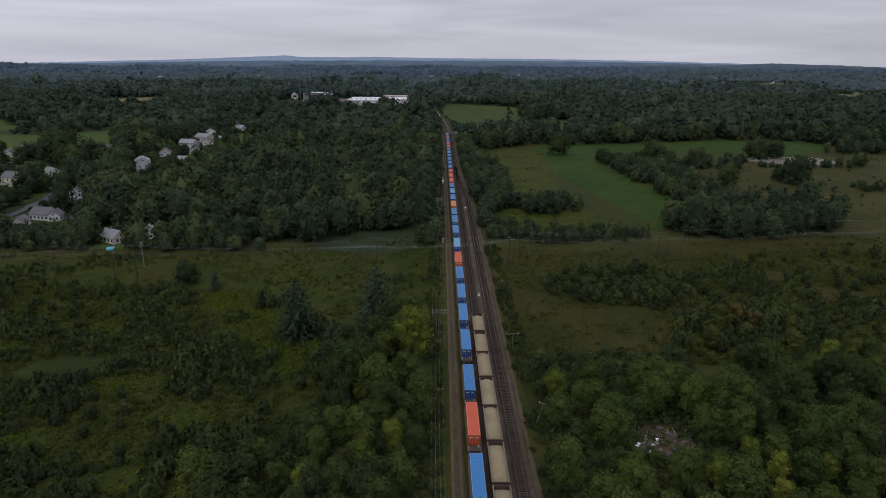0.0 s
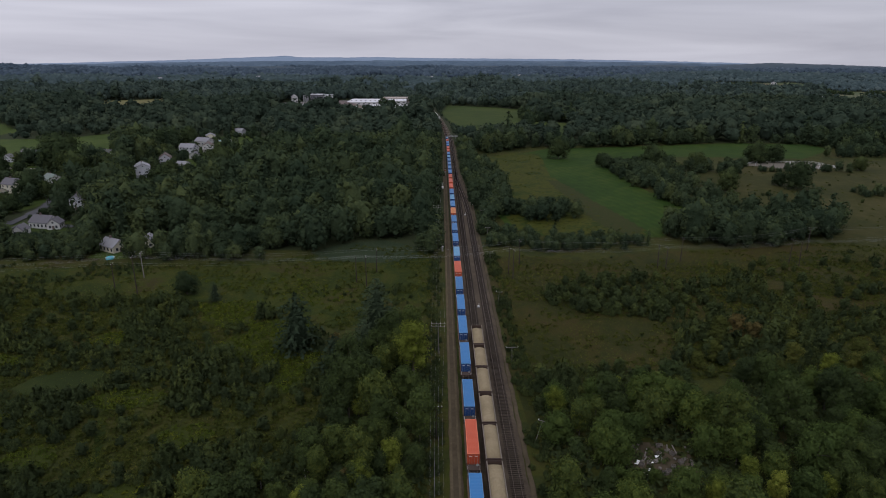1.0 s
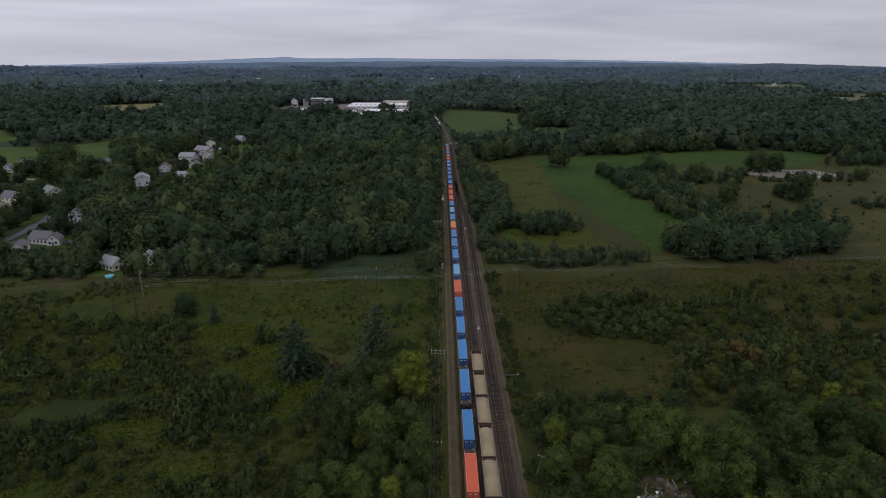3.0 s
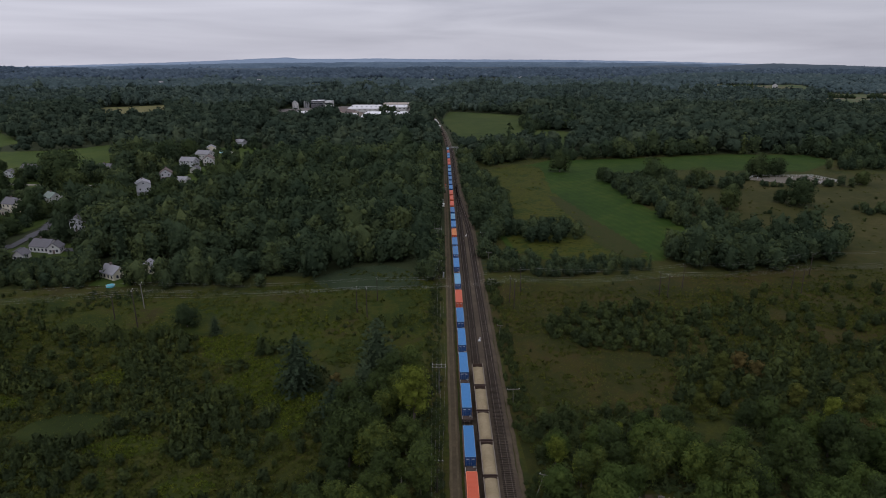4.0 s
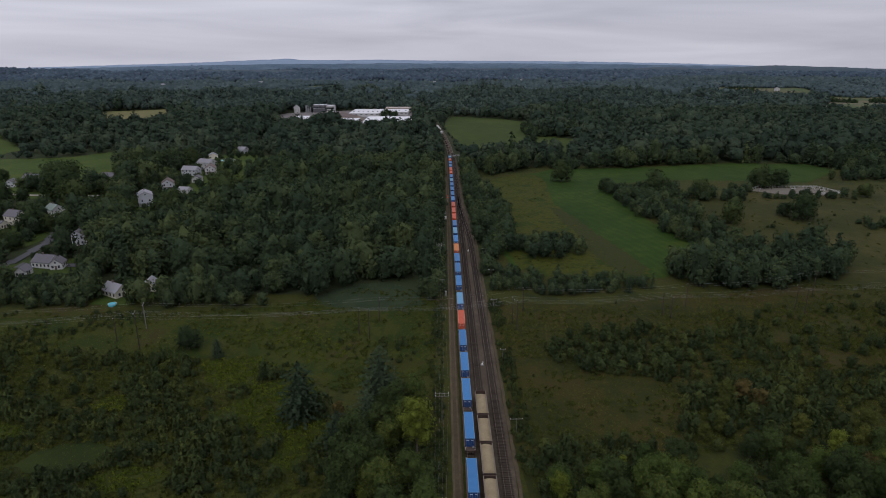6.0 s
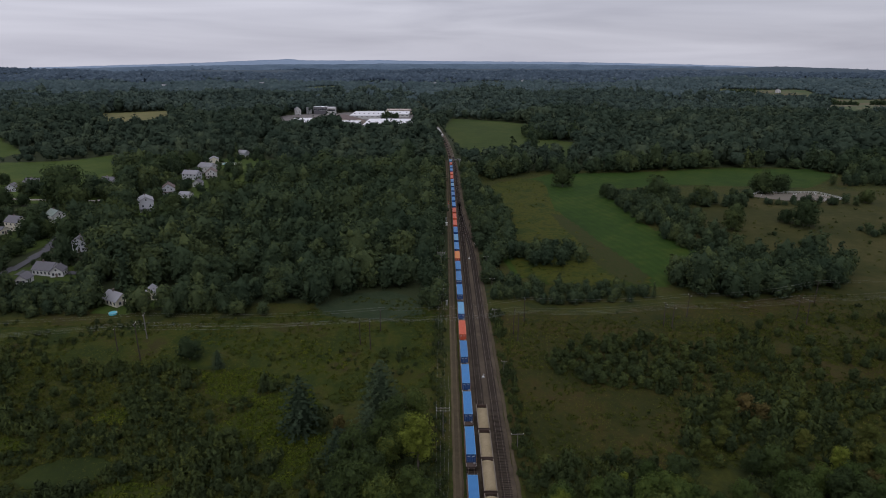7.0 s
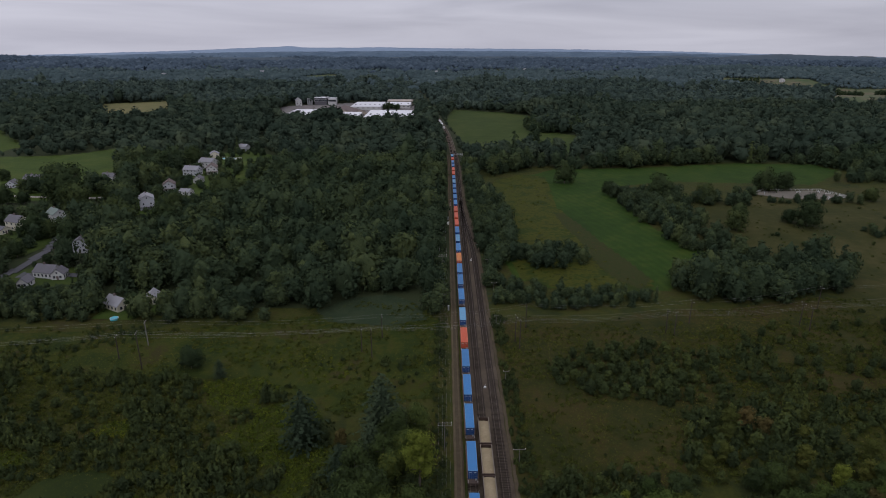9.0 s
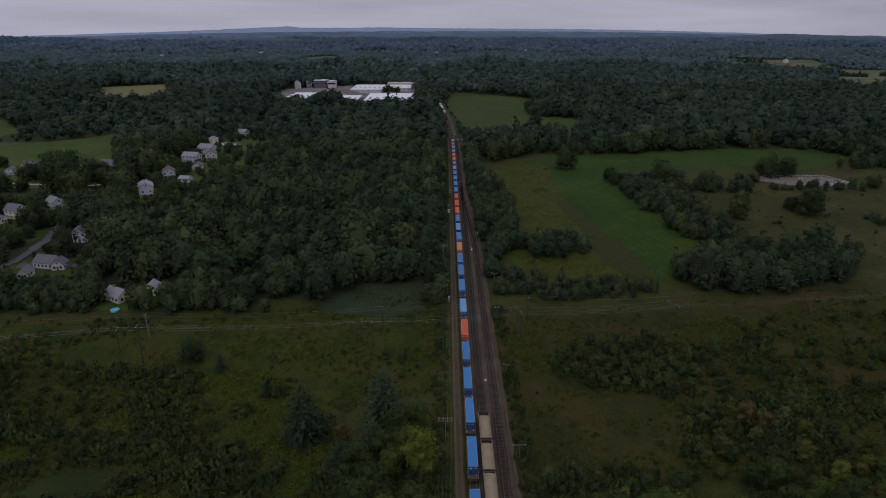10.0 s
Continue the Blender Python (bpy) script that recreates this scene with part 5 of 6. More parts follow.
strew("distant_woodland", skyline_kinds, at, RNG.uniform(0.8, 1.35, len(at)) * (1.0 + 0.5 * field_noise(at, 400.0, 6.1)), RNG.uniform(0.85, 1.3, len(at)), LEAF_DISTANT_HAZE, "dark woods stretching to the hills, leaves tinted haze blue", "woodland", 1.0)
for thing in (*near_kinds, *fresh_kinds, *slim, yellow, olive, rusty, pine_a, pine_b, *field_tree):
    drop_template(thing)


def ridge(name, far, heights, material, label):
    """A far range of wooded hills seen against the sky; heights by bearing in degrees."""
    n = 420
    bearing = np.linspace(-48, 48, n)
    crest = np.interp(bearing, [h[0] for h in heights], [h[1] for h in heights])
    crest = crest + 2.4 * np.array([noise.noise(Vector((a * 0.9, far * 0.01, 0.5))) for a in bearing]) + 1.6 * np.array([noise.noise(Vector((a * 5.0, far * 0.01, 2.5))) + 0.7 * noise.noise(Vector((a * 17.0, far * 0.01, 4.5))) for a in bearing])
    rows = []
    for u, back in ((0.0, -260), (0.45, -150), (0.8, -70), (1.0, 0), (0.3, 40)):
        r = far + back
        rows.append(np.stack([r * np.sin(np.radians(bearing)), r * np.cos(np.radians(bearing)), np.maximum(crest * u, -2)], 1))
    v = np.concatenate(rows)
    c = (np.arange(4)[:, None] * n + np.arange(n - 1)).ravel()
    t = np.concatenate([np.stack([c, c + 1, c + n + 1], 1), np.stack([c, c + n + 1, c + n], 1)])
    return tagged(new(name, mesh_of(name, v, t, material, smooth=True)), label, "hills", kind="structure")


ridge("backdrop_near_hills", 4150, [(-48, 2), (-30, 8), (-20, 20), (-8, 14), (0, 24), (10, 26), (14, 22), (20, 38), (23, 26), (25.5, 42), (28, 50), (32, 45), (36, 36), (48, 30)], M_RIDGE_A, "dark wooded hills tinted haze blue at the edge of the plain")
ridge("backdrop_hills", 4500, [(-48, 10), (-35, 20), (-25, 36), (-15, 48), (-5, 52), (5, 54), (12, 52), (20, 46), (30, 34), (48, 24)], M_RIDGE_B, "wooded hills coloured a hazy blue-green")
ridge("backdrop_skyline", 4850, [(-48, 14), (-36, 22), (-28, 38), (-20, 58), (-15.5, 74), (-13.5, 84), (-12, 74), (-8, 72), (-5, 76), (0, 68), (10, 66), (18, 58), (28, 40), (36, 26), (48, 20)], M_RIDGE_C, "hills coloured pale haze blue on the skyline under cloud")

# ------------------------------------------------------------------ railway vehicles


def corrugated(x, y0, y1, z0, z1, waves, depth, axis="x"):
    """A sheet with upright folds."""
    bm = bmesh.new()
    rows = []
    for k in range(2 * waves + 1):
        y = y0 + (y1 - y0) * k / (2 * waves)
        d = depth if k % 2 else 0.0
        if axis == "x":
            rows.append((bm.verts.new((x + d, y, z0)), bm.verts.new((x + d, y, z1))))
        elif axis == "y":
            rows.append((bm.verts.new((y, x + d, z0)), bm.verts.new((y, x + d, z1))))
        else:
            rows.append((bm.verts.new((z0, y, x + d)), bm.verts.new((z1, y, x + d))))
    for (a, b), (c, d) in zip(rows, rows[1:]):
        bm.faces.new((a, c, d, b))
    return bm


CL, CW, CH = 12.0, 2.44, 2.72


def make_container(label, roof, side, rim, marks, plain=False):
    """A forty-foot box: origin under its middle, door end to the south."""
    box = empty("shipping_container", pose(0, -900, -200))
    tagged(box, label, "container", "containers on the train")
    h, w = CL / 2, CW / 2
    part("side_wall", corrugated(-w + 0.02, -h + 0.1, h - 0.1, 0.12, CH - 0.1, 22, 0.05), side, box)
    part("side_wall", corrugated(w - 0.07, -h + 0.1, h - 0.1, 0.12, CH - 0.1, 22, 0.05), side, box)
    part("end_wall", corrugated(h - 0.08, -w + 0.1, w - 0.1, 0.12, CH - 0.1, 6, 0.04, "y"), side, box)
    part("roof", corrugated(CH - 0.05, -h + 0.1, h - 0.1, -w + 0.06, w - 0.06, 30, 0.025, "z"), roof, box)
    part("base", block(-w, w, -h, h, 0.0, 0.13), side, box)
    for x in (-w + 0.05, w - 0.05):
        part("top_rail", block(x - 0.05, x + 0.05, -h, h, CH - 0.11, CH, 0.012), rim, box, "sun-faded top rail")
        for y in (-h + 0.08, h - 0.08):
            part("corner_post", block(x - 0.05, x + 0.05, y - 0.08, y + 0.08, 0.13, CH - 0.11), side, box)
    if plain:
        part("door", block(-w + 0.1, w - 0.1, -h + 0.03, -h + 0.09, 0.14, CH - 0.1, 0.01), side, box)
        return box
    for y in (-h + 0.06, h - 0.06):
        part("end_rail", block(-w + 0.1, w - 0.1, y - 0.06, y + 0.06, CH - 0.12, CH - 0.002, 0.012), rim, box, "sun-faded end rail")
    for s in (-1, 1):
        bm = block(min(0.01 * s, (w - 0.1) * s), max(0.01 * s, (w - 0.1) * s), -h + 0.03, -h + 0.09, 0.14, CH - 0.13, 0.01)
        for z in (0.6, 1.15, 1.7):
            box_into(bm, min(0.12 * s, (w - 0.2) * s), max(0.12 * s, (w - 0.2) * s), -h + 0.018, -h + 0.032, z, z + 0.3)
        door = part("door", bm, side, box)
        for x in (0.28, 0.82):
            part("lock_rod", rod((x * s, -h, 0.16), (x * s, -h, CH - 0.16), 0.025, None, 6), M_GREY_METAL, door, "galvanised lock rod")
        part("marking", block(min(0.3 * s, 0.9 * s), max(0.3 * s, 0.9 * s), -h + 0.008, -h + 0.016, CH - 0.75, CH - 0.6), marks, door, "pale painted bar of markings")
    return box


# Sides of the blue boxes carry painted shade; the roof stays lighter.
blue_box = make_container("blue steel freight container with faded roof rails on a well car", M_BLUE, M_BLUE_SHADED, M_BLUE_RIM, M_MARK)
pale_box = make_container("pale weathered blue freight container on a well car", M_SKYBLUE, M_BLUE_SHADED, M_BLUE_RIM, M_MARK)
orange_box = make_container("orange-red steel freight container on a well car", M_ORANGE, M_ORANGE, M_ORANGE_RIM, M_MARK)
amber_box = make_container("amber orange freight container on a well car", M_AMBER, M_ORANGE, M_ORANGE_RIM, M_MARK)


far_boxes = {"b": make_container("blue freight container far along the train", M_BLUE, M_BLUE_SHADED, M_BLUE_SHADED, M_MARK, True),
             "p": make_container("pale blue freight container far along the train", M_SKYBLUE, M_BLUE_SHADED, M_BLUE_SHADED, M_MARK, True),
             "o": make_container("orange freight container far along the train", M_ORANGE, M_ORANGE, M_STEEL, M_MARK, True),
             "w": make_container("off-white freight container far along the train", M_MEMBRANE, M_WHITE, M_MARK, M_STEEL, True)}


def wheelset(y):
    bm = rod((-0.80, y, 0.46), (0.80, y, 0.46), 0.08, None, 8)
    for x in (-0.76, 0.70):
        made = bmesh.ops.create_cone(bm, cap_ends=True, segments=18, radius1=0.46, radius2=0.44, depth=0.12)["verts"]
        bmesh.ops.transform(bm, matrix=pose(x + 0.03, y, 0.46, 0, 90, 0), verts=made)
    return bm


def bogie(y, parent):
    bm = bmesh.new()
    for x in (-1.0, 1.0):
        box_into(bm, x - 0.09, x + 0.09, y - 1.25, y + 1.25, 0.42, 0.72, 0.04)
    box_into(bm, -1.0, 1.0, y - 0.2, y + 0.2, 0.5, 0.82, 0.03)
    b = part("bogie", bm, M_STEEL, parent)
    for dy in (-0.9, 0.9):
        part("wheelset", wheelset(y + dy), M_RAIL, b, "steel wheelset")
    return b


def make_well_car(plain=False):
    car = empty("well_car", pose(0, -900, -200))
    tagged(car, "rusty brown well car carrying a freight container", "railcar", "well cars of the train")
    for s in (-1, 1):
        bm = block(min(1.26 * s, 1.42 * s), max(1.26 * s, 1.42 * s), -6.6, 6.6, 0.35, 1.45, 0.02)
        box_into(bm, min(1.2 * s, 1.5 * s), max(1.2 * s, 1.5 * s), -6.6, 6.6, 1.38, 1.47)
        for k in range(9):
            box_into(bm, min(1.42 * s, 1.5 * s), max(1.42 * s, 1.5 * s), -6.1 + 1.5 * k, -6.0 + 1.5 * k, 0.4, 1.4)
        part("side_sill", bm, M_WELL, car)
    if plain:
        for s in (-1, 1):
            part("end_platform", block(-1.4, 1.4, min(6.6 * s, 8.4 * s), max(6.6 * s, 8.4 * s), 0.3, 1.2, 0.03), M_STEEL, car)
        return car
    bm = bmesh.new()
    for y in (-5.8, -2, 2, 5.8):
        box_into(bm, -1.26, 1.26, y - 0.25, y + 0.25, 0.36, 0.52)
    part("well_floor", bm, M_STEEL, car)
    for s in (-1, 1):
        bm = block(-1.4, 1.4, min(6.6 * s, 8.3 * s), max(6.6 * s, 8.3 * s), 0.98, 1.2, 0.03)
        box_into(bm, -0.35, 0.35, min(6.9 * s, 8.5 * s), max(6.9 * s, 8.5 * s), 0.75, 1.0)
        platform = part("end_platform", bm, M_STEEL, car)
        part("brake_wheel", rod((0.8, 7.2 * s, 1.5), (0.8, 7.26 * s, 1.5), 0.28, None, 14), M_GREY_METAL, platform, "pale brake wheel")
        for x in (-1.2, 1.2):
            part("grab_iron", rod((x, 8.1 * s, 1.2), (x, 8.1 * s, 2.1), 0.03, None, 6), M_MARK, platform, "white grab iron")
        part("coupler", block(-0.14, 0.14, min(8.3 * s, 8.85 * s), max(8.3 * s, 8.85 * s), 0.72, 0.95, 0.03), M_STEEL, car)
        bogie(7.2 * s, car)
    return car


well_car = make_well_car()
far_car = make_well_car(True)
RAILTOP = 0.53


def on_line(offset, y, z=RAILTOP):
    """A pose on a track, turned along it."""
    ahead = math.degrees(math.atan2(float(line_x(y + 1) - line_x(y - 1)), 2.0))
    return pose(float(line_x(y)) + offset, y, z, 0, 0, -ahead)


FAR_ENDS = [44.0, 62.0, 80.0, 97.7, 115.5, 132.5, 152.5, 170.6, 187.6, 204.8, 222.0, 240.6, 260.7, 277.9, 292.9, 308.9, 324.6, 340.4, 356.3, 372.1, 387.9, 403.8, 420.4, 437.0, 453.6, 470.2, 486.8, 503.4, 520.0, 536.6, 553.2, 569.8, 586.4, 603.0]
FAR_ENDS += [620.0 + 17.5 * k for k in range(16)]
HUES = "b o b b o b b b b b o p b b b o b p b o o o b b b b p b o o b b o p".split() + "- - - - - - - - - - - w - w w w".split()
BOXES = {"b": blue_box, "o": orange_box, "p": pale_box}
for k, (end, hue) in enumerate(zip(FAR_ENDS, HUES)):
    y = end - CL / 2
    copy_thing(well_car if y < 330 else far_car, on_line(0.0, y))
    if hue == "-":
        continue
    chosen = amber_box if k == 15 else BOXES[hue] if y < 330 else far_boxes[hue]
    copy_thing(chosen, on_line(0.0, y, RAILTOP + 0.53))

GL, GW, GH = 11.7, 3.05, 2.55


def make_gondola():
    car = empty("gondola_car", pose(0, -900, -200))
    tagged(car, "rusty dark brown open gondola car heaped with pale stone", "railcar", "gondolas on the middle track")
    h, w = GL / 2, GW / 2
    for s in (-1, 1):
        side = part("side_wall", block(min((w - 0.06) * s, w * s), max((w - 0.06) * s, w * s), -h, h, 0.75, 0.75 + GH), M_GONDOLA, car)
        part("top_chord", block(min((w - 0.14) * s, (w + 0.08) * s), max((w - 0.14) * s, (w + 0.08) * s), -h, h, 0.72 + GH, 0.84 + GH, 0.02), M_GONDOLA_IN, side, "worn pale top chord")
        for k in range(10):
            y = -h + 0.35 + (GL - 0.7) * k / 9
            part("rib", block(min(w * s, (w + 0.09) * s), max(w * s, (w + 0.09) * s), y - 0.06, y + 0.06, 0.75, 0.72 + GH), M_GONDOLA, side)
        end = part("end_wall", block(-w + 0.06, w - 0.06, min((h - 0.06) * s, h * s), max((h - 0.06) * s, h * s), 0.75, 0.75 + GH), M_GONDOLA, car)
        part("end_chord", block(-w + 0.14, w - 0.14, min((h - 0.12) * s, (h + 0.06) * s), max((h - 0.12) * s, (h + 0.06) * s), 0.72 + GH, 0.85 + GH, 0.02), M_GONDOLA, end)
        for z in (1.3, 2.0, 2.7):
            part("end_beam", block(-w + 0.1, w - 0.1, min(h * s, (h + 0.07) * s), max(h * s, (h + 0.07) * s), z, z + 0.14), M_GONDOLA, end)
        part("coupler", block(-0.14, 0.14, min(h * s, (h + 0.42) * s), max(h * s, (h + 0.42) * s), 0.72, 0.95, 0.03), M_STEEL, car)
        bogie((h - 1.6) * s, car)
    part("floor", block(-w + 0.05, w - 0.05, -h + 0.05, h - 0.05, 0.7, 0.85), M_GONDOLA, car)
    return car


def heap_mesh(rng, style):
    """Stone heaped lengthwise, slumped at the ends."""
    n, m = 44, 15
    h, w = GL / 2 - 0.1, GW / 2 - 0.03
    v = []
    lean = rng.uniform(-0.12, 0.12)
    phase = rng.uniform(0, 6)
    for a in range(n):
        s = -1 + 2 * a / (n - 1)
        for b in range(m):
            u = -1 + 2 * b / (m - 1)
            ends = 1 - min(abs(s - lean) * (1.06 if style else 1.0), 1.15) ** (4 if style else 7)
            hump = 0.86 + 0.14 * math.cos(s * 5.5 + phase)
            z = GH + 0.04 + 1.0 * max(0.0, 1 - abs(u) ** 2.1) * max(ends, 0) * hump + 0.5 * max(ends, -0.8)
            z += 0.07 * noise.noise(Vector((s * 9, u * 2.6, phase))) + 0.04 * noise.noise(Vector((s * 30, u * 8, phase)))
            v.append((u * w, s * h, z))
    c = (np.arange(n - 1)[:, None] * m + np.arange(m - 1)).ravel()
    t = np.concatenate([np.stack([c, c + 1, c + m + 1], 1), np.stack([c, c + m + 1, c + m], 1)])
    low = len(v)
    skirt = [(x, y, 0.9) for x, y in ((-w, -h), (w, -h), (w, h), (-w, h))]
    v = np.array(v + skirt)
    t = np.concatenate([t, [[low, low + 2, low + 1], [low, low + 3, low + 2]]])
    return mesh_of("stone_load", v, t, M_LOAD, smooth=True)


gondola = make_gondola()
load_rng = np.random.default_rng(21)
heaps = [heap_mesh(load_rng, k % 2) for k in range(5)]
for k in range(9):
    y = 163.3 - 12.45 * k - GL / 2
    at = on_line(3.95, y)
    copy_thing(gondola, at)
    load = new("stone_load", heaps[(k * 2 + 1) % 5])
    load.matrix_world = at @ pose(0, 0, 0, 0, 0, 180 if k % 3 == 0 else 0)
    tagged(load, "heap of pale tan crushed stone in a gondola", "stone load", "loads of the gondolas")
for thing in (blue_box, pale_box, orange_box, amber_box, *far_boxes.values(), well_car, far_car, gondola):
    drop_template(thing)

# ------------------------------------------------------------------ line-side poles, power lines, signals


def make_pole(name, x, y, height, label, arms, material=M_POLE, lean=(0.0, 0.0), along=0.0, thick=0.15, pins=2, category="utility pole", group=""):
    """A wooden pole with crossarms: arms of (drop from the top, half length). Returns it and its wire points."""
    base = float(rise(x, y))
    pole = empty(name, pose(x, y, base, lean[0], lean[1], along))
    tagged(pole, label, category, group)
    part("shaft", rod((0, 0, -0.5), (0, 0, height), thick, thick * 0.62, 9), material, pole)
    ends = []
    for drop, half in arms:
        z = height - drop
        arm = part("crossarm", block(-half, half, -0.17, -0.05, z - 0.07, z + 0.07, 0.012), material, pole)
        for k in range(pins):
            px = -half + 0.12 + (2 * half - 0.24) * k / max(pins - 1, 1)
            part("insulator", rod((px, -0.11, z + 0.07), (px, -0.11, z + 0.33), 0.07, 0.045, 8), M_INSULATOR, arm, "white porcelain insulator")
            ends.append((px, -0.11, z + 0.33))
    m = pose(x, y, base, lean[0], lean[1], along)
    return pole, [m @ Vector(e) for e in ends]


def hang(a, b, sag, label, radius=0.010):
    """A sagging wire between two points."""
    cu = bpy.data.curves.new("wire", "CURVE")
    cu.dimensions, cu.bevel_depth, cu.bevel_resolution = "3D", radius, 1
    s = cu.splines.new("POLY")
    s.points.add(14)
    for k in range(15):
        u = k / 14
        p = a.lerp(b, u)
        s.points[k].co = (p.x, p.y, p.z - sag * 4 * u * (1 - u), 1)
    cu.materials.append(M_WIRE)
    return tagged(new("wire", cu), label, "wire", "overhead wires")


POWER = [
    [(-330, 172, 12), (-215, 186, 12.5), (-104, 198.6, 14.4), (-25.3, 207, 11.4), (28.4, 212.1, 11.6), (89.7, 224, 9.6), (144.5, 228, 10.5), (215, 240, 11), (330, 258, 11)],
    [(-330, 180, 10), (-220, 194, 10.0), (-115.5, 205.7, 9.2), (-29.4, 210.8, 10.2), (27.4, 217.5, 10.8), (87.4, 226.5, 9.8), (143.7, 233.5, 10.0), (215, 246, 10), (330, 266, 10)],
    [(-330, 196, 10), (-215, 207, 10.5), (-109.6, 215.7, 10.2), (-23, 222, 9.6), (33, 229.3, 9.9), (99.9, 235.2, 10.0), (160, 249, 10.4), (235, 262, 10.5), (350, 280, 10.5)],
]
for r, row in enumerate(POWER):
    last = None
    for k, (x, y, h) in enumerate(row):
        pale = r == 2 and k == 2
        label = "bleached wooden power pole with white insulators in the clearing" if pale else "dark wooden power pole with crossarm in the clearing"
        pole, tips = make_pole("power_pole", x, y, h, label, ((0.35, 1.25),), M_PALE_POLE if pale else M_POLE, (0, 2.0 if (r + k) % 3 == 0 else -0.8), 100, 0.21, 3 if r == 0 else 2, group="power poles")
        if last:
            for a, b in zip(last, tips):
                hang(a, b, 1.3 + 0.2 * r, "dull sagging power wire over the clearing", 0.009)
        last = tips

WEST_TEL = [(0.3, 68, 8.0, 1), (0.1, 113.5, 8.2, 1), (0.6, 153.2, 9.2, 2), (0.7, 244, 8.2, 1), (0.4, 288.8, 9.6, 2), (0.5, 345, 8.6, 1), (0.8, 395, 8.6, 1)]
last = None
for x, y, h, kind in WEST_TEL:
    arms = ((0.15, 1.3),) if kind == 1 else ((0.1, 1.9), (0.95, 1.9))
    pole, tips = make_pole("telegraph_pole", x, y, h, "wooden telegraph pole with crossarms beside the service road" if kind == 1 else "wooden telegraph pole with a framed double crossarm", arms, M_PALE_POLE if kind == 2 else M_POLE, (0, 0), 0, 0.13, 4, group="telegraph poles west of the line")
    if kind == 2:
        for px in (-1.85, -0.65, 0.65, 1.85):
            part("arm_brace", block(px - 0.05, px + 0.05, -0.16, -0.06, h - 0.95, h - 0.1), M_PALE_POLE, pole)
    tips = sorted(tips, key=lambda v: (-v.z, v.x))[:4]
    tips = sorted(tips, key=lambda v: v.x)
    if last:
        for a, b in zip(last, tips):
            hang(a, b, 0.7, "thin telegraph wire along the service road", 0.006)
    last = tips
for x, y, h, lean, half in ((20.7, 188.5, 4.4, (0, 3), 1.0), (20.5, 148, 4.6, (0, -2), 1.7), (20.9, 111.5, 6.0, (-4, 16), 1.1), (22.3, 290, 7.0, (0, 0), 1.2), (22.8, 262, 6.0, (0, 2), 1.2), (21.5, 230, 5.0, (0, -2), 1.0)):
    make_pole("old_telegraph_pole", x, y, h, "short weathered telegraph pole leaning out of the brush", ((0.1, half),), M_PALE_POLE, lean, 0, 0.10, 2, group="old poles east of the line")
make_pole("utility_pole", -199, 312, 9.5, "wooden utility pole on the village street", ((0.4, 1.2),), M_POLE, (0, 0), 60, 0.15, 3)


def signal_mast(x, y, h, heads, label):
    mast = empty("railway_signal", pose(x, y, 0.1))
    tagged(mast, label, "signal")
    part("mast", rod((0, 0, 0), (0, 0, h), 0.09, 0.07, 10), M_GREY_METAL, mast)
    part("base", block(-0.35, 0.35, -0.35, 0.35, -0.1, 0.3, 0.03), M_YARD, mast)
    part("ladder", block(-0.2, 0.2, 0.25, 0.29, 0.2, h - 0.2), M_GREY_METAL, mast)
    for z, lit in heads:
        head = part("signal_head", rod((0, -0.16, z), (0, -0.05, z), 0.42, None, 18), M_STEEL, mast, "round black signal backboard")
        part("hood", rod((0, -0.42, z), (0, -0.17, z), 0.17, 0.15, 12), M_STEEL, head)
        if lit:
            part("lens", rod((0, -0.46, z), (0, -0.43, z), 0.15, None, 12), M_RED_LAMP, head, "glowing red signal lens")
    return mast


signal_mast(float(line_x(418)) - 3.4, 418, 5.2, ((3.4, True), (4.8, True)), "railway signal mast showing two red lights beside the train")


def cabinet(x, y, w, h, label, material=M_GREY_METAL):
    c = empty("relay_cabinet", pose(x, y, 0.1))
    tagged(c, label, "cabinet")
    part("body", block(-w / 2, w / 2, -0.4, 0.4, 0.15, h, 0.03), material, c)
    part("plinth", block(-w / 2 - 0.08, w / 2 + 0.08, -0.48, 0.48, -0.1, 0.15), M_YARD, c)
    part("lid", block(-w / 2 - 0.06, w / 2 + 0.06, -0.46, 0.46, h, h + 0.08, 0.02), material, c)
    part("door", block(-w / 2 + 0.06, w / 2 - 0.06, -0.43, -0.4, 0.25, h - 0.1, 0.008), material, c)


cabinet(float(line_x(372)) - 5.2, 372, 1.2, 1.9, "silver relay cabinet beside the service road", M_INSULATOR)
cabinet(float(line_x(384)) - 5.3, 384, 1.0, 1.6, "small silver relay cabinet beside the signal")
cabinet(float(line_x(246)) - 5.6, 246, 0.6, 1.9, "tall grey relay cabinet beside the service road")
cabinet(float(line_x(330)) + 10.8, 330, 1.0, 1.3, "low white relay cabinet east of the tracks", M_INSULATOR)


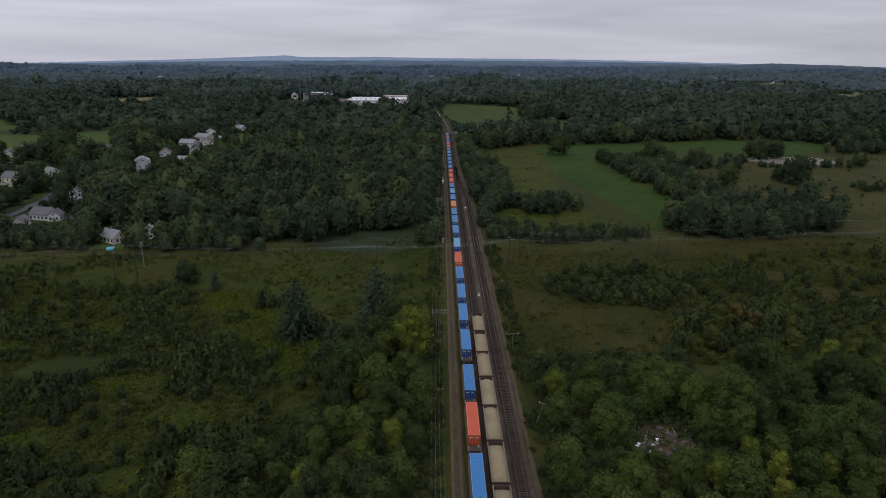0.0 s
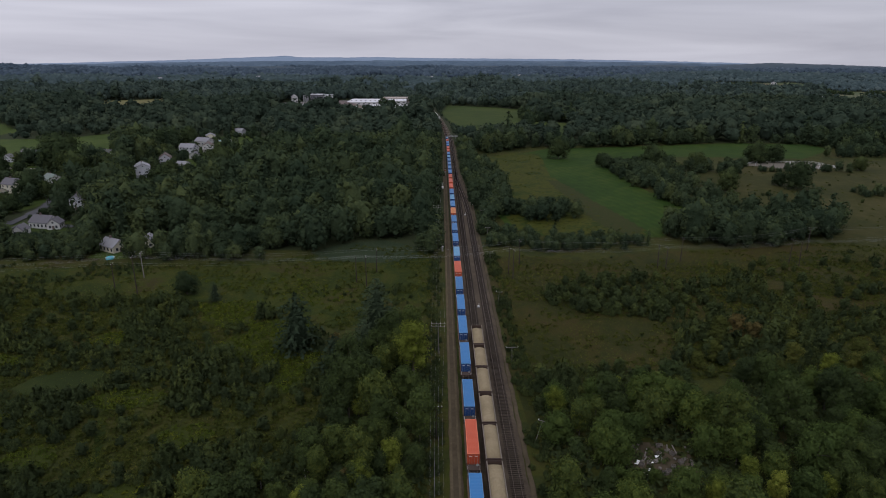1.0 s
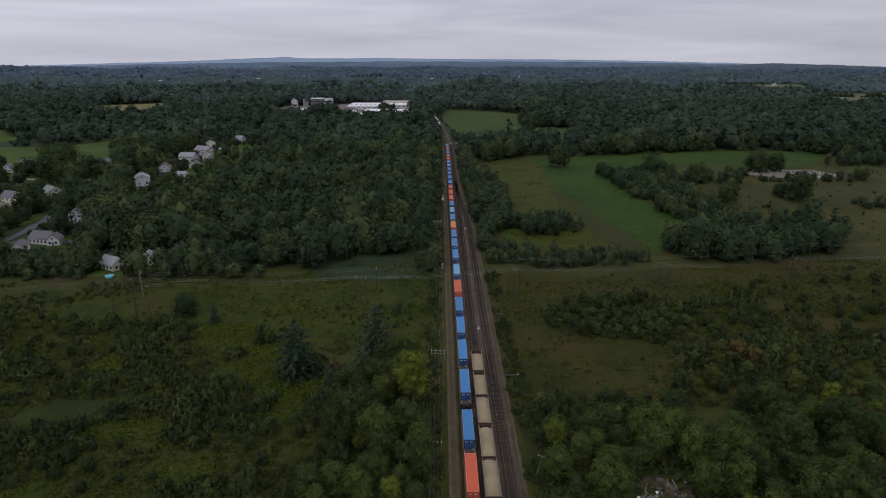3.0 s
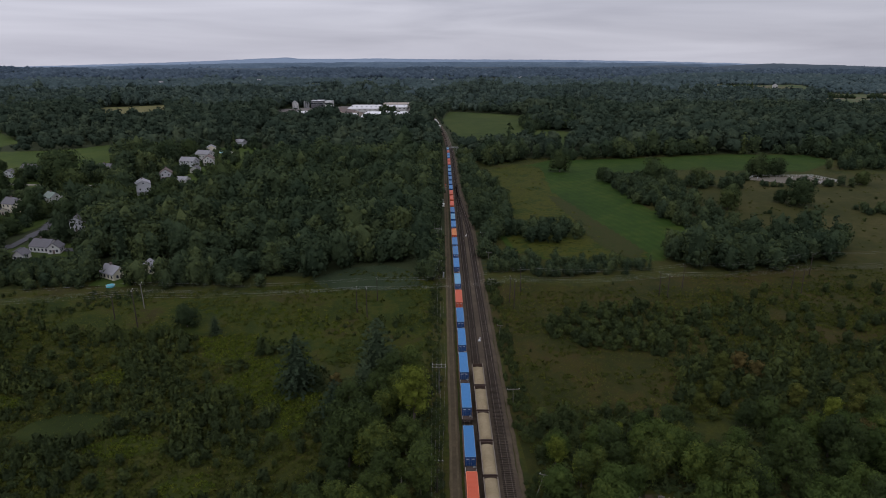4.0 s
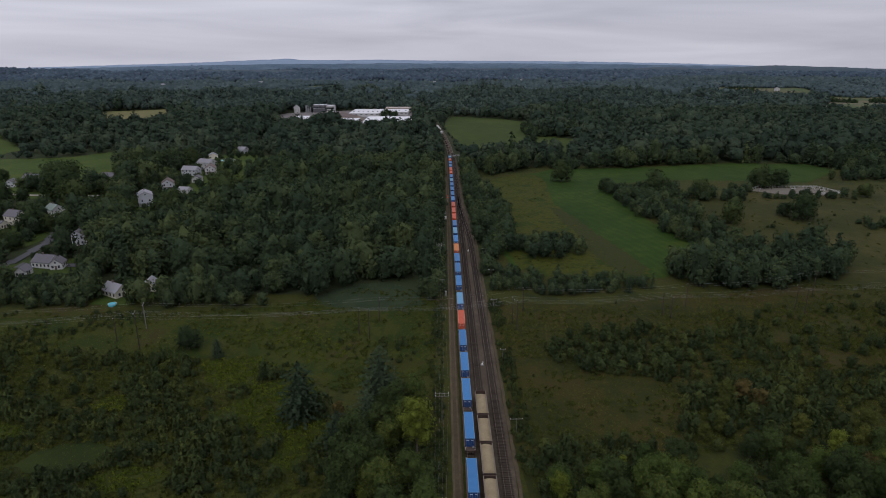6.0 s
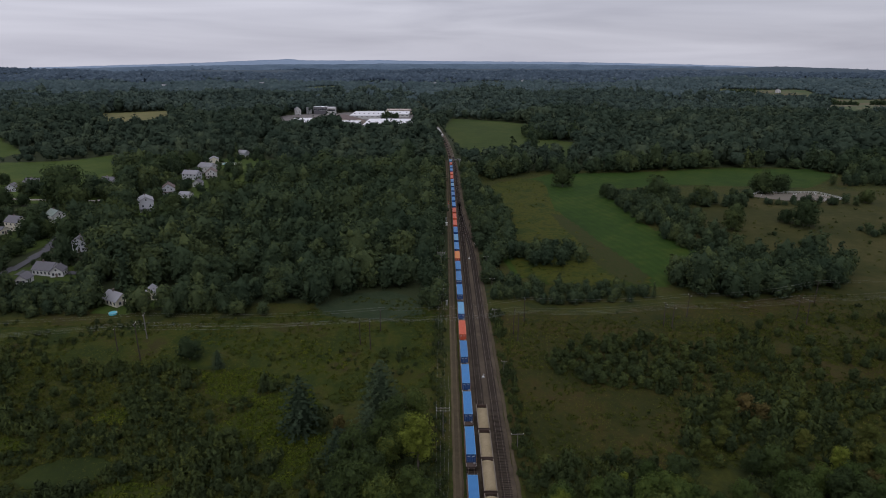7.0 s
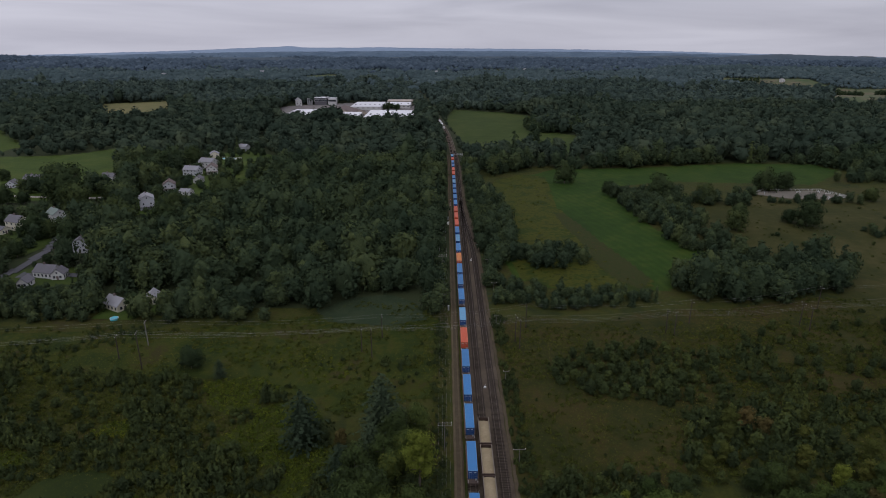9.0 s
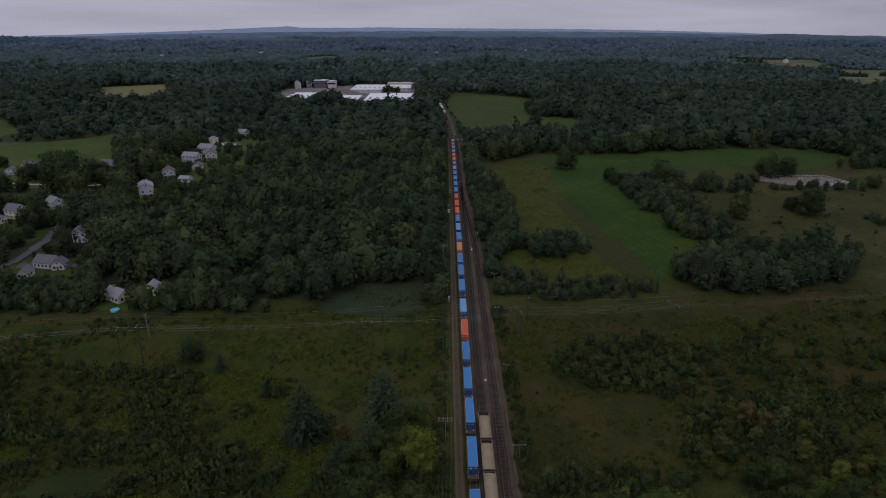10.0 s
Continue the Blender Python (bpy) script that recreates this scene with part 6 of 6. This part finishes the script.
def gantry(y):
    g = empty("signal_gantry", pose(float(line_x(y)), y, 0.1))
    tagged(g, "grey steel cantilever signal gantry over the tracks", "signal gantry")
    for x in (8.2, 9.4):
        part("post", rod((x, 0, 0), (x, 0, 7.4), 0.16, 0.14, 8), M_GREY_METAL, g)
    for z in (6.3, 7.2):
        part("boom", block(1.2, 9.6, -0.12, 0.12, z - 0.1, z + 0.1), M_GREY_METAL, g)
    for k in range(7):
        part("lattice", rod((1.4 + 1.2 * k, 0, 6.3 if k % 2 else 7.2), (2.6 + 1.2 * k, 0, 7.2 if k % 2 else 6.3), 0.06, None, 6), M_GREY_METAL, g)
    for x in (2.6, 6.2):
        part("signal_head", rod((x, -0.3, 6.75), (x, -0.14, 6.75), 0.5, None, 16), M_STEEL, g, "round black signal backboard")
    part("walkway", block(1.2, 9.6, -0.7, -0.15, 6.18, 6.24), M_GREY_METAL, g)


gantry(583.5)


def switch_stand(x, y):
    s = empty("switch_stand", pose(x, y, 0.3))
    tagged(s, "small pale switch stand on the ballast between tracks", "switch stand")
    part("base", block(-0.5, 0.5, -0.25, 0.25, 0.0, 0.22, 0.03), M_GREY_METAL, s)
    part("motor_case", block(-0.3, 0.3, -0.22, 0.22, 0.2, 0.6, 0.06), M_INSULATOR, s, "pale motor case")
    part("target_rod", rod((0.2, 0, 0.5), (0.2, 0, 1.25), 0.03, None, 6), M_STEEL, s)
    part("target", block(0.02, 0.38, -0.02, 0.02, 1.0, 1.3, 0.01), M_INSULATOR, s, "white target plate")


switch_stand(float(line_x(185)) + 5.9, 185)
switch_stand(float(line_x(306)) + 6.2, 306)

# ------------------------------------------------------------------ houses and works


def house(x, y, w, d, eaves, ridge_up, turn, wall, roof, label, storeys=2, chimney=True, porch=False, windows=3, name="house", category="house", lift=None):
    """A gabled building: ridge along its depth d, gables on the short sides."""
    base = float(rise(x, y)) if lift is None else lift
    h = empty(name, pose(x, y, base, 0, 0, turn))
    tagged(h, label, category)
    bm = bmesh.new()
    a, b = w / 2, d / 2
    ring = [(-a, -b), (a, -b), (a, b), (-a, b)]
    low = [bm.verts.new((px, py, -0.6)) for px, py in ring]
    top = [bm.verts.new((px, py, eaves)) for px, py in ring]
    for k in range(4):
        bm.faces.new((low[k], low[(k + 1) % 4], top[(k + 1) % 4], top[k]))
    for s, (p, q) in ((-b, (top[0], top[1])), (b, (top[2], top[3]))):
        bm.faces.new((p, q, bm.verts.new((0, s, eaves + ridge_up))))
    part("wall", bm, wall, h)
    o = 0.35
    slope = ridge_up / a
    for s in (-1, 1):
        bm = bmesh.new()
        pts = []
        for dz in (0.03, 0.2):
            for px, pz in ((0.0, eaves + ridge_up), (s * (a + o), eaves - slope * o)):
                for py in (-b - o, b + o):
                    pts.append(bm.verts.new((px, py, pz + dz)))
        for f in ((0, 1, 3, 2), (4, 6, 7, 5), (0, 2, 6, 4), (1, 5, 7, 3), (2, 3, 7, 6), (0, 4, 5, 1)):
            bm.faces.new([pts[k] for k in f])
        bmesh.ops.recalc_face_normals(bm, faces=bm.faces)
        part("roof", bm, roof, h)

    def opening(cx, cz, ww, wh, face, sx):
        """A framed window on a wall: face x or y, on the side sx."""
        if face == "x":
            at = sx * a
            outer = block(min(at, at + 0.06 * sx), max(at, at + 0.06 * sx), cx - ww / 2 - 0.09, cx + ww / 2 + 0.09, cz - 0.09, cz + wh + 0.09)
            inner = block(min(at, at + 0.075 * sx), max(at, at + 0.075 * sx), cx - ww / 2, cx + ww / 2, cz, cz + wh)
        else:
            at = sx * b
            outer = block(cx - ww / 2 - 0.09, cx + ww / 2 + 0.09, min(at, at + 0.06 * sx), max(at, at + 0.06 * sx), cz - 0.09, cz + wh + 0.09)
            inner = block(cx - ww / 2, cx + ww / 2, min(at, at + 0.075 * sx), max(at, at + 0.075 * sx), cz, cz + wh)
        win = part("window", outer, M_WHITE, h)
        part("pane", inner, M_GLASS, win, "dark window pane")

    for level in range(storeys):
        cz = 0.95 + 2.7 * level
        if cz + 1.3 > eaves:
            continue
        for k in range(windows):
            for sx in (-1, 1):
                opening(-b + d * (k + 0.5) / windows, cz, 0.95, 1.25, "x", sx)
        for k in range(2):
            for sx in (-1, 1):
                opening(-a + w * (k + 0.5) / 2, cz, 0.95, 1.25, "y", sx)
    if ridge_up > 2.2:
        for sx in (-1, 1):
            opening(0, eaves + 0.2, 0.8, 0.9, "y", sx)
    part("door", block(-0.5, 0.5, -b - 0.08, -b, 0.0, 2.05), M_ROOF_BROWN, h, "dark front door")
    if chimney:
        part("chimney", block(-0.35, 0.35, b * 0.3 - 0.35, b * 0.3 + 0.35, eaves + ridge_up * 0.5, eaves + ridge_up + 1.0, 0.02), M_ROOF_BROWN, h, "brick chimney")
    if porch:
        part("porch_roof", block(-a, a, -b - 2.0, -b - 0.02, 2.5, 2.68, 0.02), roof, h)
        for px in (-a + 0.15, 0, a - 0.15):
            part("porch_post", block(px - 0.08, px + 0.08, -b - 1.9, -b - 1.74, -0.3, 2.5), wall, h)
    return h


W = "white clapboard house with grey shingle roof among trees"
house(-254, 362, 8.0, 11.0, 5.6, 3.0, 70, M_CREAM, M_ROOF, "cream clapboard house with grey gabled roof beside a lawn", 2)
house(-258, 353, 6.0, 7.0, 2.8, 1.8, 70, M_CREAM, M_ROOF, "cream single-storey wing beside the cream house", 1, False, name="house_wing")
house(-243, 382, 8.5, 10.0, 4.8, 2.8, 55, M_WHITE, M_ROOF_GREEN, "white house with green-grey roof and porch", 2, True, True)
house(-199.5, 411, 9.0, 12.0, 7.6, 2.4, 28, M_PALEGREY, M_ROOF_PALE, "tall pale grey three-storey house with many windows", 3, True, True, 4)
house(-206, 462, 8.5, 10.0, 5.4, 3.0, 20, M_PALEGREY, M_ROOF_BROWN, "pale grey gabled house with brown porch roof", 2, True, True)
house(-188.5, 450, 7.0, 8.0, 2.8, 1.6, 80, M_WHITE, M_ROOF_PALE, "small white garage with pale roof", 1, False, name="garage", category="garage")
house(-211, 520, 9.0, 13.0, 5.0, 2.8, 80, M_PALEGREY, M_ROOF_PALE, "large white-grey house with pale roofs", 2, True, False, 4)
house(-208, 549, 9.5, 14.0, 6.4, 2.8, 70, M_WHITE, M_ROOF_PALE, "large white house with pale shingle roof", 2, True, False, 4)
house(-197, 527, 8.5, 12.0, 5.4, 2.8, 15, M_WHITE, M_ROOF_BROWN, "white house with brown-grey roof in the row", 2, True, True)
house(-195, 491, 7.0, 8.5, 3.2, 2.2, 10, M_WHITE, M_ROOF, "small white gabled cottage near the row", 1)
house(-218, 592, 8.5, 9.5, 5.8, 2.2, 20, M_CREAM, M_ROOF_PALE, "cream and white house at the end of the row", 2)
house(-322, 485, 9.0, 14.0, 4.8, 2.8, 80, M_PALEGREY, M_ROOF, "long pale house with blue-grey roof at the field", 2, True, False, 5)
house(-331, 472, 7.0, 8.0, 3.4, 2.6, 10, M_PALEGREY, M_ROOF, "pale gabled wing at the field house", 1, False, name="house_wing")
house(-269, 497, 8.0, 11.0, 4.0, 2.4, 82, M_WHITE, M_ROOF, "white house with grey roof at the field's edge", 2)
house(-278, 492, 4.5, 6.0, 2.4, 1.0, 82, M_WHITE, M_ROOF_PALE, "low white shed beside the field house", 1, False, name="shed", category="shed", windows=1)
house(-205, 641, 8.0, 10.0, 4.6, 2.4, 70, M_PALEGREY, M_ROOF_PALE, "pale house half hidden by trees", 2)
house(-194, 323, 8.0, 10.0, 5.2, 2.6, 15, M_PALEGREY, M_ROOF, "grey house with grey roof in the trees", 2)
house(-190, 287, 8.0, 10.5, 3.0, 2.8, 78, M_WHITE, M_ROOF, "white bungalow with broad grey roof beside a driveway", 1, True, False, 5)
house(-183, 284, 5.5, 6.0, 3.0, 2.3, 10, M_WHITE, M_ROOF, "white gabled front wing at the bungalow", 1, False, name="house_wing")
house(-193, 274, 5.0, 6.0, 2.6, 2.2, 5, M_WHITE, M_ROOF, "small white gabled shed with grey roof", 1, False, name="shed", category="shed", windows=1)
house(-138, 250, 7.0, 9.5, 2.8, 2.6, 60, M_CREAM, M_ROOF_PALE, "small cream house with pale grey roof beside the clearing", 1, True, False, 4)
house(-126, 256, 6.0, 7.0, 2.8, 2.4, 12, M_CREAM, M_ROOF_PALE, "white gabled annex behind a tree", 1, False, name="house_wing")
for x, y, s in ((-256, 560, 1.0), (-246, 575, 0.9), (-300, 690, 1.0), (-260, 730, 1.0), (-330, 820, 1.0), (-150, 1290, 1.1), (-330, 1180, 1.2), (-318, 1050, 1.0), (-700, 1450, 1.2), (-480, 1700, 1.2), (-120, 2000, 1.4), (-20, 2350, 1.4), (330, 2500, 1.4), (700, 1130, 1.4), (905, 1180, 1.4), (560, 900, 1.0), (1000, 1850, 1.4), (-900, 2050, 1.5), (-650, 2300, 1.5)):
    house(x, y, 9 * s, 12 * s, 5.5 * s, 2.6 * s, (x * 7) % 180, M_WHITE, M_ROOF_PALE, W, 2, False, False, 3)


def works_shed(x0, x1, y0, y1, h, label, roof=M_MEMBRANE, wall=M_WHITE, vents=4):
    s = empty("factory_shed", pose((x0 + x1) / 2, (y0 + y1) / 2, 0))
    tagged(s, label, "factory building", "factory sheds")
    a, b = (x1 - x0) / 2, (y1 - y0) / 2
    part("wall", block(-a, a, -b, b, -0.5, h), wall, s)
    part("roof", block(-a - 0.3, a + 0.3, -b - 0.3, b + 0.3, h, h + 0.35, 0.05), roof, s)
    for k in range(vents):
        part("roof_vent", block(-a * 0.8 + 1.6 * a * k / max(vents - 1, 1) - 1.2, -a * 0.8 + 1.6 * a * k / max(vents - 1, 1) + 1.2, -b * 0.3 - 1.2, -b * 0.3 + 1.2, h + 0.35, h + 1.6, 0.1), M_GREY_METAL, s, "grey roof unit")
    for k in range(6):
        win = part("window", block(-a * 0.85 + 1.7 * a * k / 5 - 2, -a * 0.85 + 1.7 * a * k / 5 + 2, -b - 0.05, -b, h * 0.55, h * 0.78), M_WHITE, s)
        part("pane", block(-a * 0.85 + 1.7 * a * k / 5 - 1.8, -a * 0.85 + 1.7 * a * k / 5 + 1.8, -b - 0.08, -b - 0.05, h * 0.57, h * 0.76), M_GLASS, win, "dark window strip")


works_shed(-233, -200, 925, 1005, 5, "low white factory shed with flat pale roof")
works_shed(-197, -167, 902, 975, 5, "white factory shed with flat bright roof")
works_shed(-163, -122, 898, 962, 5.5, "white factory hall with flat bright roof beside the store")
works_shed(-112, -42, 898, 990, 5.5, "broad white factory hall with flat bright roof", vents=7)
works_shed(-152, -101, 1044, 1130, 5.5, "large white factory hall with flat bright roof", vents=6)
works_shed(-98, -54, 1072, 1130, 5.5, "white factory hall behind a clump of trees", vents=4)
works_shed(-98, -50, 1134, 1164, 7, "factory building with a flat brown roof", roof=M_TAN, wall=M_TAN, vents=3)
works_shed(-228, -206, 1126, 1148, 13, "tall dark factory block with window strips", wall=M_ROOF, vents=3)
works_shed(-203, -190, 1124, 1144, 12, "tall white factory block beside the silos", vents=2)
house(-143, 1000, 20, 78, 5, 4, 27, M_TAN, M_ROOF_BROWN, "long brown-roofed gabled factory store between the halls", 1, False, name="factory_store", category="factory building")
house(-255, 1118, 10, 12, 10, 4, 20, M_WHITE, M_ROOF_PALE, "tall white gabled mill building at the factory", 4, False, name="mill_building", category="factory building")
for k in range(3):
    silo = empty("silo", pose(-242 + 3.6 * k, 1136, 0))
    tagged(silo, "grey metal silo at the factory", "silo", "silos")
    part("barrel", rod((0, 0, -0.3), (0, 0, 11), 1.6, None, 18), M_GREY_METAL, silo)
    part("cap", rod((0, 0, 11), (0, 0, 12.2), 1.7, 0.3, 18), M_GREY_METAL, silo)
for x, w in ((600, 46), (690, 34), (728, 16)):
    works_shed(x - w / 2, x + w / 2, 2985, 3015, 9, "long white farm building far off in the woods", vents=2)

# Garden pools, arena fence, rubbish tip.
pool = empty("garden_pool", pose(-134, 238.5, float(rise(-134, 238.5))))
tagged(pool, "small turquoise garden pool on the lawn", "pool")
part("wall", rod((0, 0, -0.3), (0, 0, 0.75), 1.6, None, 24), M_TURQ, pool)
part("cover", rod((0, 0, 0.75), (0, 0, 0.86), 1.5, 1.4, 24), M_TURQ, pool)
part("rim", rod((0, 0, 0.68), (0, 0, 0.76), 1.7, None, 24), M_WHITE, pool, "white rim")
deck = empty("pool_deck", pose(-203, 592, 0.2, 0, 0, -8))
tagged(deck, "white pool deck with low fence behind the houses", "pool deck")
part("deck", block(-10, 10, -3, 3, 0, 0.5, 0.03), M_WHITE, deck)
part("water", block(-8, 4, -1.8, 1.8, 0.5, 0.53), M_TURQ, deck, "turquoise pool water")
for px in (-10, -5, 0, 5, 10):
    part("fence_post", block(px - 0.08, px + 0.08, 2.8, 2.96, 0.5, 1.6), M_WHITE, deck)
part("fence_rail", block(-10, 10, 2.84, 2.92, 1.3, 1.5), M_WHITE, deck)

fence = empty("arena_fence", pose(0, 0, 0))
tagged(fence, "white rail fence round the sand arena", "fence")
ring = [(223, 436), (235, 447), (279, 448), (286, 426), (268, 420.5)]
for (ax, ay), (bx, by) in zip(ring, ring[1:]):
    long = math.hypot(bx - ax, by - ay)
    count = int(long / 3)
    turn = math.degrees(math.atan2(by - ay, bx - ax))
    for k in range(count + 1):
        px, py = ax + (bx - ax) * k / count, ay + (by - ay) * k / count
        part("post", block(px - 0.1, px + 0.1, py - 0.1, py + 0.1, float(rise(px, py)), float(rise(px, py)) + 1.5), M_WHITE, fence)
    for z in (0.8, 1.4):
        bm = rod((ax, ay, float(rise(ax, ay)) + z), (bx, by, float(rise(bx, by)) + z), 0.09, None, 6)
        part("rail", bm, M_WHITE, fence)
for k, (x, y) in enumerate(((277, 436), (281, 428), (274, 442), (270, 425), (283, 430), (258, 440), (232, 437))):
    jump = empty("jump", pose(x, y, float(rise(x, y)) + 0.35, 0, 0, 40 * k))
    tagged(jump, "white horse jump standing on the sand", "jump", "arena jumps")
    for px in (-1.5, 1.5):
        part("stand", block(px - 0.25, px + 0.25, -0.2, 0.2, 0, 1.3, 0.02), M_WHITE, jump)
    for z in (0.5, 0.9):
        part("pole", rod((-1.4, 0, z), (1.4, 0, z), 0.08, None, 8), M_WHITE, jump)

tip_rng = np.random.default_rng(5)
for k in range(46):
    x, y = tip_rng.uniform(38.5, 53.5), tip_rng.uniform(102.5, 112.5)
    z = float(rise(x, y)) + 0.12
    kind = k % 4
    turn = tip_rng.uniform(0, 180)
    if kind == 0:
        ob = empty("plank", pose(x, y, z + 0.2, tip_rng.uniform(-8, 8), tip_rng.uniform(-10, 10), turn))
        tagged(ob, "grey weathered plank thrown on the rubbish tip", "plank", "rubbish on the tip")
        part("board", block(-1.4, 1.4, -0.12, 0.12, -0.03, 0.03, 0.006), M_SCRAP, ob)
        part("batten", block(-0.9, -0.8, -0.2, 0.2, 0.03, 0.08), M_SCRAP, ob)
    elif kind == 1:
        bm = corrugated(0.05, -0.7, 0.7, -0.4, 0.4, 8, 0.04, "z")
        me = bpy.data.meshes.new("roofing_sheet")
        bm.to_mesh(me)
        bm.free()
        me.materials.append(M_INSULATOR if k % 8 == 1 else M_SCRAP)
        ob = new("roofing_sheet", me)
        ob.matrix_world = pose(x, y, z + 0.15, tip_rng.uniform(-15, 15), tip_rng.uniform(-15, 15), turn)
        tagged(ob, "bent corrugated metal sheet on the rubbish tip", "metal sheet", "rubbish on the tip")
    elif kind == 2:
        ob = empty("crate", pose(x, y, z, 0, 0, turn))
        tagged(ob, "broken pale crate lying on the rubbish tip", "crate", "rubbish on the tip")
        for s in (-0.4, 0.4):
            part("side", block(-0.5, 0.5, s - 0.03, s + 0.03, 0, 0.55), M_SCRAP, ob)
            part("end", block(s * 1.2 - 0.03, s * 1.2 + 0.03, -0.37, 0.37, 0, 0.5), M_SCRAP, ob)
        part("bottom", block(-0.48, 0.48, -0.37, 0.37, 0, 0.05), M_SCRAP, ob)
    else:
        bm = bmesh.new()
        bmesh.ops.create_icosphere(bm, subdivisions=2, radius=0.35)
        for v in bm.verts:
            v.co *= 1 + 0.35 * noise.noise(v.co * 2.3 + Vector((k, 0, 0)))
            v.co.z *= 0.6
        me = bpy.data.meshes.new("rubble_heap")
        bm.to_mesh(me)
        bm.free()
        me.materials.append(M_SCRAP)
        ob = new("rubble_heap", me)
        ob.matrix_world = pose(x, y, z + 0.12, 0, 0, turn)
        tagged(ob, "lump of pale rubble on the rubbish tip", "rubble", "rubbish on the tip")

# ------------------------------------------------------------------ ties
tie_bm = block(-1.3, 1.3, -0.12, 0.12, -0.10, 0.05, 0.01)
tie_me = bpy.data.meshes.new("tie")
tie_bm.to_mesh(tie_me)
tie_bm.free()
tie_me.materials.append(M_TIE)
tie_rng = np.random.default_rng(3)
box_v = np.array([(x, y, z) for x in (-1.3, 1.3) for y in (-0.12, 0.12) for z in (-0.1, 0.05)])
box_f = np.array([(1, 5, 7), (1, 7, 3), (0, 1, 3), (0, 3, 2), (4, 6, 7), (4, 7, 5), (0, 4, 5), (0, 5, 1), (2, 3, 7), (2, 7, 6)])
for track, (offset, y1), y_from in ((track_w, TRACKS[0], 85.0), (track_m, TRACKS[1], 160.0), (track_e, TRACKS[2], 88.0)):
    y_all = np.arange(30, min(y1, 640), 0.62)
    first = int(np.searchsorted(y_all, y_from))
    near = set(range(first, first + 300))
    v, f = [], []
    for k, y in enumerate(y_all):
        x = float(line_x(y) + offset(np.array(y)))
        turn = tie_rng.normal(0, 0.8)
        if k in near:
            ob = new("tie", tie_me)
            ob.parent = track
            ob.matrix_local = pose(x + tie_rng.normal(0, 0.04), y, 0.345 + tie_rng.normal(0, 0.008), 0, 0, turn)
        else:
            f.append(box_f + 8 * len(v))
            v.append(box_v + np.array([x + tie_rng.normal(0, 0.04), y, 0.345]))
    rest = new("ties", mesh_of("ties", np.concatenate(v), np.concatenate(f), M_TIE))
    rest.parent = track
    tagged(rest, "dark tarred wooden ties", kind="stuff")
